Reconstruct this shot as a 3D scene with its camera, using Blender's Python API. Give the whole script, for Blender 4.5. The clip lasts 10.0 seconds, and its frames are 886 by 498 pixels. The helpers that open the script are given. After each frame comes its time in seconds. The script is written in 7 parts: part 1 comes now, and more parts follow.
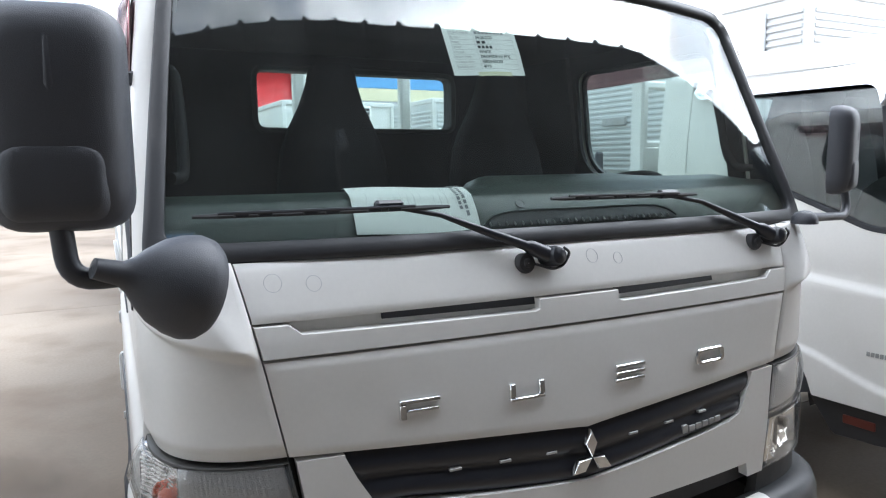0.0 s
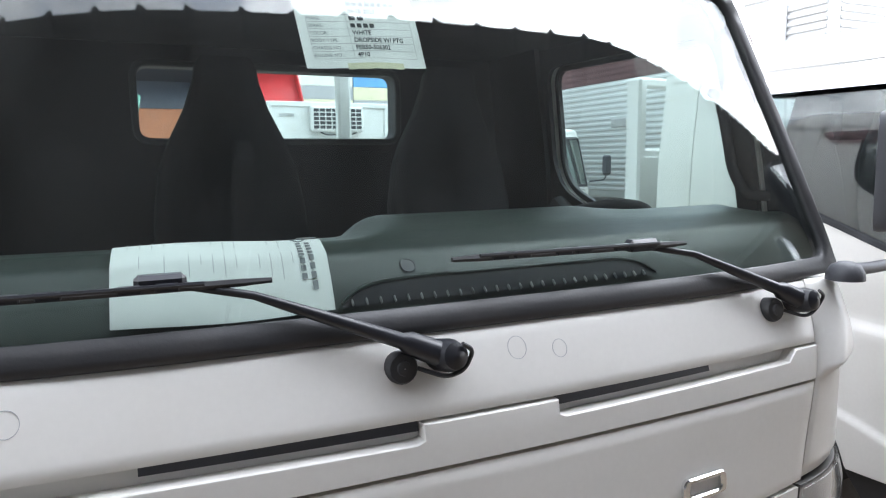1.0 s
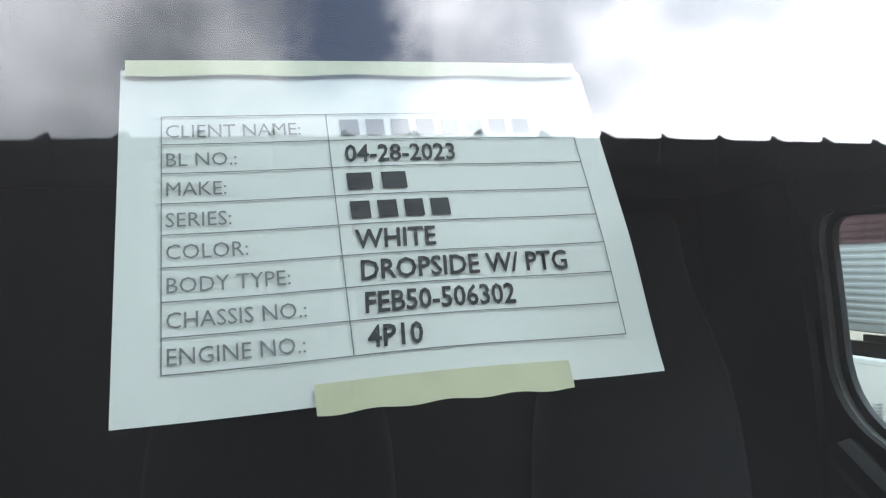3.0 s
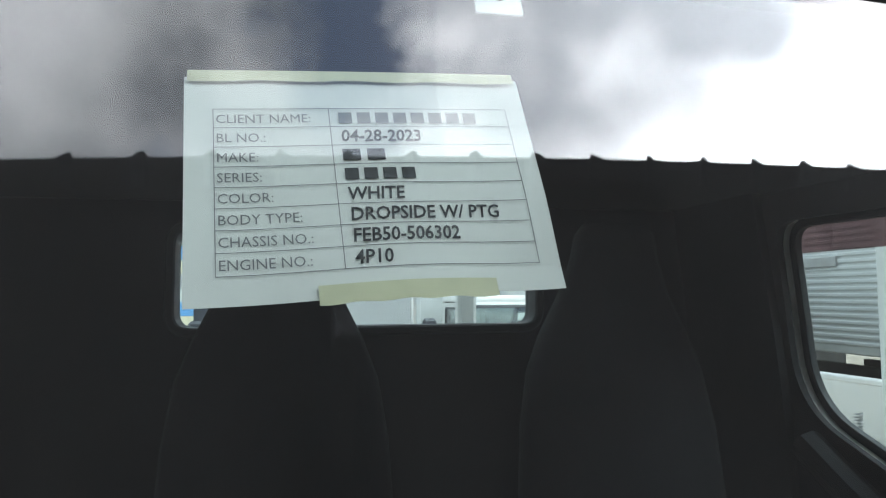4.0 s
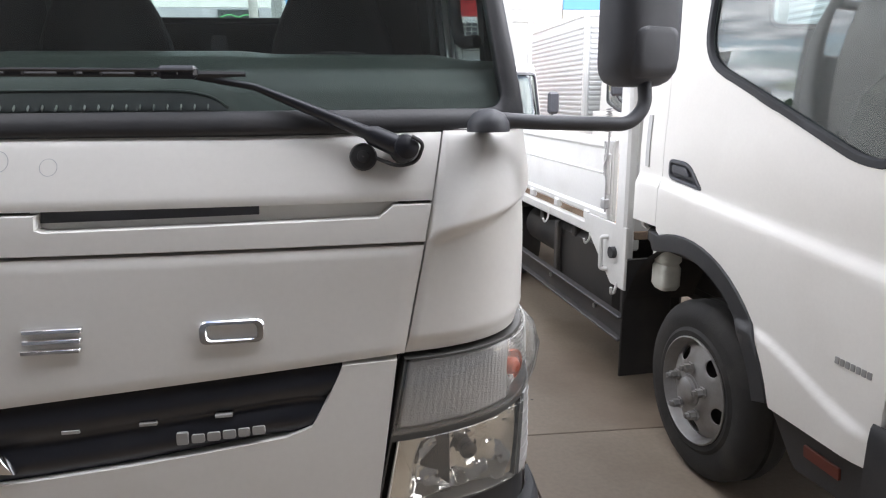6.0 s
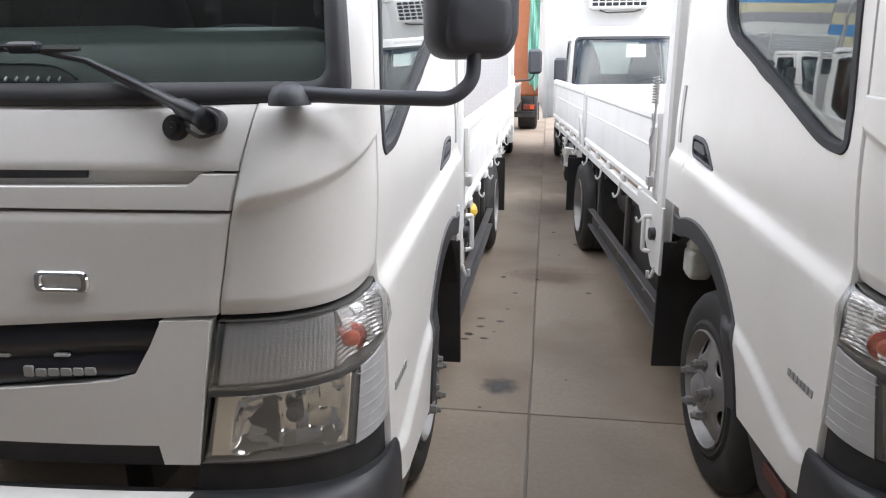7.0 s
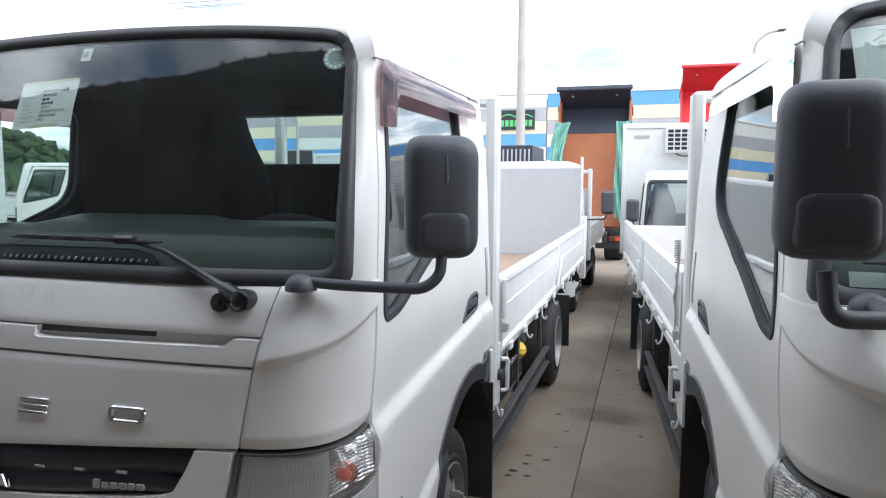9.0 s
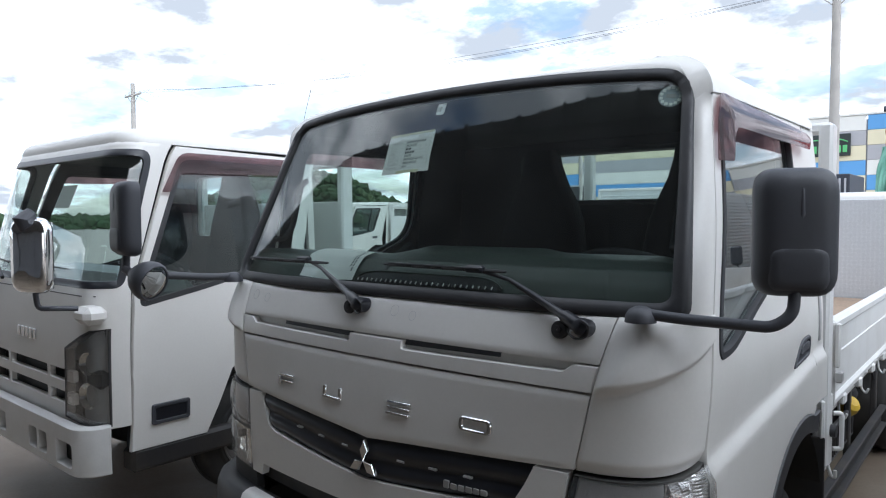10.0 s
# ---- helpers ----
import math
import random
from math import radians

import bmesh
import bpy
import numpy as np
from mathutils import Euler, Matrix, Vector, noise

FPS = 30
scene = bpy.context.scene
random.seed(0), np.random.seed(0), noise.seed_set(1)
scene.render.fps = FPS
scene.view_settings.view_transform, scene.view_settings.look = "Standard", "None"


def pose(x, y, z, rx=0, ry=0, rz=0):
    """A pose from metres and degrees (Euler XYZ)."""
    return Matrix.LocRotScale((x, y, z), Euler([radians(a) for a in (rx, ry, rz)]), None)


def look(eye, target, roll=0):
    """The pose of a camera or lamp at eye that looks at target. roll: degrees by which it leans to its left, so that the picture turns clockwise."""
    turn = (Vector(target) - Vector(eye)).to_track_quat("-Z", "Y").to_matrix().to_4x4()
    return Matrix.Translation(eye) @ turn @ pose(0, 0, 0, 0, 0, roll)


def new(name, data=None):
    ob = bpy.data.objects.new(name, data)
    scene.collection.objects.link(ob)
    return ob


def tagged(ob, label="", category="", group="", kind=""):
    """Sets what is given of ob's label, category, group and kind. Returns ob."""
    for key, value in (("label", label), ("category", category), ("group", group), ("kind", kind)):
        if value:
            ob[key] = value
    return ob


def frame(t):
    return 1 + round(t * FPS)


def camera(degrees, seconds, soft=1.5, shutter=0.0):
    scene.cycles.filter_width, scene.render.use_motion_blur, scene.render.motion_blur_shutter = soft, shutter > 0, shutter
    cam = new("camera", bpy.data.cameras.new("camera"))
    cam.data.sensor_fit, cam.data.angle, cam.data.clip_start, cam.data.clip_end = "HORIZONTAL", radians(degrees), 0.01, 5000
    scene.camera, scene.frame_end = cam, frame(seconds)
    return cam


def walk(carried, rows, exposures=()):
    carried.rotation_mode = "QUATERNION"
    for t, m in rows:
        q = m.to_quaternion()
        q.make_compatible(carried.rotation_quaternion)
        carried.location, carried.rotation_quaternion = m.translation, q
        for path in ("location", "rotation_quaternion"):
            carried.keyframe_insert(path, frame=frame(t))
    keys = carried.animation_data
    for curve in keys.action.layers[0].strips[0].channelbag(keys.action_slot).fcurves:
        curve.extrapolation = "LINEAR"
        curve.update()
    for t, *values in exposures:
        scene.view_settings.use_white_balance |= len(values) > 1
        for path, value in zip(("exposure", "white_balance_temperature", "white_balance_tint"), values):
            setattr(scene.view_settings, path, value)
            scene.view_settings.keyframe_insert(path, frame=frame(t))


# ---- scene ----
from mathutils import geometry

cam = camera(66.1, 10.0, 1.15)
PATH = [
    (0, (-1.008, -1.323, 1.677), (-0.135, 0.458, 1.42), -0.6),
    (0.5, (-0.705, -1.202, 1.697), (0.17, 0.576, 1.432), -0.6),
    (1, (-0.489, -0.895, 1.737), (0.342, 0.906, 1.479), -0.7),
    (1.5, (-0.353, -0.535, 1.823), (0.407, 1.309, 1.672), -0.5),
    (2, (-0.213, -0.167, 1.904), (0.4, 1.732, 1.774), -0.6),
    (2.5, (-0.149, -0.041, 1.94), (0.295, 1.909, 1.964), -1.2),
    (2.7, (-0.148, -0.025, 1.943), (0.286, 1.927, 1.977), -0.8),
    (3.8, (-0.138, -0.077, 1.921), (0.227, 1.884, 2.064), -0.5),
    (4, (-0.149, -0.146, 1.895), (0.255, 1.808, 2.029), -0.3),
    (4.4, (-0.152, -0.384, 1.8), (0.241, 1.572, 1.944), -0.2),
    (4.5, (-0.149, -0.454, 1.773), (0.237, 1.503, 1.916), -0.1),
    (5, (0.004, -0.804, 1.639), (0.329, 1.167, 1.73), -0.2),
    (5.5, (0.327, -1.085, 1.582), (0.626, 0.883, 1.381), -0.6),
    (6, (0.657, -1.17, 1.545), (0.871, 0.767, 1.098), -0.4),
    (6.2, (0.78, -1.2, 1.552), (0.927, 0.725, 1.031), -0.4),
    (7.3, (1.49, -1.098, 1.556), (1.103, 0.788, 1.015), -0.5),
    (7.5, (1.576, -1.067, 1.556), (1.168, 0.814, 1.013), -0.5),
    (8, (1.76, -1.095, 1.592), (1.235, 0.756, 1.048), -0.3),
    (8.5, (1.762, -1.213, 1.671), (1.196, 0.644, 1.191), -0.2),
    (9, (1.657, -1.396, 1.732), (1.079, 0.509, 1.539), 0.2),
    (9.5, (1.582, -1.497, 1.743), (0.819, 0.349, 1.652), -0.1),
    (10, (1.563, -1.539, 1.732), (0.279, -0.007, 1.642), -0.2),
]
walk(cam, [(t, look(eye, target, roll)) for t, eye, target, roll in PATH], [(0, 0.6, 5950, 10), (1, 0.85, 6120, 12), (1.5, 0.9, 6150, 12), (2.5, 0.9, 6200, 17), (4, 0.42, 6250, 14), (4.5, 0.45, 6250, 12), (5, 0.8, 6200, 12), (5.5, 0.7, 6220, 13), (6, 0.66, 6350, 14), (7.5, 0.36, 6280, 13), (8, 0.27, 6180, 12), (8.5, 0.17, 6100, 12), (9, 0.08, 5980, 11), (9.5, -0.35, 5920, 11), (10, -0.5, 5880, 10)])

# ---------------------------------------------------------------- world, sun
SUN_EL, SUN_ROT = radians(46), radians(112)
world = bpy.data.worlds.new("world")
scene.world = world
world.use_nodes = True
wn, wl = world.node_tree.nodes, world.node_tree.links
wn.clear()
w_out = wn.new("ShaderNodeOutputWorld")
w_bg = wn.new("ShaderNodeBackground")
w_sky = wn.new("ShaderNodeTexSky")
w_sky.sky_type = "NISHITA"
w_sky.sun_disc = False
w_sky.sun_elevation, w_sky.sun_rotation = SUN_EL, SUN_ROT
w_sky.air_density, w_sky.dust_density = 1.0, 1.2
w_gain = wn.new("ShaderNodeMix")
w_gain.data_type, w_gain.blend_type = "RGBA", "MULTIPLY"
w_gain.inputs[0].default_value = 1.0
w_gain.inputs[7].default_value = (0.32, 0.31, 0.29, 1)
w_co = wn.new("ShaderNodeTexCoord")
w_sep = wn.new("ShaderNodeSeparateXYZ")
w_up = wn.new("ShaderNodeMath")
w_up.operation, w_up.inputs[1].default_value = "ADD", 0.22
w_max = wn.new("ShaderNodeMath")
w_max.operation, w_max.inputs[1].default_value = "MAXIMUM", 0.05
w_dx, w_dy = wn.new("ShaderNodeMath"), wn.new("ShaderNodeMath")
w_dx.operation = w_dy.operation = "DIVIDE"
w_flat = wn.new("ShaderNodeCombineXYZ")
w_n1 = wn.new("ShaderNodeTexNoise")
w_n1.inputs["Scale"].default_value, w_n1.inputs["Detail"].default_value, w_n1.inputs["Roughness"].default_value = 1.5, 10, 0.60
w_r1 = wn.new("ShaderNodeValToRGB")
w_r1.color_ramp.elements[0].position, w_r1.color_ramp.elements[1].position = 0.40, 0.485
w_n2 = wn.new("ShaderNodeTexNoise")
w_n2.inputs["Scale"].default_value, w_n2.inputs["Detail"].default_value, w_n2.inputs["Roughness"].default_value = 2.6, 9, 0.58
w_r2 = wn.new("ShaderNodeValToRGB")
w_r2.color_ramp.elements[0].position, w_r2.color_ramp.elements[1].position = 0.40, 0.62
w_r2.color_ramp.elements[0].color, w_r2.color_ramp.elements[1].color = (1.0, 1.06, 1.13, 1), (3.6, 3.6, 3.62, 1)
w_mix = wn.new("ShaderNodeMix")
w_mix.data_type = "RGBA"
wl.new(w_co.outputs["Generated"], w_sep.inputs[0])
wl.new(w_sep.outputs[2], w_up.inputs[0])
wl.new(w_up.outputs[0], w_max.inputs[0])
for n, k in ((w_dx, 0), (w_dy, 1)):
    wl.new(w_sep.outputs[k], n.inputs[0])
    wl.new(w_max.outputs[0], n.inputs[1])
    wl.new(n.outputs[0], w_flat.inputs[k])
w_shift = wn.new("ShaderNodeVectorMath")
w_shift.operation, w_shift.inputs[1].default_value = "ADD", (11.755, -12.741, 0)
wl.new(w_flat.outputs[0], w_shift.inputs[0])
for n, r in ((w_n1, w_r1), (w_n2, w_r2)):
    wl.new(w_shift.outputs[0], n.inputs["Vector"])
    wl.new(n.outputs["Fac"], r.inputs[0])
wl.new(w_sky.outputs[0], w_gain.inputs[6])
w_haze, w_most = wn.new("ShaderNodeMapRange"), wn.new("ShaderNodeMath")
w_haze.inputs[1].default_value, w_haze.inputs[2].default_value = 0.0, 0.62
w_haze.inputs[3].default_value, w_haze.inputs[4].default_value = 0.40, 0.0
w_most.operation = "MAXIMUM"
wl.new(w_sep.outputs[2], w_haze.inputs[0])
wl.new(w_haze.outputs[0], w_most.inputs[0])
wl.new(w_r1.outputs[0], w_most.inputs[1])
wl.new(w_most.outputs[0], w_mix.inputs[0])
wl.new(w_gain.outputs[2], w_mix.inputs[6])
w_dot = wn.new("ShaderNodeVectorMath")
w_dot.operation = "DOT_PRODUCT"
w_dot.inputs[1].default_value = (math.sin(SUN_ROT) * math.cos(SUN_EL), math.cos(SUN_ROT) * math.cos(SUN_EL), math.sin(SUN_EL))
w_pos, w_pow, w_glow = wn.new("ShaderNodeMath"), wn.new("ShaderNodeMath"), wn.new("ShaderNodeMath")
w_pos.operation, w_pos.inputs[1].default_value = "MAXIMUM", 0.0
w_pow.operation, w_pow.inputs[1].default_value = "POWER", 9.0
w_glow.operation, w_glow.inputs[1].default_value, w_glow.inputs[2].default_value = "MULTIPLY_ADD", 3.0, 1.0
w_lit = wn.new("ShaderNodeVectorMath")
w_lit.operation = "SCALE"
wl.new(w_co.outputs["Generated"], w_dot.inputs[0])
wl.new(w_dot.outputs["Value"], w_pos.inputs[0])
wl.new(w_pos.outputs[0], w_pow.inputs[0])
wl.new(w_pow.outputs[0], w_glow.inputs[0])
wl.new(w_r2.outputs[0], w_lit.inputs[0])
wl.new(w_glow.outputs[0], w_lit.inputs["Scale"])
wl.new(w_lit.outputs[0], w_mix.inputs[7])
wl.new(w_mix.outputs[2], w_bg.inputs[0])
w_bg.inputs[1].default_value = 1.0
wl.new(w_bg.outputs[0], w_out.inputs[0])

sun = new("sun", bpy.data.lights.new("sun", "SUN"))
sun.data.energy, sun.data.angle, sun.data.color = 0.6, radians(60), (1, 0.97, 0.93)
sun.matrix_basis = look((0, 0, 0), (-math.sin(SUN_ROT) * math.cos(SUN_EL), -math.cos(SUN_ROT) * math.cos(SUN_EL), -math.sin(SUN_EL)))


# ---------------------------------------------------------------- materials
def material(name, colour, rough=0.5, metal=0.0, coat=0.0, grain=0.0, grain_size=300.0, stain=0.0, stain_size=6.0, stain_colour=None, bump=0.0, bump_size=200.0, island=0.0, spec=0.5, rough_var=0.0):
    m = bpy.data.materials.new(name)
    m.use_nodes = True
    n, l = m.node_tree.nodes, m.node_tree.links
    p = n["Principled BSDF"]
    p.inputs["Base Color"].default_value = (*colour, 1)
    p.inputs["Roughness"].default_value, p.inputs["Metallic"].default_value = rough, metal
    p.inputs["Coat Weight"].default_value, p.inputs["Coat Roughness"].default_value = coat, 0.06
    p.inputs["Specular IOR Level"].default_value = spec
    co = n.new("ShaderNodeTexCoord")
    last = None

    def noise_at(size, detail):
        t = n.new("ShaderNodeTexNoise")
        t.inputs["Scale"].default_value, t.inputs["Detail"].default_value = size, detail
        l.new(co.outputs["Object"], t.inputs["Vector"])
        return t

    def blend(fac, colour_b):
        nonlocal last
        mix = n.new("ShaderNodeMix")
        mix.data_type = "RGBA"
        l.new(fac, mix.inputs[0])
        if last:
            l.new(last, mix.inputs[6])
        else:
            mix.inputs[6].default_value = (*colour, 1)
        mix.inputs[7].default_value = (*colour_b, 1)
        last = mix.outputs[2]

    def ramp(src, a, b, gain):
        r = n.new("ShaderNodeMapRange")
        r.inputs[1].default_value, r.inputs[2].default_value, r.inputs[4].default_value = a, b, gain
        l.new(src, r.inputs[0])
        return r.outputs[0]

    if stain:
        t = noise_at(stain_size, 7)
        blend(ramp(t.outputs["Fac"], 0.48, 0.75, stain), stain_colour or [c * 0.5 for c in colour])
        t2 = noise_at(stain_size * 0.22, 4)
        blend(ramp(t2.outputs["Fac"], 0.42, 0.7, stain * 0.6), stain_colour or [c * 0.65 for c in colour])
        if rough_var:
            r = n.new("ShaderNodeMapRange")
            r.inputs[3].default_value, r.inputs[4].default_value = rough - rough_var, rough + rough_var
            l.new(t.outputs["Fac"], r.inputs[0])
            l.new(r.outputs[0], p.inputs["Roughness"])
    if grain:
        t = noise_at(grain_size, 3)
        blend(ramp(t.outputs["Fac"], 0.35, 0.7, grain), [c * 0.55 for c in colour])
    if island:
        g = n.new("ShaderNodeObjectInfo")
        blend(ramp(g.outputs["Random"], 0, 1, island), [c * 0.7 for c in colour])
    if last:
        l.new(last, p.inputs["Base Color"])
    if bump:
        t = noise_at(bump_size, 3)
        b = n.new("ShaderNodeBump")
        b.inputs["Strength"].default_value, b.inputs["Distance"].default_value = bump, 0.004
        l.new(t.outputs["Fac"], b.inputs["Height"])
        l.new(b.outputs[0], p.inputs["Normal"])
    return m


def glass(name, tint, rough=0.0, ribs=0.0, base=0.045, dust_veil=0.0, veil_colour=(0.62, 0.66, 0.66), gloss=0.95, power=5.0):
    """Thin sheet: clear tinted passage with Fresnel gloss."""
    m = bpy.data.materials.new(name)
    m.use_nodes = True
    n, l = m.node_tree.nodes, m.node_tree.links
    n.clear()
    out, mix = n.new("ShaderNodeOutputMaterial"), n.new("ShaderNodeMixShader")
    tr, gl, fr = n.new("ShaderNodeBsdfTransparent"), n.new("ShaderNodeBsdfGlossy"), n.new("ShaderNodeLayerWeight")
    pw, sc = n.new("ShaderNodeMath"), n.new("ShaderNodeMath")
    pw.operation, pw.inputs[1].default_value = "POWER", power
    sc.operation, sc.inputs[1].default_value, sc.inputs[2].default_value = "MULTIPLY_ADD", gloss, base
    tr.inputs[0].default_value = (*tint, 1)
    gl.inputs["Roughness"].default_value = rough
    fr.inputs["Blend"].default_value = 0.5
    l.new(fr.outputs["Facing"], pw.inputs[0])
    l.new(pw.outputs[0], sc.inputs[0])
    l.new(sc.outputs[0], mix.inputs[0])
    l.new(tr.outputs[0], mix.inputs[1])
    l.new(gl.outputs[0], mix.inputs[2])
    l.new(mix.outputs[0], out.inputs[0])
    # Diffuse film for dust and haze; on panes it also paints in lens glare.
    if dust_veil:
        film, df = n.new("ShaderNodeMixShader"), n.new("ShaderNodeBsdfDiffuse")
        co, t, r = n.new("ShaderNodeTexCoord"), n.new("ShaderNodeTexNoise"), n.new("ShaderNodeMapRange")
        mp = n.new("ShaderNodeMapping")
        mp.inputs["Scale"].default_value = (9, 9, 2.2)
        t.inputs["Scale"].default_value, t.inputs["Detail"].default_value = 1.0, 6
        r.inputs[1].default_value, r.inputs[2].default_value = 0.35, 0.75
        r.inputs[3].default_value, r.inputs[4].default_value = dust_veil * 0.6, dust_veil * 1.8
        df.inputs[0].default_value = (*veil_colour, 1)
        l.new(co.outputs["Object"], mp.inputs[0])
        l.new(mp.outputs[0], t.inputs["Vector"])
        l.new(t.outputs["Fac"], r.inputs[0])
        l.new(r.outputs[0], film.inputs[0])
        l.new(mix.outputs[0], film.inputs[1])
        l.new(df.outputs[0], film.inputs[2])
        l.new(film.outputs[0], out.inputs[0])
    if ribs:
        co, w, b = n.new("ShaderNodeTexCoord"), n.new("ShaderNodeTexWave"), n.new("ShaderNodeBump")
        w.wave_type, w.bands_direction = "BANDS", "X"
        w.inputs["Scale"].default_value = ribs
        b.inputs["Strength"].default_value, b.inputs["Distance"].default_value = 0.6, 0.003
        l.new(co.outputs["Object"], w.inputs["Vector"])
        l.new(w.outputs["Fac"], b.inputs["Height"])
        l.new(b.outputs[0], gl.inputs["Normal"])
        l.new(b.outputs[0], fr.inputs["Normal"])
    return m


WHITE = material("white_paint", (0.75, 0.735, 0.70), 0.36, coat=0.2, stain=0.22, stain_size=3.0, stain_colour=(0.56, 0.54, 0.49), grain=0.05, grain_size=90)
WHITE2 = material("white_paint_old", (0.70, 0.70, 0.685), 0.42, coat=0.15, stain=0.35, stain_size=5.0, stain_colour=(0.5, 0.48, 0.43), grain=0.08, grain_size=60, bump=0.05, bump_size=40)
PLASTIC = material("black_plastic", (0.058, 0.061, 0.072), 0.46, coat=0.06, grain=0.2, grain_size=500, bump=0.25, bump_size=900, stain=0.25, stain_size=8, stain_colour=(0.05, 0.05, 0.052))
GLOSSY = material("black_gloss", (0.012, 0.013, 0.018), 0.36, coat=0.12, stain=0.15, stain_size=14, stain_colour=(0.05, 0.05, 0.05))
RUBBER = material("black_rubber", (0.028, 0.029, 0.032), 0.48, stain=0.5, stain_size=9, stain_colour=(0.06, 0.056, 0.054), bump=0.1, bump_size=150)
TYRE = material("tyre_rubber", (0.02, 0.02, 0.02), 0.75, stain=0.45, stain_size=8, stain_colour=(0.07, 0.065, 0.058), bump=0.2, bump_size=120)
RIM = material("painted_rim", (0.33, 0.325, 0.32), 0.42, metal=0.4, stain=0.5, stain_size=14, stain_colour=(0.17, 0.15, 0.12), grain=0.15, grain_size=200)
STEEL = material("silver_steel", (0.46, 0.46, 0.46), 0.45, metal=0.45, stain=0.4, stain_size=14, stain_colour=(0.28, 0.25, 0.2), grain=0.1, grain_size=200)
CHROME = material("chrome", (0.88, 0.88, 0.88), 0.08, metal=1.0, stain=0.2, stain_size=40, stain_colour=(0.5, 0.5, 0.5))
CHASSIS = material("chassis_black", (0.018, 0.018, 0.019), 0.6, stain=0.5, stain_size=5, stain_colour=(0.07, 0.06, 0.05), bump=0.15, bump_size=60)
FRAME_STEEL = material("dark_frame_steel", (0.06, 0.06, 0.062), 0.5, metal=0.3, stain=0.5, stain_size=9, stain_colour=(0.13, 0.11, 0.09), bump=0.1)
DASH = material("dashboard_vinyl", (0.032, 0.044, 0.039), 0.36, grain=0.2, grain_size=400, bump=0.2, bump_size=700, stain=0.3, stain_size=7, stain_colour=(0.085, 0.088, 0.082))
TRIM = material("interior_trim", (0.021, 0.022, 0.025), 0.8, stain=0.3, stain_size=5, stain_colour=(0.034, 0.034, 0.034), grain=0.15, spec=0.22)
SEAL = material("matt_window_rubber", (0.040, 0.042, 0.046), 0.62, stain=0.4, stain_size=9, stain_colour=(0.035, 0.033, 0.032), bump=0.1, bump_size=150, spec=0.25)
CLOTH = material("seat_cloth", (0.018, 0.019, 0.024), 0.95, grain=0.4, grain_size=600, bump=0.3, bump_size=500, stain=0.3, stain_size=6)
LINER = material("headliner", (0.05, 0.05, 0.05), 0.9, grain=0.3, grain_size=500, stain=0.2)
WINDSCREEN = glass("windscreen_glass", (0.905, 0.945, 0.93), base=0.065, dust_veil=0.007)
WINDOW = glass("window_glass", (0.82, 0.885, 0.88), base=0.07, dust_veil=0.008, power=4.2)
LENS = glass("lamp_lens", (0.95, 0.95, 0.945), 0.02, base=0.09, dust_veil=0.03)
LAMP_BODY = material("lamp_housing", (0.075, 0.073, 0.068), 0.45, stain=0.3, stain_size=30)
SMOKED = glass("smoked_visor", (0.56, 0.42, 0.43), 0.05, base=0.06, dust_veil=0.12, veil_colour=(0.15, 0.095, 0.10), gloss=0.75)
REFLECTOR = material("lamp_reflector", (0.93, 0.92, 0.88), 0.09, metal=1.0, stain=0.2, stain_size=40, stain_colour=(0.7, 0.67, 0.6))
FACET = material("fluted_reflector", (0.82, 0.81, 0.80), 0.14, metal=0.95, stain=0.3, stain_size=60)
MARKER = material("grey_marker_lens", (0.42, 0.42, 0.415), 0.3, coat=0.5, stain=0.3, stain_size=20)
DECAL = material("decal_white", (0.36, 0.40, 0.42), 0.7, stain=0.3, stain_size=90, stain_colour=(0.4, 0.44, 0.46))
FAINT = material("faint_print", (0.50, 0.52, 0.52), 0.8)
AMBER = material("amber_bulb", (0.60, 0.08, 0.018), 0.45, coat=0.1, stain=0.3, stain_size=60)
AMBER_GLINT = material("amber_bulb_reflection", (0.80, 0.22, 0.12), 0.22, metal=0.9, stain=0.3, stain_size=80, stain_colour=(0.85, 0.75, 0.72))
PAPER = material("paper", (0.80, 0.82, 0.80), 0.9, stain=0.1, stain_size=20, stain_colour=(0.7, 0.72, 0.7))
TAPE = material("masking_tape", (0.66, 0.66, 0.46), 0.7, stain=0.3, stain_size=60)
INK = material("ink", (0.02, 0.025, 0.03), 0.7)
PRINT = material("grey_print", (0.22, 0.23, 0.24), 0.8)
ALU = material("aluminium_panel", (0.62, 0.63, 0.63), 0.42, metal=0.35, stain=0.3, stain_size=3, stain_colour=(0.45, 0.45, 0.43))
PLATE = material("checker_plate", (0.58, 0.59, 0.60), 0.42, metal=0.35, stain=0.3, stain_size=4, stain_colour=(0.55, 0.55, 0.56), grain=0.2, grain_size=80)
WOOD = material("bed_boards", (0.33, 0.24, 0.17), 0.85, grain=0.5, grain_size=40, stain=0.5, stain_size=5)
RUST = material("rust_orange_steel", (0.36, 0.12, 0.045), 0.7, stain=0.6, stain_size=1.6, stain_colour=(0.22, 0.09, 0.045), grain=0.3, grain_size=12, bump=0.2, bump_size=20)
RED = material("red_paint", (0.55, 0.025, 0.03), 0.45, stain=0.35, stain_size=1.5, stain_colour=(0.3, 0.03, 0.03))
NAVY = material("dark_tailgate", (0.03, 0.035, 0.05), 0.45, stain=0.4, stain_size=2)
YELLOW = material("yellow_paint", (0.75, 0.5, 0.06), 0.5, stain=0.3)
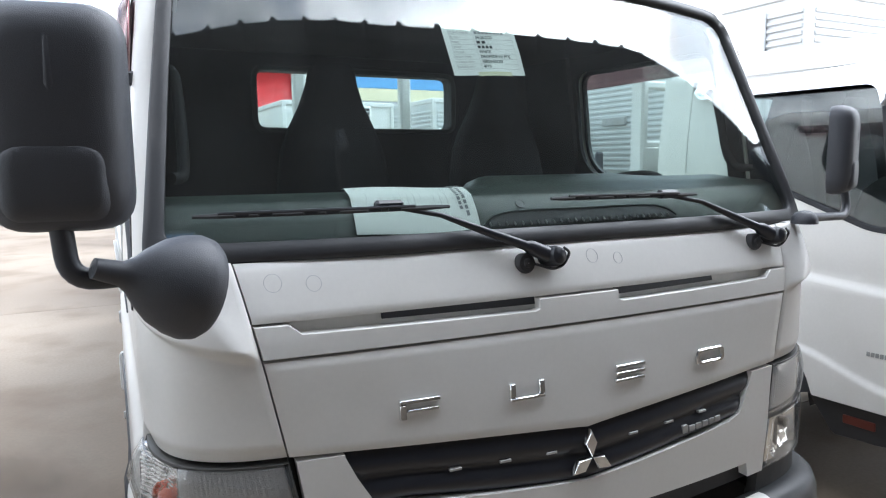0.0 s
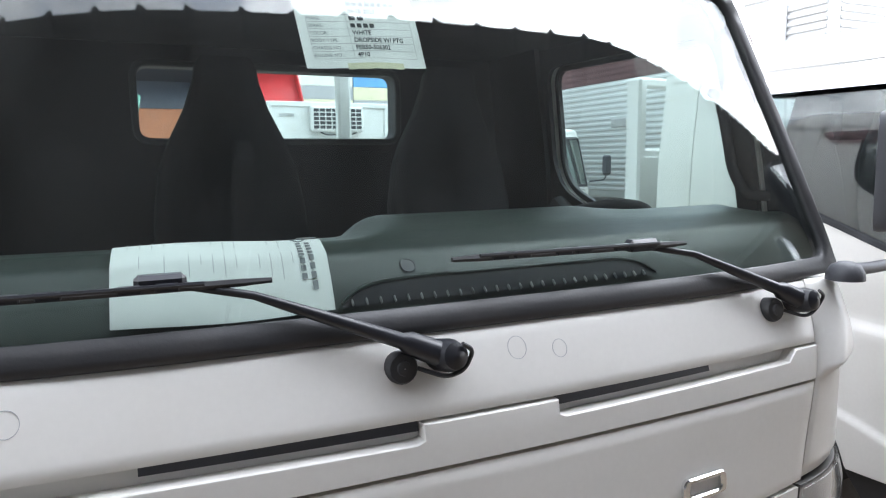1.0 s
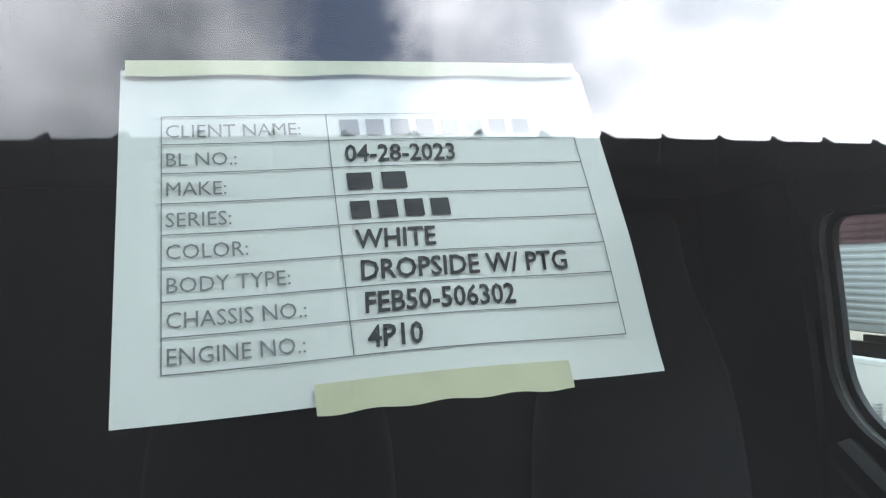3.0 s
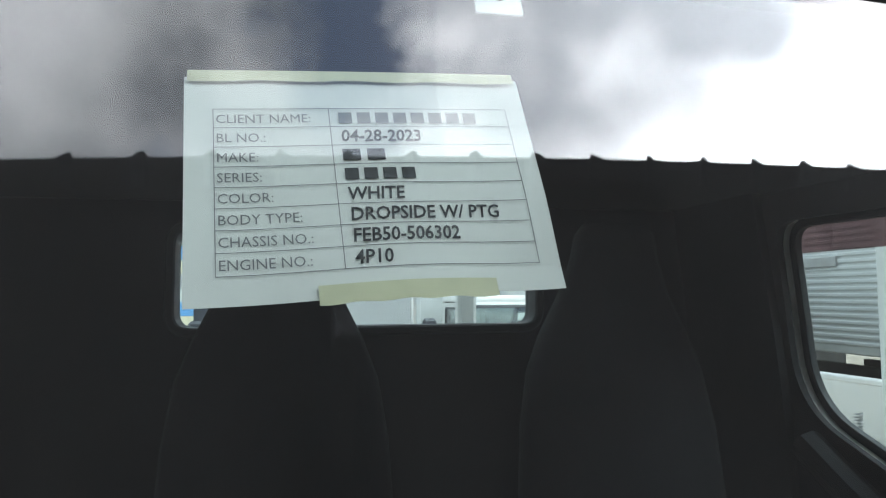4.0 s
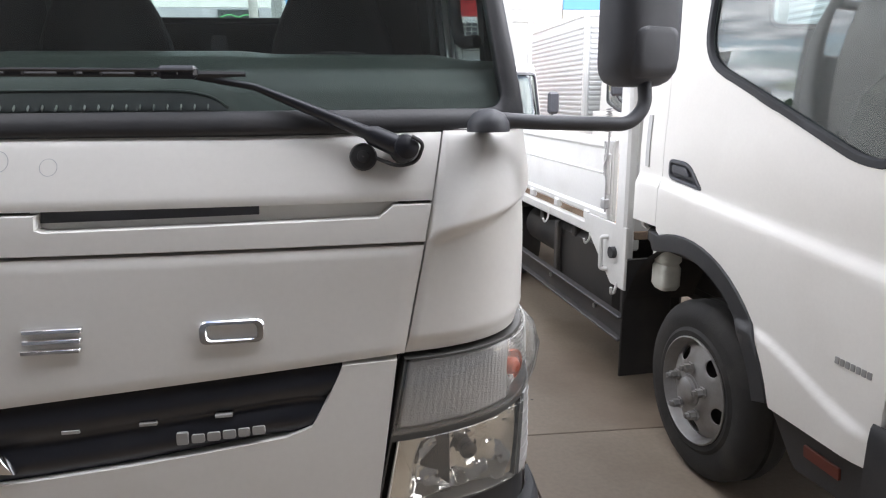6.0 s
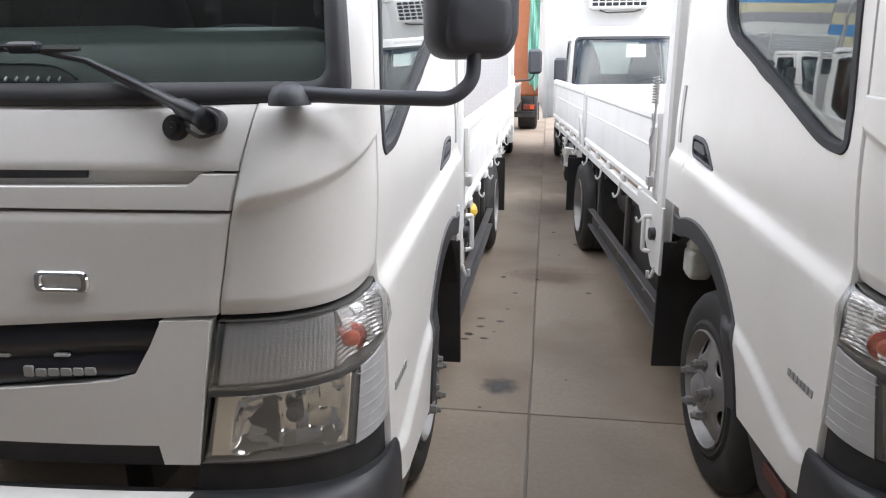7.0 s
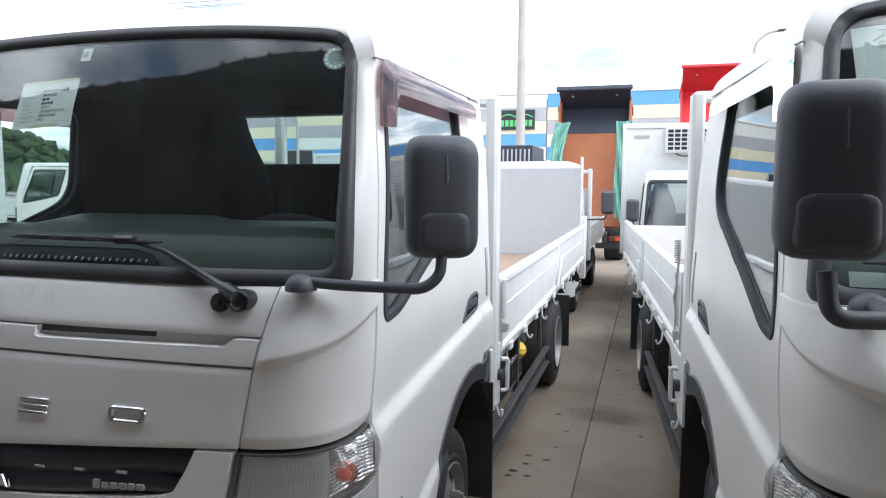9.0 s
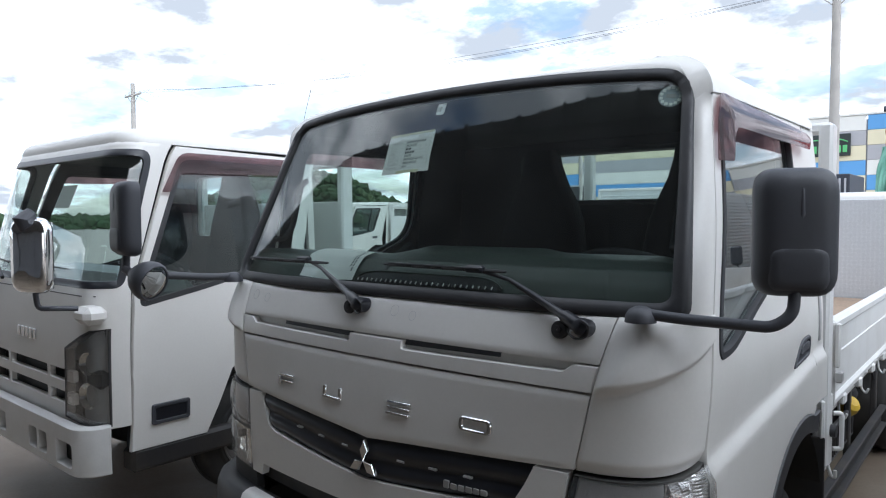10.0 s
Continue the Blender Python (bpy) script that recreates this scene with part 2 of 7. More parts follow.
TARP = material("green_tarpaulin", (0.16, 0.36, 0.28), 0.8, stain=0.5, stain_size=3, stain_colour=(0.1, 0.2, 0.16), bump=0.5, bump_size=12)
CONCRETE = material("concrete", (0.335, 0.275, 0.21), 0.70, stain=0.9, stain_size=1.1, stain_colour=(0.175, 0.125, 0.085), grain=0.3, grain_size=45, bump=0.12, bump_size=90, island=0.08, rough_var=0.12)
JOINT = material("joint_dirt", (0.16, 0.135, 0.115), 0.95, grain=0.3)
GROUND = material("yard_ground", (0.30, 0.275, 0.24), 0.95, stain=0.5, stain_size=0.3, grain=0.3, grain_size=20)
ROOF_DARK = material("dark_roof_sheet", (0.20, 0.205, 0.22), 0.8, stain=0.3, stain_size=0.6)
POLE = material("concrete_pole", (0.42, 0.40, 0.37), 0.85, stain=0.4, stain_size=2)
CABLE = material("cable", (0.10, 0.10, 0.11), 0.6)
LEAF = material("foliage", (0.032, 0.058, 0.027), 0.9, stain=0.6, stain_size=0.4, stain_colour=(0.065, 0.09, 0.04), spec=0.2)
WALL_CREAM = material("cream_cladding", (0.72, 0.67, 0.48), 0.6, stain=0.15, stain_size=0.7)
WALL_BLUE = material("blue_cladding", (0.12, 0.34, 0.66), 0.55, stain=0.15, stain_size=0.7)
WALL_GREY = material("grey_cladding", (0.40, 0.40, 0.42), 0.6, stain=0.15, stain_size=0.7)
WALL_WHITE = material("white_cladding", (0.74, 0.74, 0.70), 0.6, stain=0.15, stain_size=0.7)
GREEN_SIGN = material("sign_green", (0.12, 0.5, 0.18), 0.5)
DARK_SIGN = material("sign_dark", (0.02, 0.03, 0.03), 0.5)
LIQUID = material("milky_plastic", (0.62, 0.62, 0.56), 0.4, stain=0.4, stain_size=12)
MIRROR = material("mirror_glass", (0.85, 0.87, 0.88), 0.02, metal=1.0)
ORANGE = material("orange_reflector", (0.13, 0.030, 0.020), 0.45)
BADGE = material("badge_grey", (0.34, 0.34, 0.33), 0.4, metal=0.3)
TEXTURED = material("indicator_grid", (0.50, 0.495, 0.49), 0.35, metal=0.2, grain=0.35, grain_size=260, bump=0.5, bump_size=300)


# ---------------------------------------------------------------- mesh tools
class Shape:
    """Collects vertices and faces of one mesh."""

    def __init__(self):
        self.v, self.f = [], []

    def add(self, verts, faces):
        k = len(self.v)
        self.v += [tuple(p) for p in verts]
        self.f += [tuple(i + k for i in q) for q in faces]
        return self

    def box(self, c, size, bevel=0.006, rot=None):
        hs = [s / 2 for s in size]
        b = min(bevel, min(hs) * 0.9)
        verts, at = [], {}
        for sx in (-1, 1):
            for sy in (-1, 1):
                for sz in (-1, 1):
                    sg = (sx, sy, sz)
                    for a in range(3):
                        at[sg, a] = len(verts)
                        p = Vector([sg[k] * (hs[k] - (0 if k == a else b)) for k in range(3)])
                        verts.append((rot @ p if rot else p) + Vector(c))
        faces = []
        for a in range(3):
            o1, o2 = (a + 1) % 3, (a + 2) % 3
            for s in (-1, 1):
                q = []
                for u, w in ((-1, -1), (1, -1), (1, 1), (-1, 1)):
                    sg = [0, 0, 0]
                    sg[a], sg[o1], sg[o2] = s, u, w
                    q.append(at[tuple(sg), a])
                faces.append(q if s > 0 else q[::-1])
            for u in (-1, 1):
                for w in (-1, 1):
                    s0, s1 = [0, 0, 0], [0, 0, 0]
                    s0[a], s0[o1], s0[o2] = -1, u, w
                    s1[a], s1[o1], s1[o2] = 1, u, w
                    s0, s1 = tuple(s0), tuple(s1)
                    q = [at[s0, o1], at[s1, o1], at[s1, o2], at[s0, o2]]
                    faces.append(q if u * w < 0 else q[::-1])
        for sx in (-1, 1):
            for sy in (-1, 1):
                for sz in (-1, 1):
                    q = [at[(sx, sy, sz), a] for a in range(3)]
                    faces.append(q if sx * sy * sz > 0 else q[::-1])
        return self.add(verts, faces)

    def ring_loft(self, rings, cap=True, closed=True):
        n = len(rings[0])
        verts = [p for r in rings for p in r]
        faces = []
        for i in range(len(rings) - 1):
            for j in range(n if closed else n - 1):
                a, b = i * n + j, i * n + (j + 1) % n
                faces.append((a, b, b + n, a + n))
        if cap:
            faces.append(tuple(range(n))[::-1])
            faces.append(tuple(range((len(rings) - 1) * n, len(rings) * n)))
        return self.add(verts, faces)

    def tube(self, path, r, n=10, cap=True):
        pts = [Vector(p) for p in path]
        rad = r if isinstance(r, (list, tuple)) else [r] * len(pts)
        rings, up = [], None
        for i, p in enumerate(pts):
            d = (pts[min(i + 1, len(pts) - 1)] - pts[max(i - 1, 0)]).normalized()
            if up is None:
                up = Vector((0, 0, 1)) if abs(d.z) < 0.9 else Vector((1, 0, 0))
            side = d.cross(up).normalized()
            up = side.cross(d).normalized()
            rings.append([p + rad[i] * (math.cos(a) * side + math.sin(a) * up) for a in (2 * math.pi * k / n for k in range(n))])
        return self.ring_loft(rings, cap)

    def cyl(self, p0, p1, r, n=20, r1=None):
        return self.tube([p0, p1], [r, r if r1 is None else r1], n)

    def lathe(self, profile, origin, axis, n=32, cap=False):
        """profile: (along, radius)."""
        ax = Vector(axis).normalized()
        s = ax.cross(Vector((0, 0, 1)) if abs(ax.z) < 0.9 else Vector((1, 0, 0))).normalized()
        u = s.cross(ax)
        rings = [[Vector(origin) + a * ax + r * (math.cos(t) * s + math.sin(t) * u) for t in (2 * math.pi * k / n for k in range(n))] for a, r in profile]
        return self.ring_loft(rings, cap)

    def grid(self, fn, nu, nv):
        verts = [fn(i / nu, j / nv) for j in range(nv + 1) for i in range(nu + 1)]
        faces = [(j * (nu + 1) + i, j * (nu + 1) + i + 1, (j + 1) * (nu + 1) + i + 1, (j + 1) * (nu + 1) + i) for j in range(nv) for i in range(nu)]
        return self.add(verts, faces)

    def panel(self, outer, to3d, thick=0.012, holes=(), step=0.04, edge=0.004, rows=(), span=0.03):
        """A sheet cut from a 2D outline with holes, bent by to3d(a, b, depth), with a rim and eased edges."""
        loops = [dense(outer, step)] + [dense(h, step) for h in holes]
        pts, cons, border = [], [], []
        for lp in loops:
            k = len(pts)
            pts += lp
            cons += [(k + i, k + (i + 1) % len(lp)) for i in range(len(lp))]
        nb = len(pts)
        xs, ys = np.array(loops[0])[:, 0], np.array(loops[0])[:, 1]
        inner = []
        if edge:
            for w, lp in enumerate(loops):
                ins = inset(lp, edge * 0.75 * (1 if w == 0 else -1))
                ok = [within(q, loops) for q in ins]
                k0 = nb + len(inner)
                at = {i: k0 + sum(ok[:i]) for i in range(len(ins)) if ok[i]}
                cons += [(at[i], at[(i + 1) % len(ins)]) for i in range(len(ins)) if ok[i] and ok[(i + 1) % len(ins)]]
                inner += [q for q, g in zip(ins, ok) if g]
        sx = max(step, (xs.max() - xs.min()) / 90)
        sy = max(step, (ys.max() - ys.min()) / 90)
        sa = np.concatenate([np.array(lp) for lp in loops])
        sb = np.concatenate([np.roll(np.array(lp), -1, 0) for lp in loops])
        sd = sb - sa
        sl = np.maximum((sd ** 2).sum(1), 1e-12)
        clear = (edge * 0.75 + 0.3 * min(sx, sy)) ** 2
        for fold in rows:
            for a in np.arange(xs.min() + sx * 0.5, xs.max(), sx):
                for o in (-0.9, -0.6, -0.3, 0.0, 0.3, 0.6, 0.9):
                    q = (a, fold(a) + o * span)
                    if within(q, loops):
                        k = np.clip((sd * (np.array(q) - sa)).sum(1) / sl, 0, 1)[:, None]
                        if np.min(((sa + k * sd - np.array(q)) ** 2).sum(1)) > (edge * 0.75 + 0.004) ** 2:
                            inner.append(q)
        for a in np.arange(xs.min() + sx * 0.5, xs.max(), sx):
            for b in np.arange(ys.min() + sy * 0.5, ys.max(), sy):
                if within((a, b), loops) and all(abs(b - fold(a)) > span * 1.1 for fold in rows):
                    k = np.clip((sd * (np.array((a, b)) - sa)).sum(1) / sl, 0, 1)[:, None]
                    if np.min(((sa + k * sd - np.array((a, b))) ** 2).sum(1)) > clear:
                        inner.append((a, b))
        from_cdt = geometry.delaunay_2d_cdt([Vector(p) for p in pts + inner], cons, [], 0, 1e-6)
        vv, tris = from_cdt[0], from_cdt[2]
        tris = [t for t in tris if within(((vv[t[0]].x + vv[t[1]].x + vv[t[2]].x) / 3, (vv[t[0]].y + vv[t[1]].y + vv[t[2]].y) / 3), loops)]
        count = {}
        for t in tris:
            for i in range(3):
                e = (t[i], t[(i + 1) % 3])
                key = (min(e), max(e))
                count[key] = None if key in count else e
        rim = [e for e in count.values() if e]
        rimset = {i for e in rim for i in e}
        front = [to3d(p.x, p.y, edge if i in rimset else 0.0) for i, p in enumerate(vv)]
        back = [to3d(p.x, p.y, thick) for p in vv]
        n = len(vv)
        faces = [tuple(t) for t in tris] + [tuple(i + n for i in t[::-1]) for t in tris]
        faces += [(b, a, a + n, b + n) for a, b in rim]
        return self.add(front + back, faces)

    def slab(self, fn, nu, nv, thick):
        """A closed curved sheet; fn(u, v, depth), with eased rims."""
        def f(i, j, d):
            rim = i in (0, nu) or j in (0, nv)
            return fn(i / nu, j / nv, d if d else (0.004 if rim else 0.0))
        n = (nu + 1) * (nv + 1)
        verts = [f(i, j, 0) for j in range(nv + 1) for i in range(nu + 1)] + [f(i, j, thick) for j in range(nv + 1) for i in range(nu + 1)]
        at = lambda i, j: j * (nu + 1) + i
        faces = [(at(i, j), at(i + 1, j), at(i + 1, j + 1), at(i, j + 1)) for j in range(nv) for i in range(nu)]
        faces += [tuple(k + n for k in q[::-1]) for q in faces]
        loop = [at(i, 0) for i in range(nu)] + [at(nu, j) for j in range(nv)] + [at(i, nv) for i in range(nu, 0, -1)] + [at(0, j) for j in range(nv, 0, -1)]
        faces += [(b, a, a + n, b + n) for a, b in zip(loop, loop[1:] + loop[:1])]
        return self.add(verts, faces)

    def mesh(self, name, mat, angle=32):
        me = bpy.data.meshes.new(name)
        me.from_pydata([tuple(p) for p in self.v], [], self.f)
        me.validate()
        bm = bmesh.new()
        bm.from_mesh(me)
        bmesh.ops.recalc_face_normals(bm, faces=bm.faces)
        bm.to_mesh(me)
        bm.free()
        me.materials.append(mat)
        me.polygons.foreach_set("use_smooth", [True] * len(me.polygons))
        me.set_sharp_from_angle(angle=radians(angle))
        return me


def dense(loop, step):
    out = []
    for i, p in enumerate(loop):
        q = loop[(i + 1) % len(loop)]
        k = max(1, int(math.hypot(q[0] - p[0], q[1] - p[1]) / step))
        out += [(p[0] + (q[0] - p[0]) * j / k, p[1] + (q[1] - p[1]) * j / k) for j in range(k)]
    return out


def inset(loop, d):
    area = sum(p[0] * q[1] - q[0] * p[1] for p, q in zip(loop, loop[1:] + loop[:1]))
    s = 1 if area > 0 else -1
    out = []
    for i, p in enumerate(loop):
        a, b = loop[i - 1], loop[(i + 1) % len(loop)]
        tx, ty = b[0] - a[0], b[1] - a[1]
        k = math.hypot(tx, ty) or 1
        out.append((p[0] - s * d * ty / k, p[1] + s * d * tx / k))
    return out


def within(p, loops):
    odd = False
    for lp in loops:
        j = len(lp) - 1
        for i in range(len(lp)):
            if (lp[i][1] > p[1]) != (lp[j][1] > p[1]) and p[0] < (lp[j][0] - lp[i][0]) * (p[1] - lp[i][1]) / (lp[j][1] - lp[i][1]) + lp[i][0]:
                odd = not odd
            j = i
    return odd


def rounded(corners, n=5):
    """corners: (a, b, radius); a polygon with rounded corners."""
    out = []
    for i, (a, b, r) in enumerate(corners):
        p, q0, q1 = Vector((a, b)), Vector(corners[i - 1][:2]), Vector(corners[(i + 1) % len(corners)][:2])
        d0, d1 = (q0 - p).normalized(), (q1 - p).normalized()
        if r <= 0:
            out.append((a, b))
            continue
        s, e = p + d0 * r, p + d1 * r
        for k in range(n + 1):
            t = k / n
            w = (1 - t) ** 2 * s + 2 * t * (1 - t) * p + t * t * e
            out.append((w.x, w.y))
    return out


def rect(x0, y0, x1, y1, r=0.0):
    return rounded([(x0, y0, r), (x1, y0, r), (x1, y1, r), (x0, y1, r)])


def smooth(a, b, x):
    t = min(1.0, max(0.0, (x - a) / (b - a)))
    return t * t * (3 - 2 * t)


def curve(x, xs, ys):
    """A smooth curve through the given points."""
    i = min(max(int(np.searchsorted(xs, x)) - 1, 0), len(xs) - 2)

    def slope(k):
        if k == 0 or k == len(xs) - 1:
            a = 0 if k == 0 else len(xs) - 2
            return (ys[a + 1] - ys[a]) / (xs[a + 1] - xs[a])
        return (ys[k + 1] - ys[k - 1]) / (xs[k + 1] - xs[k - 1])
    h = xs[i + 1] - xs[i]
    t = min(1.0, max(0.0, (x - xs[i]) / h))
    return (2 * t ** 3 - 3 * t * t + 1) * ys[i] + (t ** 3 - 2 * t * t + t) * h * slope(i) + (3 * t * t - 2 * t ** 3) * ys[i + 1] + (t ** 3 - t * t) * h * slope(i + 1)


def table(x, xs, ys):
    return float(np.interp(x, xs, ys))


def bend(points, r=0.05, n=5):
    """A path with rounded bends."""
    pts = [Vector(p) for p in points]
    out = [pts[0]]
    for i in range(1, len(pts) - 1):
        d0, d1 = (pts[i - 1] - pts[i]), (pts[i + 1] - pts[i])
        rr = min(r, d0.length * 0.45, d1.length * 0.45)
        s, e = pts[i] + d0.normalized() * rr, pts[i] + d1.normalized() * rr
        out += [(1 - t) ** 2 * s + 2 * t * (1 - t) * pts[i] + t * t * e for t in (k / n for k in range(n + 1))]
    return out + [pts[-1]]


def thing(name, label, category, loc=(0, 0, 0), rz=0.0, group=""):
    ob = new(name)
    ob.empty_display_size = 0.1
    ob.matrix_basis = pose(*loc, 0, 0, rz)
    return tagged(ob, label, category, group)


def part(name, shape, mat, parent, label="", angle=32, at=None):
    ob = new(name, shape.mesh(name, mat, angle) if isinstance(shape, Shape) else shape)
    ob.parent = parent
    if at is not None:
        ob.matrix_basis = at
    if label:
        ob["label"] = label
    return ob


def lone(name, shape, mat, label, category, group="", kind="", angle=32):
    ob = new(name, shape.mesh(name, mat, angle))
    return tagged(ob, label, category, group, kind)


# ---------------------------------------------------------------- the cab's surfaces (truck axes: x across, y to the rear, z up)
def front_y(x, z):
    zs = (0.30, 0.60, 0.76, 0.90, 1.035, 1.16, 1.285, 1.355, 1.437, 1.475, 1.52)
    yc = curve(z, zs, (-0.09, -0.085, -0.075, -0.068, -0.058, -0.046, -0.030, -0.018, 0.014, 0.034, 0.066))
    b = curve(z, zs, (0.07, 0.06, 0.055, 0.05, 0.048, 0.042, 0.03, 0.03, 0.03, 0.03, 0.03))
    return yc + b * (x / 0.75) ** 2


def edge_x(z):
    return 0.652 + 0.202 * (z - 0.76)


def door_y(z):
    return table(z, (0.5, 1.10, 1.35, 1.485, 1.85, 2.06), (0.200, 0.212, 0.252, 0.275, 0.325, 0.365))


def belt(y):
    return 1.085 + 0.10 * min(1.0, max(0.0, (y - 0.21) / 1.2))


def skirt(y):
    return 0.66 + 0.13 * smooth(0.2, 0.75, y)


def side_x(y, z):
    x = curve(z, (0.5, 1.40, 1.50, 1.75, 2.10), (0.978, 0.968, 0.966, 0.956, 0.918))
    x += 0.022 * (1 - smooth(-0.027, 0.027, z - belt(y))) * smooth(0.12, 0.24, y)
    x += 0.017 * (1 - smooth(-0.018, 0.018, z - skirt(y))) * smooth(0.2, 0.30, y)
    x += 0.006 * math.sin(math.pi * min(1, max(0, (z - 1.15) / 0.3)))
    return x


def corner(u, z, out=0.0):
    """The rounded front corner from the bonnet's edge (u = 0) to the door (u = 1)."""
    x0, yd = edge_x(z), door_y(z)
    y0 = front_y(x0, z)
    x3 = side_x(yd, z)
    w, h = (x3 - x0) * 0.66, (yd - y0) * 0.62
    slope = 0.12
    p = [(x0, y0), (x0 + w, y0 + w * slope), (x3, yd - h), (x3, yd)]
    c = [(1 - u) ** 3, 3 * u * (1 - u) ** 2, 3 * u * u * (1 - u), u ** 3]
    x, y = sum(k * q[0] for k, q in zip(c, p)), sum(k * q[1] for k, q in zip(c, p))
    d = [3 * (1 - u) ** 2, 6 * u * (1 - u), 3 * u * u]
    tx = sum(k * (p[i + 1][0] - p[i][0]) for i, k in enumerate(d))
    ty = sum(k * (p[i + 1][1] - p[i][1]) for i, k in enumerate(d))
    k = math.hypot(tx, ty)
    return Vector((x + out * ty / k, y - out * tx / k, z))


def screen_y(x, z):
    return 0.026 + 0.448 * (z - 1.47) + 0.5 * max(0.0, 1.60 - z) ** 2 + 0.03 * x * x + 0.16 * max(0.0, abs(x) - 0.40) ** 2


def screen_half(z):
    return table(z, (1.47, 1.50, 2.13, 2.20), (0.925, 0.922, 0.85, 0.842)) / 0.86


def screen(a, z, d):
    x = a * screen_half(z)
    z -= 0.058 * x * x * smooth(1.75, 2.2, z)
    return Vector((x, screen_y(x, z) + d * 0.913, z - d * 0.408))


def mirrored(fn, s):
    def f(a, b, d):
        v = fn(a, b, d)
        return Vector((s * v[0], v[1], v[2]))
    return f


ARCH = [(1.18 + 0.60 * math.cos(radians(a)), 0.40 + 0.60 * math.sin(radians(a))) for a in range(162, 71, -6)]
DOOR = [(0.206, 0.572), (0.210, 0.85), (0.216, 1.10), (0.256, 1.35), (0.279, 1.485), (0.329, 1.85), (0.362, 2.03), (0.385, 2.085), (0.44, 2.105), (1.30, 2.118), (1.37, 2.09), (1.40, 2.02), (1.40, 1.02), (1.39, 0.985)] + ARCH[::-1] + [(0.60, 0.572)]
WINDOW_LOOP = rounded([(0.322, 1.366, 0.02), (0.415, 1.372, 0.05), (1.17, 1.655, 0.12), (1.17, 2.045, 0.06), (0.435, 2.035, 0.06)], 7)


def letter_plate(loops, to3d, t=0.008):
    s = Shape()
    for lp in loops:
        s.panel(lp[0], to3d, t, lp[1:], 0.05, 0.003)
    return s


def wheel(parent, name, y, z, s, x_out, width, radius, dual=False):
    """A road wheel on its axle; s: the side (+1 or -1)."""
    w = part(name, Shape().lathe(
        [(0, radius * 0.60), (0.004, radius * 0.66), (-0.004, radius * 0.70), (0.002, radius * 0.80), (-0.008, radius * 0.92), (-0.03, radius * 0.985), (-0.05, radius), (-0.085, radius), (-0.09, radius - 0.012), (-0.1, radius - 0.012), (-0.105, radius),
         (-width + 0.05, radius), (-width + 0.02, radius * 0.97), (-width, radius * 0.9), (-width, radius * 0.6), (-width * 0.5, radius * 0.58), (0, radius * 0.60)], (s * x_out, y, z), (s, 0, 0), 48), TYRE, parent, "black road tyre")
    d = -0.09 if dual else 0.0
    prof = [(-0.02, radius * 0.585), (0.006, radius * 0.60), (0.009, radius * 0.585), (-0.004, radius * 0.565), (-0.034 + d, radius * 0.552), (-0.044 + d, radius * 0.525), (-0.052 + d, radius * 0.50)]
    part("rim", Shape().lathe(prof, (s * x_out, y, z), (s, 0, 0), 48), RIM, w, "silver painted steel rim", 40)
    def dish(a, b, q):
        r = math.hypot(a, b) / radius
        o = table(r, (0.0, 0.25, 0.29, 0.36, 0.44, 0.50, 0.54), (0.012, 0.012, 0.003, -0.006, -0.017, -0.031, -0.041)) + d
        return Vector((s * (x_out + o - q), y + a, z + b))
    ring = [(radius * 0.54 * math.cos(k * math.pi / 24), radius * 0.54 * math.sin(k * math.pi / 24)) for k in range(48)]
    holes = []
    for k in range(5):
        a = radians(72 * k + 54)
        e, f = math.cos(a), math.sin(a)
        holes.append([(radius * 0.425 * e + 0.028 * math.cos(t) * e - 0.036 * math.sin(t) * f, radius * 0.425 * f + 0.028 * math.cos(t) * f + 0.036 * math.sin(t) * e) for t in (q * math.pi / 10 for q in range(20))])
    part("wheel_disc", Shape().panel(ring, dish, 0.006, holes, 0.02, 0.001), RIM, w, "silver painted wheel disc with oval openings", 50)
    part("brake_drum", Shape().lathe([(-0.075 + d, radius * 0.5), (-0.06 + d, radius * 0.46), (-0.055 + d, radius * 0.1)], (s * x_out, y, z), (s, 0, 0), 24), CHASSIS, w)
    hub = Shape().lathe([(0.0 + d, radius * 0.185), (0.016 + d, radius * 0.18), (0.018 + d, radius * 0.15), (0.03 + d, radius * 0.145), (0.040 + d, radius * 0.11), (0.044 + d, radius * 0.05), (0.045 + d, radius * 0.005)], (s * x_out, y, z), (s, 0, 0), 28)
    part("hub_cap", hub, RIM, w)
    for k in range(5):
        a = radians(72 * k + 18)
        c = Vector((s * (x_out + 0.012 + d), y + radius * 0.27 * math.cos(a), z + radius * 0.27 * math.sin(a)))
        part("wheel_nut", Shape().lathe([(0, 0.024), (0.008, 0.024), (0.01, 0.018), (0.034, 0.018), (0.036, 0.012), (0.05, 0.012), (0.052, 0.004)], c, (s, 0, 0), 6), RIM, w, angle=20)
    return w


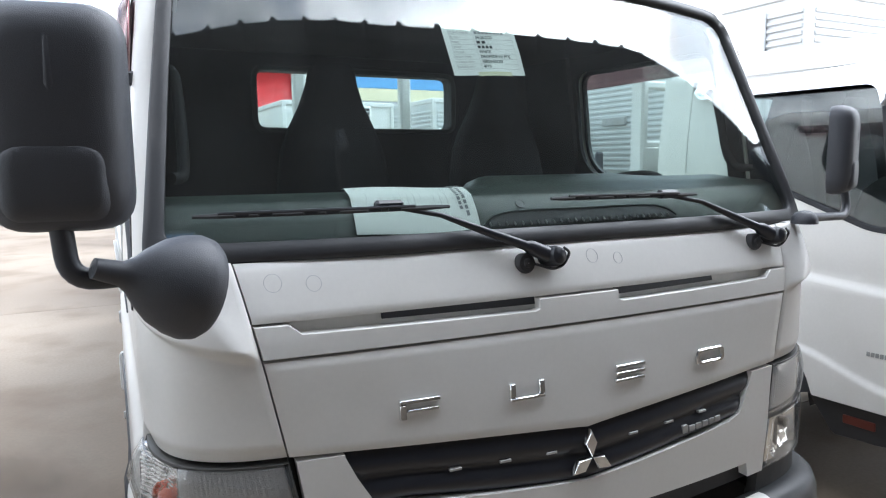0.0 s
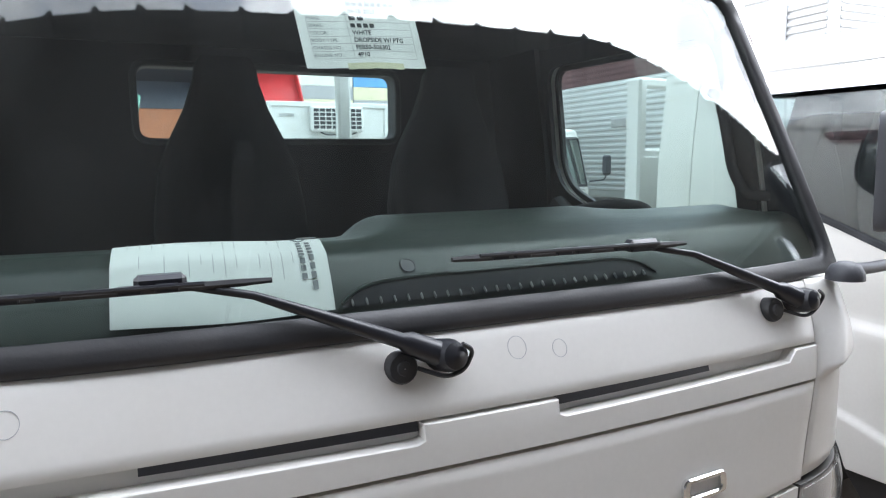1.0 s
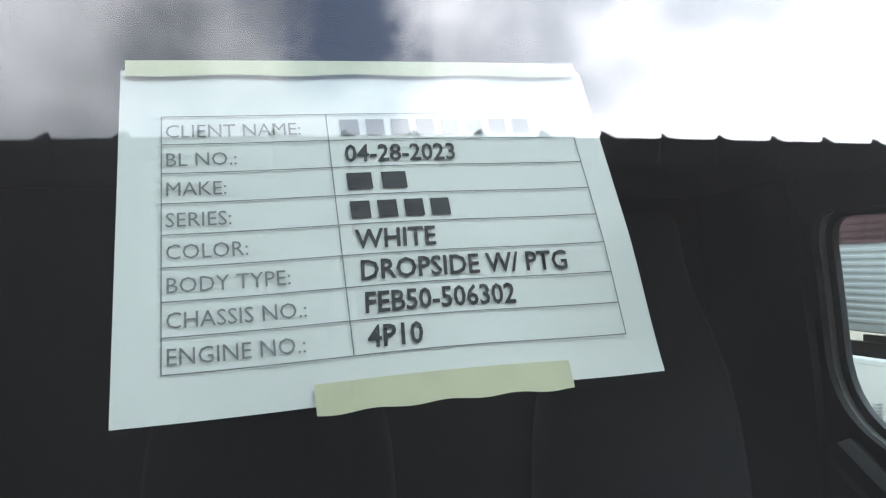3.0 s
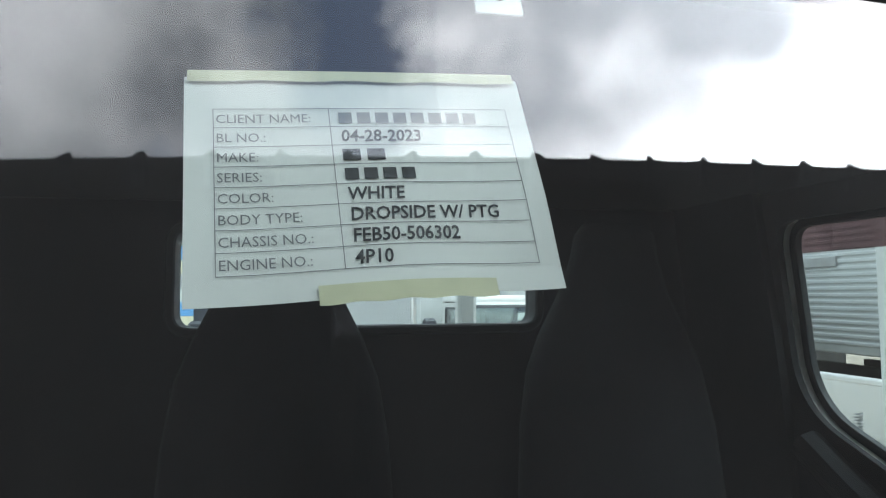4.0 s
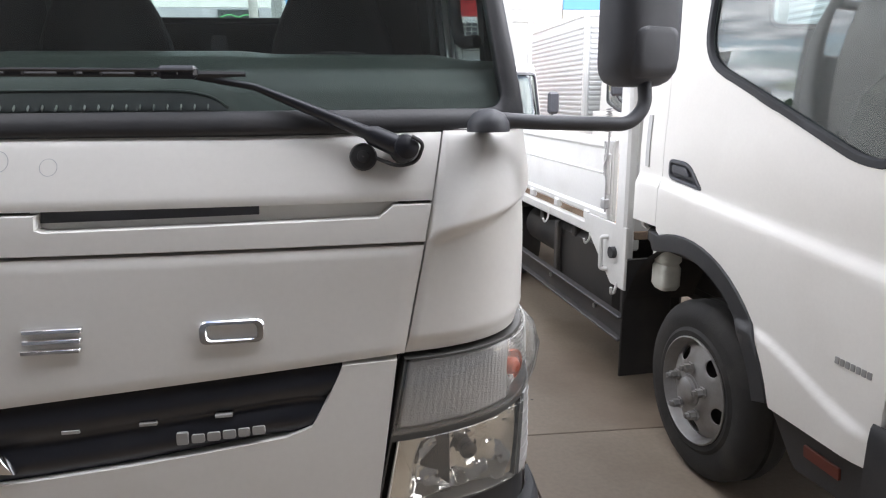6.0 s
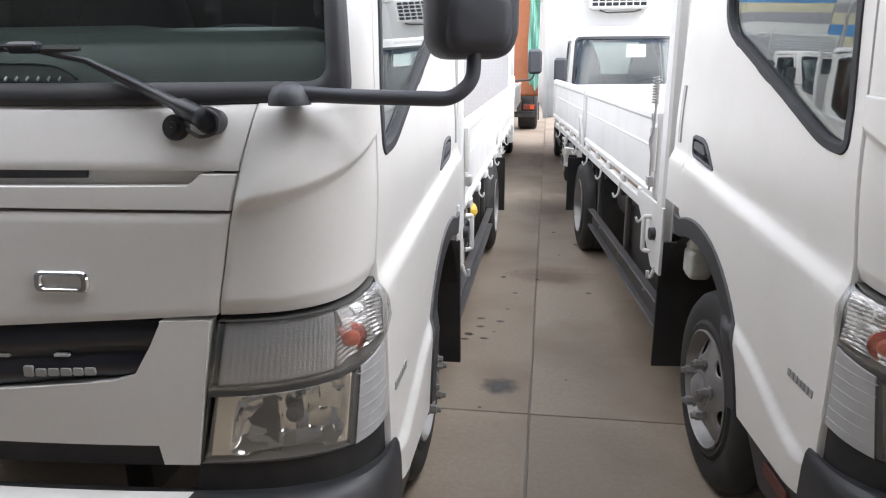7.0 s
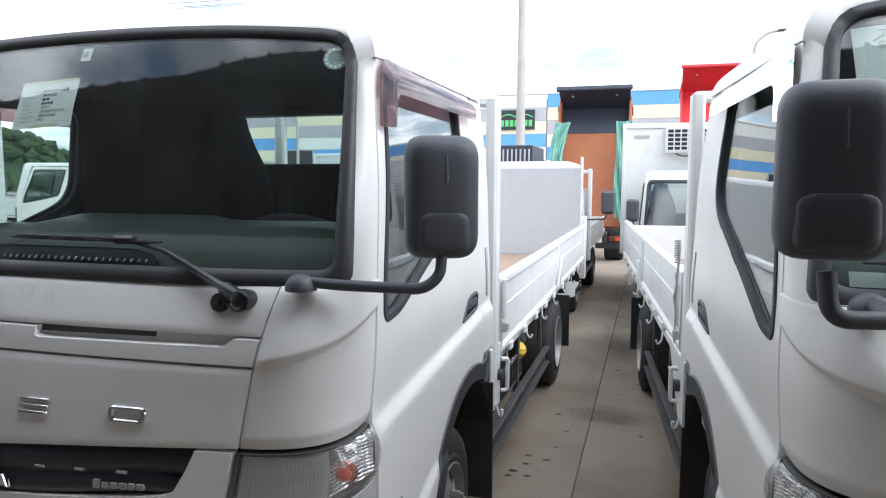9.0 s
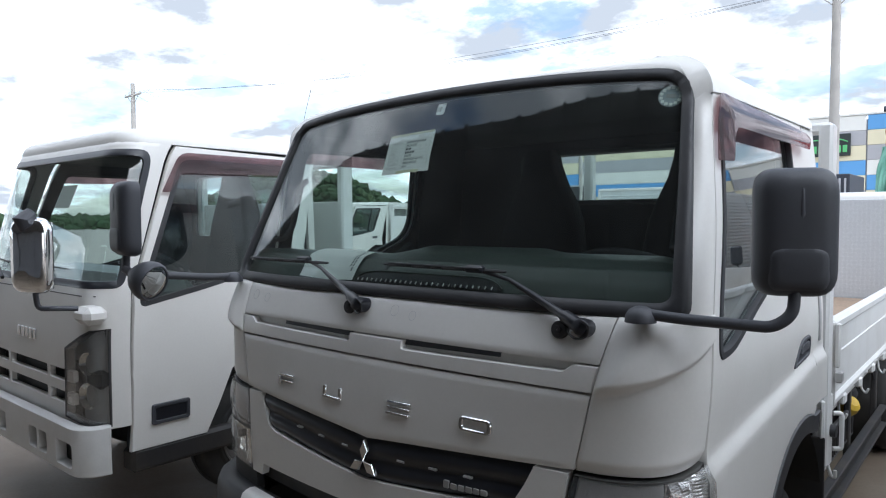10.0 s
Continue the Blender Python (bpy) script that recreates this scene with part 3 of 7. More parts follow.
def mirror_head(parent, c, s, tilt_z, label, k=1.0):
    """A rectangular mirror housing on its stem with the lower step moulded in."""
    def ring(y, w, h, r, dz=0.0):
        pts = rounded([(-w, -h, r), (w, -h, r), (w, h, r), (-w, h, r)], 6)
        return [Vector((a * 0.86, y * 0.62, (b + dz) * 0.93)) for a, b in pts]
    sh = Shape().ring_loft([ring(0.045, 0.088, 0.140, 0.04), ring(0.05, 0.098, 0.152, 0.05), ring(0.03, 0.102, 0.156, 0.055), ring(-0.005, 0.101, 0.155, 0.06), ring(-0.03, 0.096, 0.150, 0.06), ring(-0.048, 0.086, 0.141, 0.06), ring(-0.061, 0.072, 0.128, 0.055), ring(-0.068, 0.052, 0.108, 0.045), ring(-0.070, 0.02, 0.05, 0.018)])
    m = pose(*c, 0, 0, tilt_z) @ Matrix.Scale(k, 4)
    head = part("mirror_head", sh, PLASTIC, parent, label, 40, m)
    low = Shape().ring_loft([ring(-0.03, 0.078, 0.056, 0.035, -0.088), ring(-0.060, 0.071, 0.051, 0.032, -0.085), ring(-0.071, 0.062, 0.044, 0.028, -0.083), ring(-0.074, 0.048, 0.034, 0.022, -0.081)])
    part("lower_cover", low, PLASTIC, head, angle=40)
    groove = Shape()
    groove.tube([(0.004, -0.032, 0.112), (0.004, -0.0365, 0.095), (0.004, -0.0385, 0.04), (0.004, -0.0375, 0.015)], [0.003, 0.007, 0.007, 0.003], 8)
    part("moulded_rib", groove, PLASTIC, head, angle=60)
    part("mirror_glass", Shape().box((0, 0.030, 0), (0.145, 0.006, 0.25), 0.02), MIRROR, head, "silvered mirror glass")
    return head


def strokes_plate(parts2d, z0, name, parent, mat, label, lift=0.009):
    """Small raised plates laid on the front panel; each is a closed 2D loop list in x, z."""
    def on(a, b, d):
        return Vector((a, front_y(a, b) - lift + d, b))
    return part(name, letter_plate(parts2d, on, lift + 0.004), mat, parent, label)


def headlamp(root, s):
    """Corner lamp unit: upper indicator lens, lower headlamp, outer marker."""
    def top(u):
        return 1.073 + 0.006 * u + 0.024 * u * u
    def mid(u):
        return 0.925 + 0.015 * u + 0.03 * u * u
    def bot(u):
        return 0.768 - 0.002 * u + 0.012 * u * u
    us = [k / 12 for k in range(13)]
    full = [(u, bot(u)) for u in us] + [(u, top(u)) for u in us[::-1]]
    unit = part("headlight", Shape().panel(full, mirrored(lambda a, b, d: corner(a, b, -0.062 - d), s), 0.02, step=0.05, edge=0), LAMP_BODY, root, "clear headlight unit with amber indicator")
    border = Shape().panel(full, mirrored(lambda a, b, d: corner(a, b, -0.006 - d), s), 0.05, [inset(full, 0.006)], 0.05, 0.001)
    part("lamp_frame", border, LAMP_BODY, unit)
    up = [(u, mid(u) + 0.006) for u in us] + [(u, top(u) - 0.005) for u in us[::-1]]
    def lamp_back(u, v, d):
        uu = 0.02 + 0.515 * u
        z = mid(uu) + 0.009 + (top(uu) - mid(uu) - 0.016) * v
        w = corner(uu, z, -0.012 - d - 0.0005 * math.sin(u * 130) * (0.3 + 0.7 * math.sin(v * 60) ** 2))
        return Vector((s * w.x, w.y, w.z))
    part("indicator_panel", Shape().slab(lamp_back, 90, 30, 0.006), TEXTURED, unit, "grey patterned lamp panel", 80)
    def facets(u, v, d):
        uu = 0.54 + 0.44 * u
        z = mid(uu) + 0.010 + (top(uu) - mid(uu) - 0.018) * v
        k = (u - 0.45) ** 2 * 3 + (v - 0.5) ** 2
        w = corner(uu, z, -0.036 + 0.030 * min(1.0, k) + 0.002 * abs(math.sin(v * 38 + 3 * u * u)) * (0.4 + u) + 0.002 * abs(math.sin(u * 11 + 2 * v)) - d)
        return Vector((s * w.x, w.y, w.z))
    part("faceted_reflector", Shape().slab(facets, 40, 60, 0.005), FACET, unit, "bright faceted reflector", 25)
    c = corner(0.70, 0.998, -0.026)
    # Amber ring paints the bulb's orange reflection into the facets.
    part("amber_reflex", Shape().lathe([(-0.012, 0.010), (-0.010, 0.024), (-0.004, 0.033), (-0.005, 0.035), (-0.014, 0.033)], (s * c.x, c.y, c.z), (s * 0.6, -0.8, 0), 14), AMBER_GLINT, unit, "ring coloured as the bulb's amber reflection", 12)
    part("indicator_bulb", Shape().lathe([(-0.02, 0.012), (-0.010, 0.016), (0.0, 0.018), (0.008, 0.013), (0.011, 0.001)], (s * c.x, c.y, c.z), (s * 0.6, -0.8, 0), 16), AMBER, unit, "amber indicator bulb")
    part_lens = part("indicator_lens", Shape().panel(up, mirrored(lambda a, b, d: corner(a, b, (0.010 + 0.012 * smooth(0.5, 0.9, a) * smooth(1.02, 0.93, a)) * math.sin(math.pi * min(1, max(0, (b - mid(a)) / (top(a) - mid(a))))) - d), s), 0.004, step=0.04, edge=0.001), LENS, unit, "clear indicator lens")
    part_lens.visible_shadow = False
    divider = [(u, mid(u) - 0.010) for u in us] + [(u, mid(u) + 0.008) for u in us[::-1]]
    part("lamp_divider", Shape().panel(divider, mirrored(lambda a, b, d: corner(a, b, -0.005 - d), s), 0.03, step=0.05, edge=0.001), LAMP_BODY, unit)
    post = [(0.612, 0.776), (0.648, 0.776), (0.697, mid(0.69) - 0.011), (0.663, mid(0.66) - 0.011)]
    part("lamp_divider", Shape().panel(post, mirrored(lambda a, b, d: corner(a, b, -0.005 - d), s), 0.03, step=0.05, edge=0.001), LAMP_BODY, unit)
    # Black sheet stands in for the shade between lamp and bumper.
    gap_loop = [(u, 0.66) for u in us] + [(u, bot(u) - 0.003) for u in us[::-1]]
    part("lamp_skirt", Shape().panel(gap_loop, mirrored(lambda a, b, d: corner(a, b, -0.012 - d), s), 0.03, step=0.05, edge=0.002), CHASSIS, unit, "black sheet standing for the shaded gap below the headlight")
    # lower lamp
    lo = [(0.02, 0.778), (0.60, 0.782), (0.66, mid(0.62) - 0.008), (0.03, mid(0.0) - 0.006)]
    def bowl(u, v, d):
        a = 0.025 + (0.585 + 0.045 * v) * u
        b = 0.782 + (mid(a) - 0.008 - 0.782) * v
        r = ((u - 0.5) / 0.5) ** 2 + ((v - 0.5) / 0.62) ** 2
        wing = smooth(0.10, 0.16, u) * smooth(0.97, 0.90, u)
        iu, iv = int(u * 9 + 0.8 * v), int(v * 4)
        fu, fv = (u * 9 + 0.8 * v) % 1.0 - 0.5, (v * 4) % 1.0 - 0.5
        flute = 0.006 * fu * math.sin(3.1 * iu + 1.7 * iv) + 0.006 * fv * math.cos(2.3 * iu + 4.1 * iv)
        o = -0.010 - 0.040 * max(0.0, 1 - r) ** 0.6 * wing + flute * wing
        w = corner(a, b, o - d)
        return Vector((s * w.x, w.y, w.z))
    part("headlamp_bowl", Shape().slab(bowl, 80, 40, 0.006), REFLECTOR, unit, "bright headlamp reflector", 25)
    c = corner(0.33, 0.86, -0.03)
    part("headlamp_bulb", Shape().lathe([(-0.02, 0.016), (0.006, 0.018), (0.012, 0.012), (0.014, 0.002)], (s * c.x, c.y, c.z), (s * 0.2, -1, 0), 14), CHASSIS, unit)
    low_lens = part("headlamp_lens", Shape().panel(lo, mirrored(lambda a, b, d: corner(a, b, 0.004 - d), s), 0.004, step=0.06, edge=0.001), LENS, unit, "clear headlamp lens")
    low_lens.visible_shadow = False
    mk = [(0.650, 0.772), (0.99, bot(1) + 0.004), (0.99, mid(1) - 0.006), (0.70, mid(0.68) - 0.006)]
    side = part("marker_lens", Shape().panel(mk, mirrored(lambda a, b, d: corner(a, b, -0.002 - d), s), 0.03, step=0.04, edge=0.002), MARKER, unit, "grey ribbed side marker lens")
    for k in range(6):
        z0 = 0.797 + 0.026 * k
        part("marker_rib", Shape().panel([(0.68, z0), (0.985, z0 + 0.004), (0.985, z0 + 0.0052), (0.68, z0 + 0.0012)], mirrored(lambda a, b, d: corner(a, b, -0.0008 - d), s), 0.004, step=0.06, edge=0.0005), MARKER, side)
    return unit


def seat(root, cx, y):
    """High-backed seat with an integral headrest that tapers to the top."""
    def back_ring(z, w, y0, t):
        pts = rounded([(-w, -t, t * 0.8), (w, -t, t * 0.8), (w, t, t * 0.8), (-w, t, t * 0.8)], 4)
        return [Vector((cx + a, y0 + b, z)) for a, b in pts]
    zs = ((1.08, 0.21, 0.10, 0.07), (1.2, 0.235, 0.08, 0.075), (1.45, 0.235, 0.02, 0.07), (1.60, 0.225, 0.0, 0.065), (1.72, 0.205, -0.015, 0.06), (1.80, 0.175, -0.02, 0.055), (1.90, 0.125, -0.015, 0.05), (1.98, 0.098, -0.005, 0.05), (2.03, 0.090, 0.0, 0.045), (2.055, 0.072, 0.0, 0.03))
    st = part("seat", Shape().ring_loft([back_ring(z, w, y + 0.12 - dy * 0.8, t) for z, w, dy, t in zs]), CLOTH, root, "black cloth seat with tall headrest", 50)
    cush = Shape().ring_loft([[Vector((cx + a, y - 0.22 + b, z)) for a, b in rect(-w, -0.26, w, 0.26, 0.08)] for z, w in ((0.98, 0.20), (1.0, 0.23), (1.08, 0.235), (1.12, 0.22), (1.13, 0.18))])
    part("seat_cushion", cush, CLOTH, st, angle=50)
    return st


def cab_over(root, visor_mat, visor_label, wheel_side, bell_mirror=True):
    """Cab, lamps, wipers, mirrors, interior."""
    # Black backing added so the gaps between front panels read as shade.
    B = Shape().panel(rect(-0.80, 0.74, 0.80, 1.47), lambda a, b, d: Vector((a, front_y(a, b) + 0.045 + d, b)), 0.02, step=0.1, edge=0)
    part("front_bulkhead", B, CHASSIS, root)

    def fr(a, b, d):
        return Vector((a, front_y(a, b) + d, b))

    def ex(z):
        return edge_x(z) - 0.004
    # upper panel, slotted strip, lower bonnet
    def upper(u, v, d):
        z = 1.360 + 0.116 * v
        x = (2 * u - 1) * ex(z)
        return fr(x, z, d)
    part("upper_front_panel", Shape().slab(upper, 64, 12, 0.03), WHITE, root, "white painted panel below the windscreen")
    cut = []
    for s in (-1, 1):
        pts = [(s * 0.70, 1.3545), (s * 0.675, 1.334), (s * 0.13, 1.328), (s * 0.118, 1.332), (s * 0.118, 1.3545)]
        cut.append(pts)
    strip = [(-ex(1.289), 1.289), (ex(1.289), 1.289), (ex(1.3545), 1.3545)] + cut[1] + cut[0][::-1] + [(-ex(1.3545), 1.3545)]
    part("slotted_strip", Shape().panel(strip, fr, 0.03, step=0.02, edge=0.002), WHITE, root, "white strip with two air slots")
    for s in (-1, 1):
        def floor_of(a, b, d):
            return Vector((a, front_y(a, b) + 0.026 + d, b))
        part("slot_recess", Shape().panel([(s * 0.10, 1.312), (s * 0.71, 1.312), (s * 0.71, 1.376), (s * 0.10, 1.376)], floor_of, 0.008, step=0.06, edge=0), WHITE, root)
        q0, q1 = (0.12, 0.47) if s > 0 else (0.12, 0.50)
        part("slot_insert", Shape().panel([(s * q0, 1.340), (s * q1, 1.344), (s * q1, 1.374), (s * q0, 1.374)], lambda a, b, d: Vector((a, front_y(a, b) + 0.019 + d, b)), 0.006, step=0.06, edge=0), PLASTIC, root)

    def low_edge(x):
        return 1.034 + 0.052 * min(1, abs(x) / 0.70) ** 0.85
    def bonnet(u, v, d):
        zb = low_edge(0.70 * (2 * u - 1))
        z = zb + (1.283 - zb) * v
        return fr((2 * u - 1) * ex(z), z, d)
    part("lower_front_panel", Shape().slab(bonnet, 90, 20, 0.03), WHITE, root, "white lower front panel")
    for x, z, r in ((0.059, 1.440, 0.017), (0.138, 1.430, 0.014), (-0.722, 1.436, 0.018), (-0.640, 1.430, 0.016)):
        ring = Shape()
        circ = [(x + r * math.cos(t), z + r * math.sin(t)) for t in (k * math.pi / 12 for k in range(24))]
        circ2 = [(x + (r - 0.0007) * math.cos(t), z + (r - 0.0007) * math.sin(t)) for t in (k * math.pi / 12 for k in range(24))]
        ring.panel(circ, lambda a, b, d: Vector((a, front_y(a, b) - 0.0006 + d, b)), 0.004, [circ2], 0.01, 0)
        part("plug_outline", ring, WALL_GREY, root)
    # corner panels
    for s in (-1, 1):
        def lip(u, v, d):
            zb = 1.083 + 0.006 * u + 0.020 * u * u
            zt = 1.478
            zc = 1.310 + 0.065 * u + 0.045 * u * u
            # rows gather at the overhanging lip
            if v < 0.5:
                z = zb + (zc - 0.045 - zb) * (v / 0.5)
            elif v < 0.72:
                z = zc - 0.045 + 0.055 * (v - 0.5) / 0.22
            else:
                z = zc + 0.010 + (zt - zc - 0.010) * (v - 0.72) / 0.28
            # a proud upper cap: a flat ramp beside the seam, an overhanging lip below
            ridge = 0.07 + 0.21 * smooth(zc - 0.03, zt, z)
            ramp = min(1.0, u / ridge)
            amp = 0.028 * (ramp if ramp < 0.85 else 0.85 + 0.15 * smooth(0.0, 1.0, (u / ridge - 0.85) / 0.4)) * (1 - 0.6 * smooth(0.35, 1.0, u))
            o = amp * smooth(zc - 0.034 + 0.014 * u, zc + 0.003, z) * (1 - 0.15 * smooth(zc + 0.03, zt, z))
            o -= 0.010 * (1 - smooth(zb + 0.004, zb + 0.034, z))
            return corner(u, z, o - d)

        def lip_s(u, v, d):
            w = lip(u, v, d)
            return Vector((s * w.x, w.y, w.z))
        cp = part("corner_panel", Shape().slab(lip_s, 56, 60, 0.03), WHITE, root, "white wraparound corner panel", 45)

        def shelf(u, v):
            p = lip(u, 1.0, 0.012)
            q = Vector((min(p.x, 0.965), max(p.y + 0.004, screen_y(min(p.x, 0.95), 1.49) + 0.02), 1.490))
            w = p.lerp(q, v)
            return Vector((s * w.x, w.y, w.z + 0.002))
        part("corner_shelf", Shape().grid(shelf, 14, 4), WHITE, cp)
        # pillar beside the glass
        def pillar(u, v):
            z = 1.478 + (2.075 - 1.478) * v
            x0 = screen_half(z) * 0.86 + 0.016
            p, q = Vector((x0, screen_y(x0, z) + 0.004, z)), Vector((side_x(door_y(z), z), door_y(z) - 0.002, z))
            w = p.lerp(q, u)
            n = Vector((q.y - p.y, p.x - q.x, 0))
            n = n.normalized() if n.length > 1e-5 else Vector((1, 0, 0))
            w += n * 0.016 * math.sin(math.pi * u) * (1 - smooth(1.95, 2.10, z))
            return Vector((s * w.x, w.y, w.z))
        def pillar_in(u, v):
            w = pillar(u, v)
            return Vector((w.x - s * 0.018, w.y + 0.018, w.z))
        part("windscreen_pillar", Shape().grid(pillar, 8, 30), WHITE, root)
        part("pillar_trim", Shape().grid(pillar_in, 4, 30), TRIM, root)
    # grille in its white surround
    def rec(k):
        return lambda a, b, d: Vector((a, front_y(a, b) + k + d, b))
    gxs = [-0.50 + 1.0 * k / 30 for k in range(31)]
    gbot = [(x, 0.905 + 0.045 * min(1, abs(x) / 0.5) ** 1.2) for x in gxs]
    hole = gbot + [(0.545, 0.965), (0.578, 1.02), (0.600, low_edge(0.6) - 0.010)] + [(x, low_edge(x) - 0.010) for x in (0.4, 0.2, 0.05, 0, -0.05, -0.2, -0.4)] + [(-0.600, low_edge(0.6) - 0.010), (-0.578, 1.02), (-0.545, 0.965)]
    low_out = [(-0.655, 0.77), (-0.585, 0.77), (-0.578, 0.812), (0.578, 0.812), (0.585, 0.77), (0.655, 0.77), (0.700, 1.075), (0.602, low_edge(0.6) - 0.006)] + [(0.602, low_edge(0.6) - 0.0105), (0.578, 1.02), (0.545, 0.965)] + gbot[::-1] + [(-0.545, 0.965), (-0.578, 1.02), (-0.602, low_edge(0.6) - 0.0105), (-0.602, low_edge(0.6) - 0.006), (-0.700, 1.075)]
    part("grille_surround", Shape().panel(low_out, fr, 0.03, step=0.025, edge=0), WHITE, root, "white grille surround")

    def grille(u, v, d):
        x = -1 + 2 * u
        zb, zt = 0.900 + 0.05 * min(1, abs(x) * 1.2) ** 1.2, low_edge(0.62 * x) - 0.006
        hw = 0.545 + 0.062 * smooth(0, 1, v)
        a, b = x * hw, zb + (zt - zb) * v
        k = 0.017 - 0.013 * math.sin(math.pi * min(1, v / 0.48)) * (v < 0.48) - 0.013 * math.sin(math.pi * min(1, max(0, (v - 0.48) / 0.52)))
        return Vector((a, front_y(a, b) + k + d, b))
    gr = part("grille", Shape().slab(grille, 70, 24, 0.02), GLOSSY, root, "black ribbed grille", 60)
    for k in range(-3, 4):
        if k:
            x = 0.125 * k + 0.02
            part("grille_slit", Shape().panel(rect(x - 0.014, 0.982 + 0.035 * abs(x), x + 0.014, 0.988 + 0.035 * abs(x)), rec(0.004), 0.01, step=0.02, edge=0.001), STEEL, gr)
    # badge name as plain bars
    for k, (x0, w) in enumerate(((0.315, 0.02), (0.34, 0.022), (0.366, 0.022), (0.392, 0.022), (0.418, 0.02), (0.442, 0.022))):
        zb = 0.938 + 0.05 * x0
        part("badge_bar", Shape().panel(rect(x0, zb, x0 + w, zb + (0.022 if k == 0 else 0.016), 0.004), rec(0.001), 0.006, step=0.02, edge=0.001), BADGE, gr)
    # three lozenge emblem as plain shapes
    def loz(cx, cz, ang, l=0.068, w=0.036):
        c, sn = math.cos(ang), math.sin(ang)
        return [(cx + a * c - b * sn, cz + a * sn + b * c) for a, b in ((0, 0), (l / 2, w / 2), (l, 0), (l / 2, -w / 2))]
    em = Shape()
    for a in (90, 210, 330):
        em.panel(loz(0, 0.963, radians(a)), rec(-0.012), 0.012, step=0.03, edge=0.004)
    part("emblem", em, CHROME, root, "chrome three-lozenge emblem", 20)
    # raised chrome bars spaced across the panel
    def frame_of(x0, z0, x1, z1, t=0.011, r=0.008):
        return [rect(x0, z0, x1, z1, r), rect(x0 + t * 1.6, z0 + t, x1 - t * 1.6, z1 - t, r * 0.5)]
    z0, z1 = 1.130, 1.172
    def bars_at(x0, *spans):
        return [[rect(x0 + a, z0 + b, x0 + c, z0 + d, 0.002)] for a, b, c, d in spans]
    marks = [bars_at(-0.483, (0, 0.033, 0.094, 0.043), (0.018, 0.014, 0.090, 0.022), (0, 0.0, 0.016, 0.0325)),
             bars_at(-0.218, (0, 0, 0.094, 0.009), (0, 0.0095, 0.016, 0.042), (0.078, 0.0095, 0.094, 0.042)),
             bars_at(0.084, (0.004, 0.034, 0.098, 0.043), (0.004, 0.017, 0.096, 0.026), (0, 0, 0.094, 0.009)),
             [frame_of(0.365, z0, 0.474, z1, 0.009, 0.016)]]
    for loops in marks:
        strokes_plate(loops, 0, "chrome_mark", root, CHROME, "raised chrome mark")
    # lamps
    for s in (-1, 1):
        headlamp(root, s)
    # bumper
    def bump(u, v):
        a = -1 + 2 * u
        prof = ((0.0, 0.704), (-0.045, 0.708), (-0.07, 0.695), (-0.085, 0.66), (-0.09, 0.58), (-0.085, 0.49), (-0.06, 0.41), (-0.01, 0.38), (0.06, 0.38))
        k = v * (len(prof) - 1)
        i = min(int(k), len(prof) - 2)
        t = k - i
        dy, z = prof[i][0] * (1 - t) + prof[i + 1][0] * t, prof[i][1] * (1 - t) + prof[i + 1][1] * t
        aa = abs(a)
        if aa < 0.62:
            x = aa / 0.62 * 0.66
            p = Vector((x, front_y(x, 0.75), 0))
            n = Vector((0.05 * x, -1, 0))
        else:
            uu = (aa - 0.62) / 0.38
            p = corner(uu, 0.76)
            q = corner(min(1, uu + 0.01), 0.76) - corner(max(0, uu - 0.01), 0.76)
            n = Vector((q.y, -q.x, 0)).normalized()
        w = p - n * dy * 1.0 * (1 - 0.75 * smooth(0.75, 1.0, aa)) + Vector((0, 0.02, 0))
        return Vector((math.copysign(w.x, a) if aa > 1e-6 else 0, w.y, z))
    bm_ = part("bumper", Shape().grid(bump, 60, 16), RUBBER, root, "dark grey plastic bumper", 40)
    def white_b(u, v):
        w = bump(0.5 + (u - 0.5) * 0.60, 0.04 + 0.8 * v)
        return Vector((w.x, w.y - 0.008, w.z + 0.004))
    part("bumper_centre", Shape().grid(white_b, 30, 12), WHITE, bm_, "white painted centre section", 40)
    # windscreen
    gl = rounded([(-0.86, 1.512, 0.04), (0.86, 1.512, 0.04), (0.86, 2.166, 0.075), (-0.86, 2.166, 0.075)], 6)
    ws = part("windscreen", Shape().panel(gl, lambda a, b, d: screen(a, b, 0.004 + d), 0.005, step=0.05, edge=0), WINDSCREEN, root, "green-tinted windscreen glass")
    seal_out = rounded([(-0.893, 1.476, 0.05), (0.893, 1.476, 0.05), (0.888, 2.193, 0.10), (-0.888, 2.193, 0.10)], 6)
    def seal(a, b, d):
        k = min(abs(abs(a) - 0.876), abs(b - 1.494), abs(b - 2.178))
        return screen(a, b, -0.006 - 0.006 * (1 - smooth(0.0, 0.02, k)) + d)
    part("windscreen_seal", Shape().panel(seal_out, seal, 0.03, [inset(gl, 0.004)], 0.022, 0.004), RUBBER, ws, "black rubber windscreen seal", 60)
    # roof: rounded cap on a plan outline
    out = []
    bow = []
    for k in range(9):
        t = k / 8
        a = 0.880 * (1 - t) ** 2 + 2 * t * (1 - t) * 0.880 + t * t * 0.780
        b = 2.085 * (1 - t) ** 2 + 2 * t * (1 - t) * 2.187 + t * t * 2.187
        bow.append(screen(a, b, 0.004))
    edge = (side_x(0.372, 2.08) + 0.006, 0.368, 2.075)
    out.append((-edge[0], edge[1], edge[2]))
    out += [(-q.x, q.y, q.z) for q in bow]
    for k in range(1, 24):
        q = screen(-0.780 + 1.56 * k / 24, 2.187, 0.004)
        out.append((q.x, q.y, q.z))
    out += [(q.x, q.y, q.z) for q in bow[::-1]]
    out.append(edge)
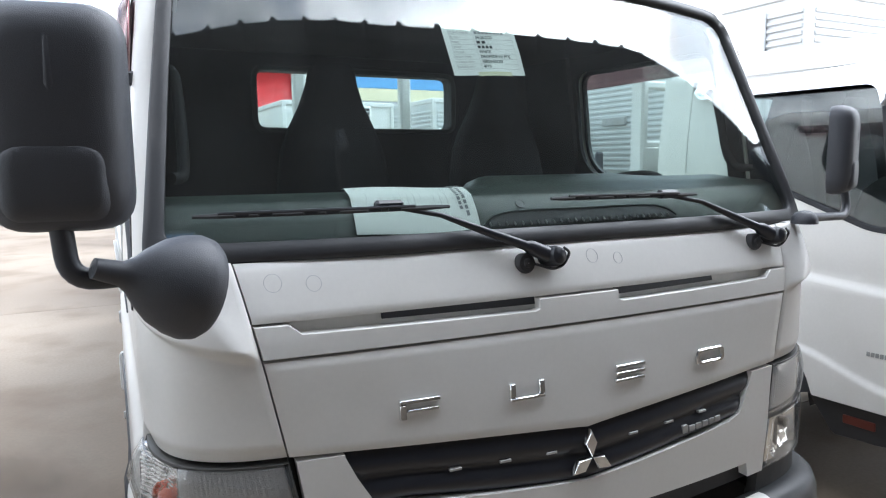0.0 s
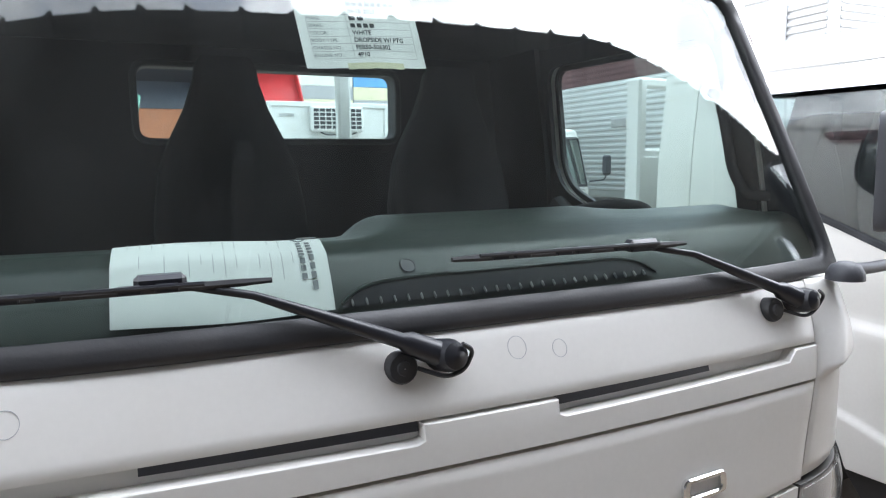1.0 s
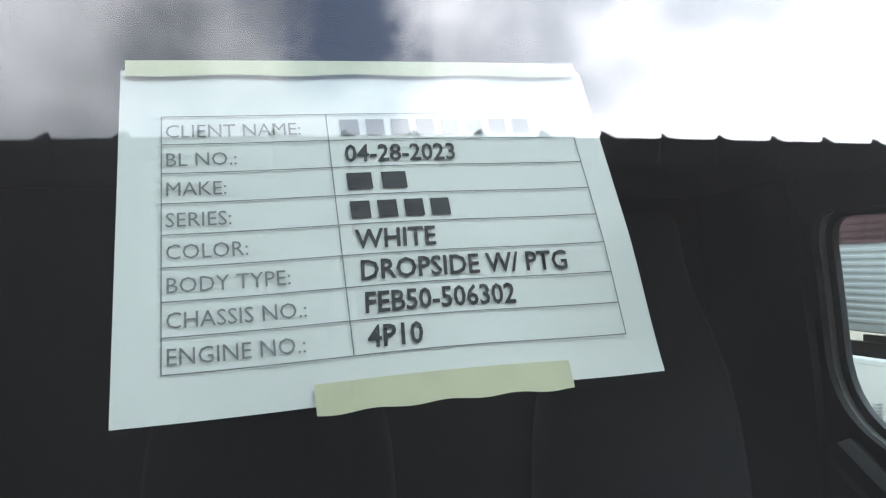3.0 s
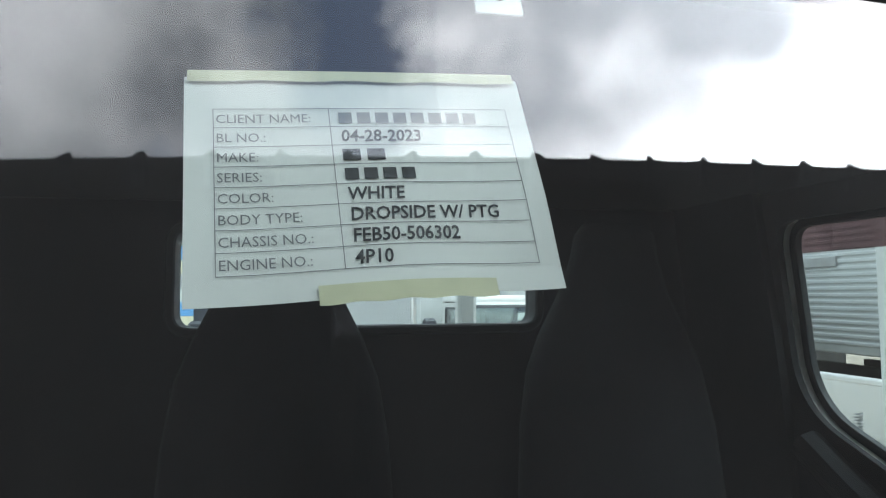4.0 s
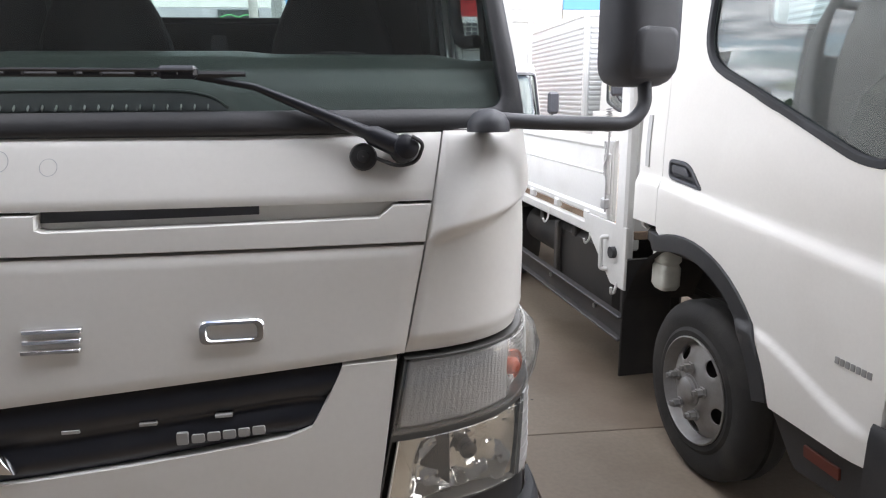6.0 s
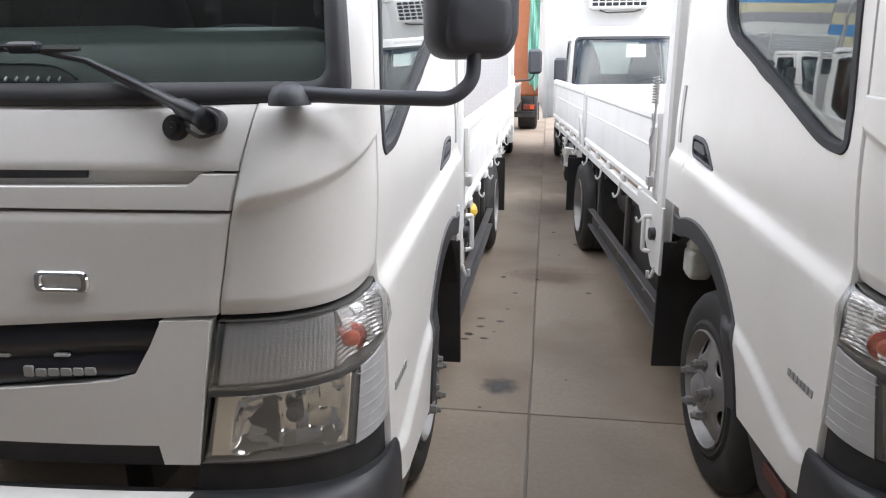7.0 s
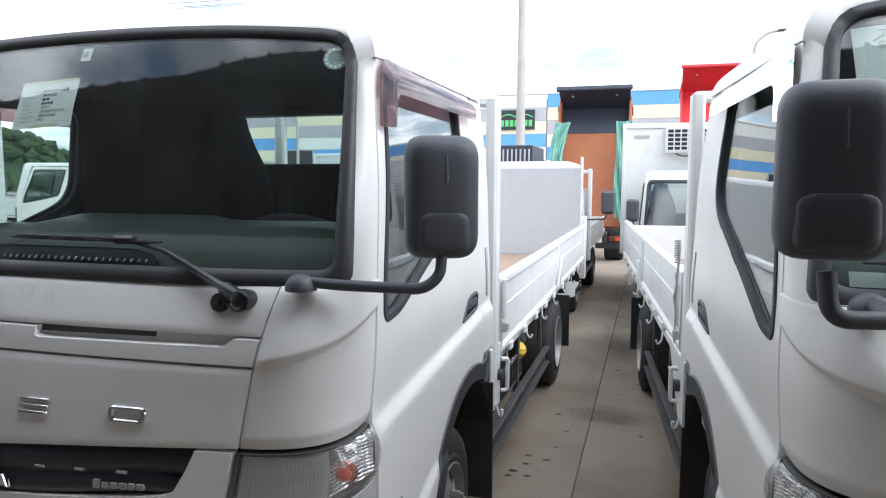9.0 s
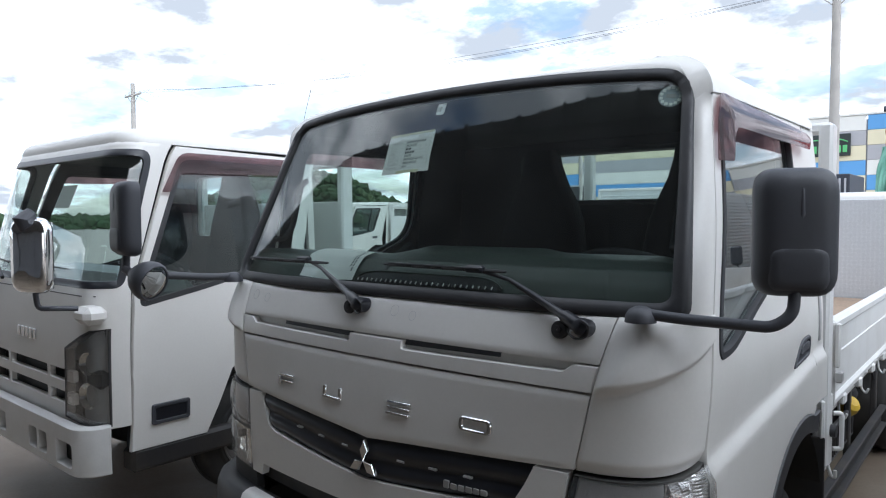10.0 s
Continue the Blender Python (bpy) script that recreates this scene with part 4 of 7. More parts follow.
    for k in range(1, 16):
        y = 0.372 + (1.56 - 0.372) * k / 15
        out.append((side_x(y, 2.095) + 0.006, y, 2.080 + 0.006 * k / 15))
    for k in range(17):
        x = 0.85 - 1.70 * k / 16
        out.append((x, 1.60, 2.12))
    for k in range(15, 0, -1):
        y = 0.372 + (1.56 - 0.372) * k / 15
        out.append((-side_x(y, 2.095) - 0.006, y, 2.080 + 0.006 * k / 15))
    def ring(q):
        r = []
        for x, y, z in out:
            d = 0.22 * (1 - math.cos(q))
            t = max(0.0, 1 - d / 0.9)
            h = (2.226 - z) * math.sin(q)
            r.append(Vector((x * t, 1.05 + (y - 1.05) * t, z + h)))
        return r
    rings = [ring(radians(a)) for a in (0, 8, 16, 25, 35, 46, 58, 72, 90)]
    last = rings[-1]
    for t in (0.8, 0.55, 0.3, 0.1, 0.002):
        rings.append([Vector((p.x * t, 1.05 + (p.y - 1.05) * t, 2.226 + 0.018 * (1 - t * t))) for p in last])
    part("roof", Shape().ring_loft(rings, False), WHITE, root, "white cab roof", 50)
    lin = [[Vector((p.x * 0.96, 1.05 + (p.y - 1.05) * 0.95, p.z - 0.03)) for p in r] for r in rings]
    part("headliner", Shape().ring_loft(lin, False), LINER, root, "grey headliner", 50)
    # doors
    for s in (-1, 1):
        def on(a, b, d):
            return Vector((s * (side_x(a, b) - d), a, b))
        hl = rounded([(1.115, 1.184, 0.025), (1.350, 1.206, 0.03), (1.350, 1.284, 0.025), (1.205, 1.280, 0.05)], 5)
        dr = part("cab_door", Shape().panel(DOOR, on, 0.03, [inset(WINDOW_LOOP, -0.014), hl], 0.032, 0.004, (belt, skirt), 0.026), WHITE, root, "white cab door", 40)
        part("window_seal", Shape().panel(inset(WINDOW_LOOP, -0.019), lambda a, b, d: on(a, b, -0.004 + d), 0.018, [inset(WINDOW_LOOP, 0.005)], 0.03, 0.004), SEAL, dr, "black window seal", 50)
        part("window_pane", Shape().panel(WINDOW_LOOP, lambda a, b, d: on(a, b, 0.012 + d), 0.004, step=0.08, edge=0), WINDOW, dr, "side window glass")
        part("door_trim", Shape().panel(DOOR, lambda a, b, d: on(a, b, 0.032 + d), 0.02, [inset(WINDOW_LOOP, -0.006)], 0.06, 0.006), TRIM, dr, "dark inner door trim")
        ledge = Shape().tube([(s * (side_x(a, b) - 0.075), a, b - 0.02) for a, b in ((0.36, 1.345), (0.50, 1.345), (0.68, 1.39), (0.86, 1.46), (1.0, 1.53), (1.12, 1.60))], 0.035, 8)
        part("trim_ledge", ledge, TRIM, dr)
        hd = part("door_handle", Shape().panel(hl, lambda a, b, d: on(a, b, -0.005 + d), 0.03, [inset(hl, 0.013)], 0.02, 0.003), PLASTIC, dr, "black recessed door handle")
        def cup(a, b, d):
            return on(a, b, 0.006 + 0.020 * math.sin(math.pi * min(1, max(0, (a - 1.13) / 0.21))) + d)
        part("handle_cup", Shape().panel(inset(hl, 0.012), cup, 0.008, step=0.02, edge=0), PLASTIC, hd)
        part("handle_lever", Shape().panel(rounded([(1.20, 1.226, 0.010), (1.325, 1.234, 0.010), (1.325, 1.264, 0.010), (1.225, 1.260, 0.012)]), lambda a, b, d: on(a, b, -0.006 + d), 0.012, step=0.02, edge=0.003), PLASTIC, hd)
        # rain visor over the window
        vis = rounded([(0.338, 1.885, 0.008), (0.402, 1.885, 0.008), (0.432, 1.985, 0.05), (1.33, 1.985, 0.02), (1.385, 2.05, 0.05), (0.372, 2.084, 0.09)], 8)
        def bulge(a, b, d):
            k = smooth(2.085, 2.02, b) * smooth(0.33, 0.42, a)
            return on(a, b, -0.010 - 0.026 * k + d)
        part("rain_visor", Shape().panel(vis, bulge, 0.0015, step=0.025, edge=0), visor_mat, dr, visor_label, 50)
        part("quarter_strip", Shape().panel(rect(1.515, 1.235, 1.545, 1.45, 0.006), lambda a, b, d: on(a, b, -0.002 + d), 0.008, step=0.05, edge=0.001), MARKER, root, "slim grey vent strip")
        # arch trim, sill
        ao = ARCH[::-1]
        ai = [(1.18 + (a - 1.18) * 0.885, 0.40 + (b - 0.40) * 0.885) for a, b in ARCH]
        at = part("arch_trim", Shape().panel([(1.44, 0.975)] + ao + ai + [(1.40, 0.90)], lambda a, b, d: on(a, b, -0.006 + d), 0.05, step=0.03, edge=0.004, rows=(belt, skirt), span=0.026), RUBBER, root, "black wheel arch trim", 50)
        liner = Shape().grid(lambda u, v: Vector((s * (0.955 - 0.35 * v), 1.18 + 0.55 * math.cos(radians(20 + 150 * u)), 0.40 + 0.55 * math.sin(radians(20 + 150 * u)))), 24, 3)
        part("arch_liner", liner, CHASSIS, root)
        sill = rounded([(0.21, 0.42, 0.02), (0.52, 0.40, 0.02), (0.64, 0.575, 0.02), (0.206, 0.566, 0.01)])
        sl = part("door_sill", Shape().panel(sill, lambda a, b, d: Vector((s * (0.985 - 0.10 * (0.57 - b) - d), a, b)), 0.10, step=0.05, edge=0.006), RUBBER, root, "black plastic step sill")
        part("sill_reflector", Shape().panel(rect(0.33, 0.475, 0.47, 0.515, 0.006), lambda a, b, d: Vector((s * (0.992 - 0.10 * (0.57 - b) - d), a, b)), 0.02, step=0.06, edge=0.002), ORANGE, sl, "orange side reflector")
        # badge as plain bars
        for k in range(7):
            y0 = 0.255 + 0.0185 * k
            part("door_badge_bar", Shape().panel(rect(y0, 0.812, y0 + 0.014, 0.832, 0.003), lambda a, b, d: on(a, b, -0.003 + d), 0.006, step=0.02, edge=0.0005), BADGE, dr)
    # back wall with its window
    bh = rect(-0.447, 1.812, 0.447, 2.057, 0.045)
    bw = rounded([(-0.955, 0.95, 0.05), (0.955, 0.95, 0.05), (0.950, 1.45, 0.1), (0.885, 2.13, 0.06), (-0.885, 2.13, 0.06), (-0.950, 1.45, 0.1)])
    part("cab_back", Shape().panel(bw, lambda a, b, d: Vector((a, 1.60 - d, b)), 0.03, [bh], 0.1, 0.003), WHITE, root, "white rear cab wall")
    part("back_trim", Shape().panel(inset(bw, 0.01), lambda a, b, d: Vector((a, 1.53 + d, b)), 0.03, [bh], 0.06, 0.004), TRIM, root, "dark rear cab trim")
    part("rear_window_seal", Shape().panel(inset(bh, -0.015), lambda a, b, d: Vector((a, 1.522 + d, b)), 0.085, [inset(bh, 0.008)], 0.05, 0.006), SEAL, root)
    part("rear_window", Shape().panel(bh, lambda a, b, d: Vector((a, 1.585 + d, b)), 0.004, step=0.2, edge=0), WINDOW, root, "rear cab window glass")
    for s in (-1, 1):
        qp = [(1.404, 1.0), (1.60, 1.0), (1.60, 2.12), (1.404, 2.12)]
        part("rear_quarter", Shape().panel(qp, lambda a, b, d: Vector((s * (side_x(a, b) - 0.003 - d), a, b)), 0.03, step=0.04, edge=0.003, rows=(belt,), span=0.026), WHITE, root)
        def rin(a, b, d):
            return Vector((s * (side_x(a, b) - 0.06 - d), a, b))
        part("quarter_trim", Shape().panel([(1.15, 1.0), (1.58, 1.0), (1.58, 2.12), (1.20, 2.12)], rin, 0.02, step=0.1, edge=0), TRIM, root)
    part("cab_floor", Shape().box((0, 0.85, 0.93), (1.86, 1.5, 0.10), 0.03), CHASSIS, root)
    # dashboard
    def dash(u, v):
        x = -0.93 + 1.86 * u
        hump = smooth(-0.15, -0.06, x) * (1 - smooth(0.40, 0.55, x))
        drv = smooth(0.42, 0.55, x) * (1 - smooth(0.80, 0.92, x))
        prof = ((0.072, 1.478), (0.088, 1.512), (0.112, 1.552), (0.142, 1.588), (0.20, 1.612), (0.29, 1.622), (0.36, 1.605), (0.43, 1.55), (0.46, 1.45), (0.45, 1.05))
        k = v * (len(prof) - 1)
        i = min(int(k), len(prof) - 2)
        t = k - i
        y, z = prof[i][0] * (1 - t) + prof[i + 1][0] * t, prof[i][1] * (1 - t) + prof[i + 1][1] * t
        w = smooth(0.15, 0.30, y)
        z += w * (0.012 * hump + 0.002 * drv) - 0.020 * w * (1 - hump - drv)
        y += 0.055 * x * x + (0.06 * hump * w)
        return Vector((x, y, z))
    ds = part("dashboard", Shape().grid(dash, 70, 36), DASH, root, "dark green-grey moulded dashboard", 50)
    # demister slot with its bars
    def slot(u, v):
        x = -0.204 + 0.619 * u
        rise = 0.16 + 0.84 * (1 - max(0.0, abs(2 * u - 1)) ** 9)
        p = dash((x + 0.93) / 1.86, (1.02 + (0.06 + 0.84 * v) * rise) / 9)
        return Vector((x, p.y - 0.004, p.z + 0.003))
    part("demister_vent", Shape().grid(slot, 60, 6), GLOSSY, ds, "black demister recess below the windscreen")
    lip = [slot(k / 60, 1.0) + Vector((0, 0.0, 0.001)) for k in range(61)]
    part("recess_lip", Shape().tube(lip, 0.0028, 6), DASH, ds, angle=60)
    bars = []
    for k in range(26):
        x = -0.188 + 0.0228 * k
        p = dash((x + 0.93) / 1.86, 1.12 / 9)
        bars.append(part("vent_bar", Shape().box((x, p.y - 0.005, p.z + 0.007), (0.0022, 0.012, 0.006), 0.001, Matrix.Rotation(radians(40), 3, "X")), BADGE, ds))
    p = dash((-0.082 + 0.93) / 1.86, 2.45 / 9)
    part("light_sensor", Shape().lathe([(0.0, 0.0135), (0.0016, 0.013), (0.0016, 0.0112), (0.0008, 0.011), (0.0012, 0.001)], (p.x, p.y - 0.001, p.z), (0, -0.75, 0.66), 24), GLOSSY, ds)
    # steering wheel, seats
    sx = 0.60 * wheel_side
    swc, ax = Vector((sx, 0.62, 1.52)), Vector((0, -0.50, -0.86)).normalized()
    e1 = Vector((1, 0, 0))
    e2 = ax.cross(e1)
    loop = [swc + 0.205 * (math.cos(t) * e1 + math.sin(t) * e2) for t in (2 * math.pi * k / 36 for k in range(37))]
    sw = part("steering_wheel", Shape().tube(loop, 0.016, 10, False), TRIM, root, "black steering wheel", 60)
    spoke = Shape().lathe([(0.0, 0.055), (0.02, 0.07), (0.05, 0.05), (0.32, 0.03)], swc + ax * 0.0, ax, 20)
    for a in (20, 160, 270):
        d = math.cos(radians(a)) * e1 + math.sin(radians(a)) * e2
        spoke.tube([swc + ax * 0.02 + d * 0.05, swc + ax * 0.01 + d * 0.20], [0.018, 0.013], 8)
    part("steering_spokes", spoke, TRIM, sw, angle=50)
    seat(root, -0.195, 1.19)
    seat(root, 0.555 * wheel_side, 1.19)
    # wipers
    for px, cx, elbow, clip, b0, b1 in ((0.724, 0.651, (0.470, 0.058, 1.557), (0.345, 0.072, 1.580), (-0.033, 0.081, 1.582), (0.455, 0.09, 1.578)), (-0.074, -0.142, (-0.340, 0.050, 1.556), (-0.457, 0.080, 1.580), (-0.86, 0.150, 1.571), (-0.313, 0.088, 1.574))):
        z0 = 1.452
        y0 = front_y(px, z0)
        pv = Vector((px, y0 - 0.035, z0))
        wp = part("wiper", Shape().tube([pv + Vector((0.012, 0.0, -0.008)), pv.lerp(Vector(elbow), 0.22), pv.lerp(Vector(elbow), 0.26), pv.lerp(Vector(elbow), 0.6), elbow, clip], [0.020, 0.018, 0.012, 0.010, 0.006, 0.006], 10), GLOSSY, root, "black windscreen wiper", 40)
        part("pivot_cap", Shape().lathe([(-0.05, 0.024), (0.0, 0.025), (0.02, 0.020), (0.026, 0.008), (0.027, 0.001)], pv, (0.1, -1, 0.2), 18), GLOSSY, wp)
        bl = Shape()
        b0v, b1v = Vector(b0), Vector(b1)
        mid = [b0v.lerp(b1v, t) for t in (k / 12 for k in range(13))]
        mid = [Vector((q.x, screen_y(q.x, q.z) - 0.016, q.z)) for q in mid]
        bl.tube(mid, [0.004] + [0.006] * 11 + [0.004], 6)
        part("wiper_rubber", bl, RUBBER, wp)
        br = Shape()
        for k in range(1, 9):
            q = mid[k + 1]
            if k not in (3, 6):
                br.box((q.x, q.y - 0.012, q.z + 0.003), (0.030, 0.010, 0.012), 0.002)
        br.tube([q + Vector((0, -0.018, 0.006)) for q in mid[1:11]], 0.0035, 6)
        part("wiper_bridge", br, GLOSSY, wp)
        part("wiper_clip", Shape().box((clip[0], clip[1] - 0.012, clip[2] + 0.002), (0.065, 0.026, 0.022), 0.006), GLOSSY, wp)
        cz = 1.436
        cy = front_y(cx, cz)
        part("washer_cap", Shape().lathe([(-0.02, 0.024), (0.012, 0.024), (0.017, 0.021), (0.018, 0.011), (0.022, 0.010), (0.023, 0.001)], (cx, cy, cz), (0, -1, 0.15), 22), RUBBER, wp, "round black rubber cap")
        part("washer_hose", Shape().tube(bend([(cx + 0.02, cy - 0.01, cz), (cx + 0.06, cy - 0.035, cz - 0.014), (px + 0.02, y0 - 0.045, cz - 0.006), (px + 0.03, y0 - 0.055, z0 + 0.01), (px + 0.01, y0 - 0.058, z0 + 0.022)], 0.03), 0.0035, 6), RUBBER, wp, angle=60)
    # mirrors: long arm on the driver's side, forward arm with a bell mirror on the other
    dome = [(0.004, 0.038), (0.008, 0.038), (0.02, 0.037), (0.035, 0.028), (0.042, 0.014), (0.044, 0.001)]
    ma = part("side_mirror", Shape().tube(bend([(0.87, 0.034, 1.500), (0.96, 0.05, 1.492), (1.155, 0.10, 1.484), (1.192, 0.115, 1.515), (1.192, 0.135, 1.60)], 0.045, 6), 0.0135, 12), PLASTIC, root, "black mirror on a tubular arm", 60)
    part("arm_base", Shape().lathe(dome, (0.872, 0.034, 1.474), (0, 0, 1), 24), PLASTIC, ma, angle=50)
    mirror_head(ma, (1.188, 0.140, 1.698), 1, 26, "black rectangular mirror housing")
    mx = 0.0
    bo = Vector((-1.0 + mx * 1.5, -0.325, 1.532))
    mb = part("side_mirror", Shape().tube(bend([(-0.87, 0.034, 1.500), (-0.885, -0.05, 1.50), (-0.945 + mx, -0.30, 1.525), (-1.06 + mx, -0.315, 1.525), (-1.066 + mx, -0.31, 1.60)], 0.045, 6), 0.0145, 12), PLASTIC, root, "black mirror on a forward arm", 60)
    part("arm_base", Shape().lathe(dome, (-0.872, 0.034, 1.474), (0, 0, 1), 24), PLASTIC, mb, angle=50)
    mirror_head(mb, (-1.062 + mx, -0.312, 1.735 if bell_mirror else 1.752), -1, -8, "black rectangular mirror housing", 1.0 if bell_mirror else 0.94)
    if bell_mirror:
        bx = Vector((0.86, 0.28, -0.30)).normalized()
        bell = Shape().lathe([(-0.037, 0.001), (-0.035, 0.014), (0.0, 0.017), (0.014, 0.025), (0.030, 0.042), (0.052, 0.060), (0.075, 0.071), (0.096, 0.076), (0.112, 0.074), (0.122, 0.067), (0.121, 0.062)], bo, bx, 32)
        be = part("bell_mirror", bell, PLASTIC, mb, "bell-shaped under-mirror housing", 40)
        part("mirror_glass", Shape().lathe([(0.117, 0.064), (0.123, 0.05), (0.127, 0.03), (0.129, 0.001)], bo, bx, 32), MIRROR, be, "convex mirror glass")
    else:
        st = bend([(-0.955, -0.30, 1.525), (-0.93, -0.305, 1.518), (-0.86, -0.33, 1.495), (-0.835, -0.34, 1.488)], 0.03)
        part("mirror_stub", Shape().tube(st, [0.0145] * (len(st) - 2) + [0.017, 0.017], 12), PLASTIC, mb, "bare stub for an under-mirror", 60)
    for s in (-1, 1):
        grip = bend([(s * 0.875, 0.42, 1.90), (s * 0.855, 0.375, 1.885), (s * 0.85, 0.345, 1.80), (s * 0.85, 0.32, 1.70), (s * 0.855, 0.28, 1.645), (s * 0.885, 0.24, 1.645)], 0.05)
        part("assist_grip", Shape().tube(grip, 0.013, 12), TRIM, root, "black grab handle on the pillar", 60)
    # radio aerial clipped to the pillar
    if bell_mirror:
        ant = part("aerial", Shape().tube([(-0.965, 0.30, 1.52), (-0.955, 0.36, 1.80), (-0.935, 0.42, 2.06), (-0.90, 0.47, 2.32)], [0.005, 0.004, 0.0025, 0.0015], 6), CHROME, root, "thin chrome aerial")
        for z in (1.66, 1.86):
            part("aerial_clip", Shape().box((-(side_x(door_y(z), z) + 0.006), door_y(z) - 0.004, z), (0.03, 0.022, 0.03), 0.005), PLASTIC, ant)


def chassis_and_bed(root, lift=True, up=0.0):
    """Ladder frame, wheels, dropside body and tail lift."""
    for s in (-1, 1):
        part("chassis_rail", Shape().box((s * 0.38, 3.3, 0.62), (0.07, 6.3, 0.18), 0.01), CHASSIS, root)
        wheel(root, "front_wheel", 1.18, 0.365, s, 0.905, 0.20, 0.365)
        wheel(root, "rear_wheel", 4.45, 0.365, s, 0.925, 0.43, 0.365, True)
        fl = part("mud_flap", Shape().box((s * 0.845, 1.70, 0.50), (0.25, 0.012, 0.58), 0.004), CHASSIS, root, "black rubber mud flap")
        part("mud_flap", Shape().box((s * 0.80, 4.92, 0.46), (0.34, 0.012, 0.48), 0.004), CHASSIS, root, "black rubber mud flap")
        # side guard: an upright channel with lips
        gd = part("side_guard", Shape().box((s * 0.915, 2.76, 0.425), (0.012, 2.0, 0.125), 0.004), FRAME_STEEL, root, "dark steel side guard channel")
        for z in (0.368, 0.482):
            part("guard_lip", Shape().box((s * 0.932, 2.76, z), (0.045, 2.0, 0.014), 0.004), FRAME_STEEL, gd)
        for y in (2.1, 2.75, 3.4):
            part("guard_bolt", Shape().cyl((s * 0.918, y, 0.44), (s * 0.930, y, 0.44), 0.014, 6), STEEL, gd)
        for y in (1.84, 2.75, 3.68):
            part("side_guard_post", Shape().box((s * 0.885, y, 0.58), (0.03, 0.05, 0.40), 0.006), FRAME_STEEL, root)
        # post at the front of the bed, with its foot plate
        ps = part("bed_post", Shape().box((s * 0.945, 1.76, 1.39), (0.055, 0.10, 1.48), 0.012), WHITE2, root, "white corner post of the bed")
        if lift:
            part("post_plate", Shape().box((s * 0.955, 1.79, 0.79), (0.02, 0.19, 0.32), 0.008), WHITE2, ps)
        else:
            part("post_plate", Shape().panel([(1.69, 0.64), (1.83, 0.64), (2.16, 0.88), (2.16, 0.935), (1.69, 0.935)], lambda a, b, d: Vector((s * (0.972 - d), a, b)), 0.012, step=0.1, edge=0.002), WHITE2, ps, "white steel gusset plate")
        part("post_lug", Shape().cyl((s * 0.955, 1.80, 0.80), (s * 0.995, 1.80, 0.80), 0.028, 16), RUBBER, ps, "black rubber stop")
        part("post_bar", Shape().tube(bend([(s * 0.97, 1.87, 0.86), (s * 1.0, 1.89, 0.86), (s * 1.0, 1.89, 0.70), (s * 0.97, 1.87, 0.70)], 0.03), 0.011, 8), WHITE2, ps, angle=60)
        part("post_hook", Shape().tube(bend([(s * 0.97, 1.76, 0.66), (s * 0.985, 1.76, 0.61), (s * 1.0, 1.76, 0.61), (s * 1.0, 1.76, 0.64)], 0.02), 0.008, 8), WHITE2, ps, angle=60)
        part("gate_latch", Shape().box((s * 0.978, 1.90, 1.16), (0.02, 0.035, 0.20), 0.006), WHITE2, ps)
        part("gate_latch", Shape().box((s * 0.985, 1.90, 1.02), (0.028, 0.05, 0.05), 0.006), STEEL, ps)
        if not lift:
            part("latch_spring", Shape().tube([(s * 0.99 + 0.014 * math.cos(k * 0.9), 1.885 + 0.014 * math.sin(k * 0.9), 1.36 + 0.0016 * k) for k in range(70)], 0.0035, 5), STEEL, ps, angle=60)
            part("latch_rod", Shape().tube(bend([(s * 0.985, 1.885, 1.36), (s * 0.99, 1.885, 1.24), (s * 1.0, 1.90, 1.20), (s * 0.99, 1.885, 1.14), (s * 0.99, 1.885, 0.98)], 0.02), 0.006, 6), STEEL, ps, angle=60)
            for q in range(5):
                part("chain_link", Shape().tube([(s * 0.992 + (0.004 if q % 2 else 0.0), 1.905 + 0.009 * math.cos(t), 1.30 - 0.032 * q + 0.018 * math.sin(t)) for t in (k * math.pi / 6 for k in range(13))], 0.003, 5, False), STEEL, ps, angle=60)
        # side gates
        for y0, y1 in ((1.90, 4.12), (4.15, 6.38)):
            gate = part("side_gate", Shape().box((s * 0.935, (y0 + y1) / 2, 1.07 + up), (0.028, y1 - y0, 0.40), 0.006), WHITE2, root, "white painted steel drop side")
            part("top_rail", Shape().box((s * 0.942, (y0 + y1) / 2, 1.245 + up), (0.05, y1 - y0, 0.055), 0.014), WHITE2, gate)
            part("bottom_rail", Shape().box((s * 0.942, (y0 + y1) / 2, 0.895 + up), (0.046, y1 - y0, 0.045), 0.012), WHITE2, gate)
            part("gate_swage", Shape().box((s * 0.948, (y0 + y1) / 2, 1.10 + up), (0.012, y1 - y0 - 0.12, 0.016), 0.005), WHITE2, gate)
            for yy in (y0 + 0.02, y1 - 0.02):
                part("end_channel", Shape().box((s * 0.944, yy, 1.07 + up), (0.044, 0.036, 0.38), 0.01), WHITE2, gate)
            for k in range(5):
                yy = y0 + 0.25 + (y1 - y0 - 0.5) * k / 4
                part("hinge", Shape().box((s * 0.958, yy, 0.868 + up), (0.03, 0.07, 0.05), 0.008), WHITE2, gate)
        tri = part("centre_catch", Shape().tube(bend([(s * 0.965, 4.05, 0.90), (s * 0.985, 4.13, 1.12), (s * 0.985, 4.18, 1.12), (s * 0.965, 4.22, 0.90)], 0.02), 0.011, 8), WHITE2, root, angle=60)
        for k in range(7):
            y = 2.15 + 0.62 * k
            part("rope_hook", Shape().tube(bend([(s * 0.94, y, 0.86), (s * 0.945, y, 0.79), (s * 0.968, y, 0.765), (s * 0.978, y, 0.795)], 0.02), 0.006, 8), WHITE2, root, angle=60)
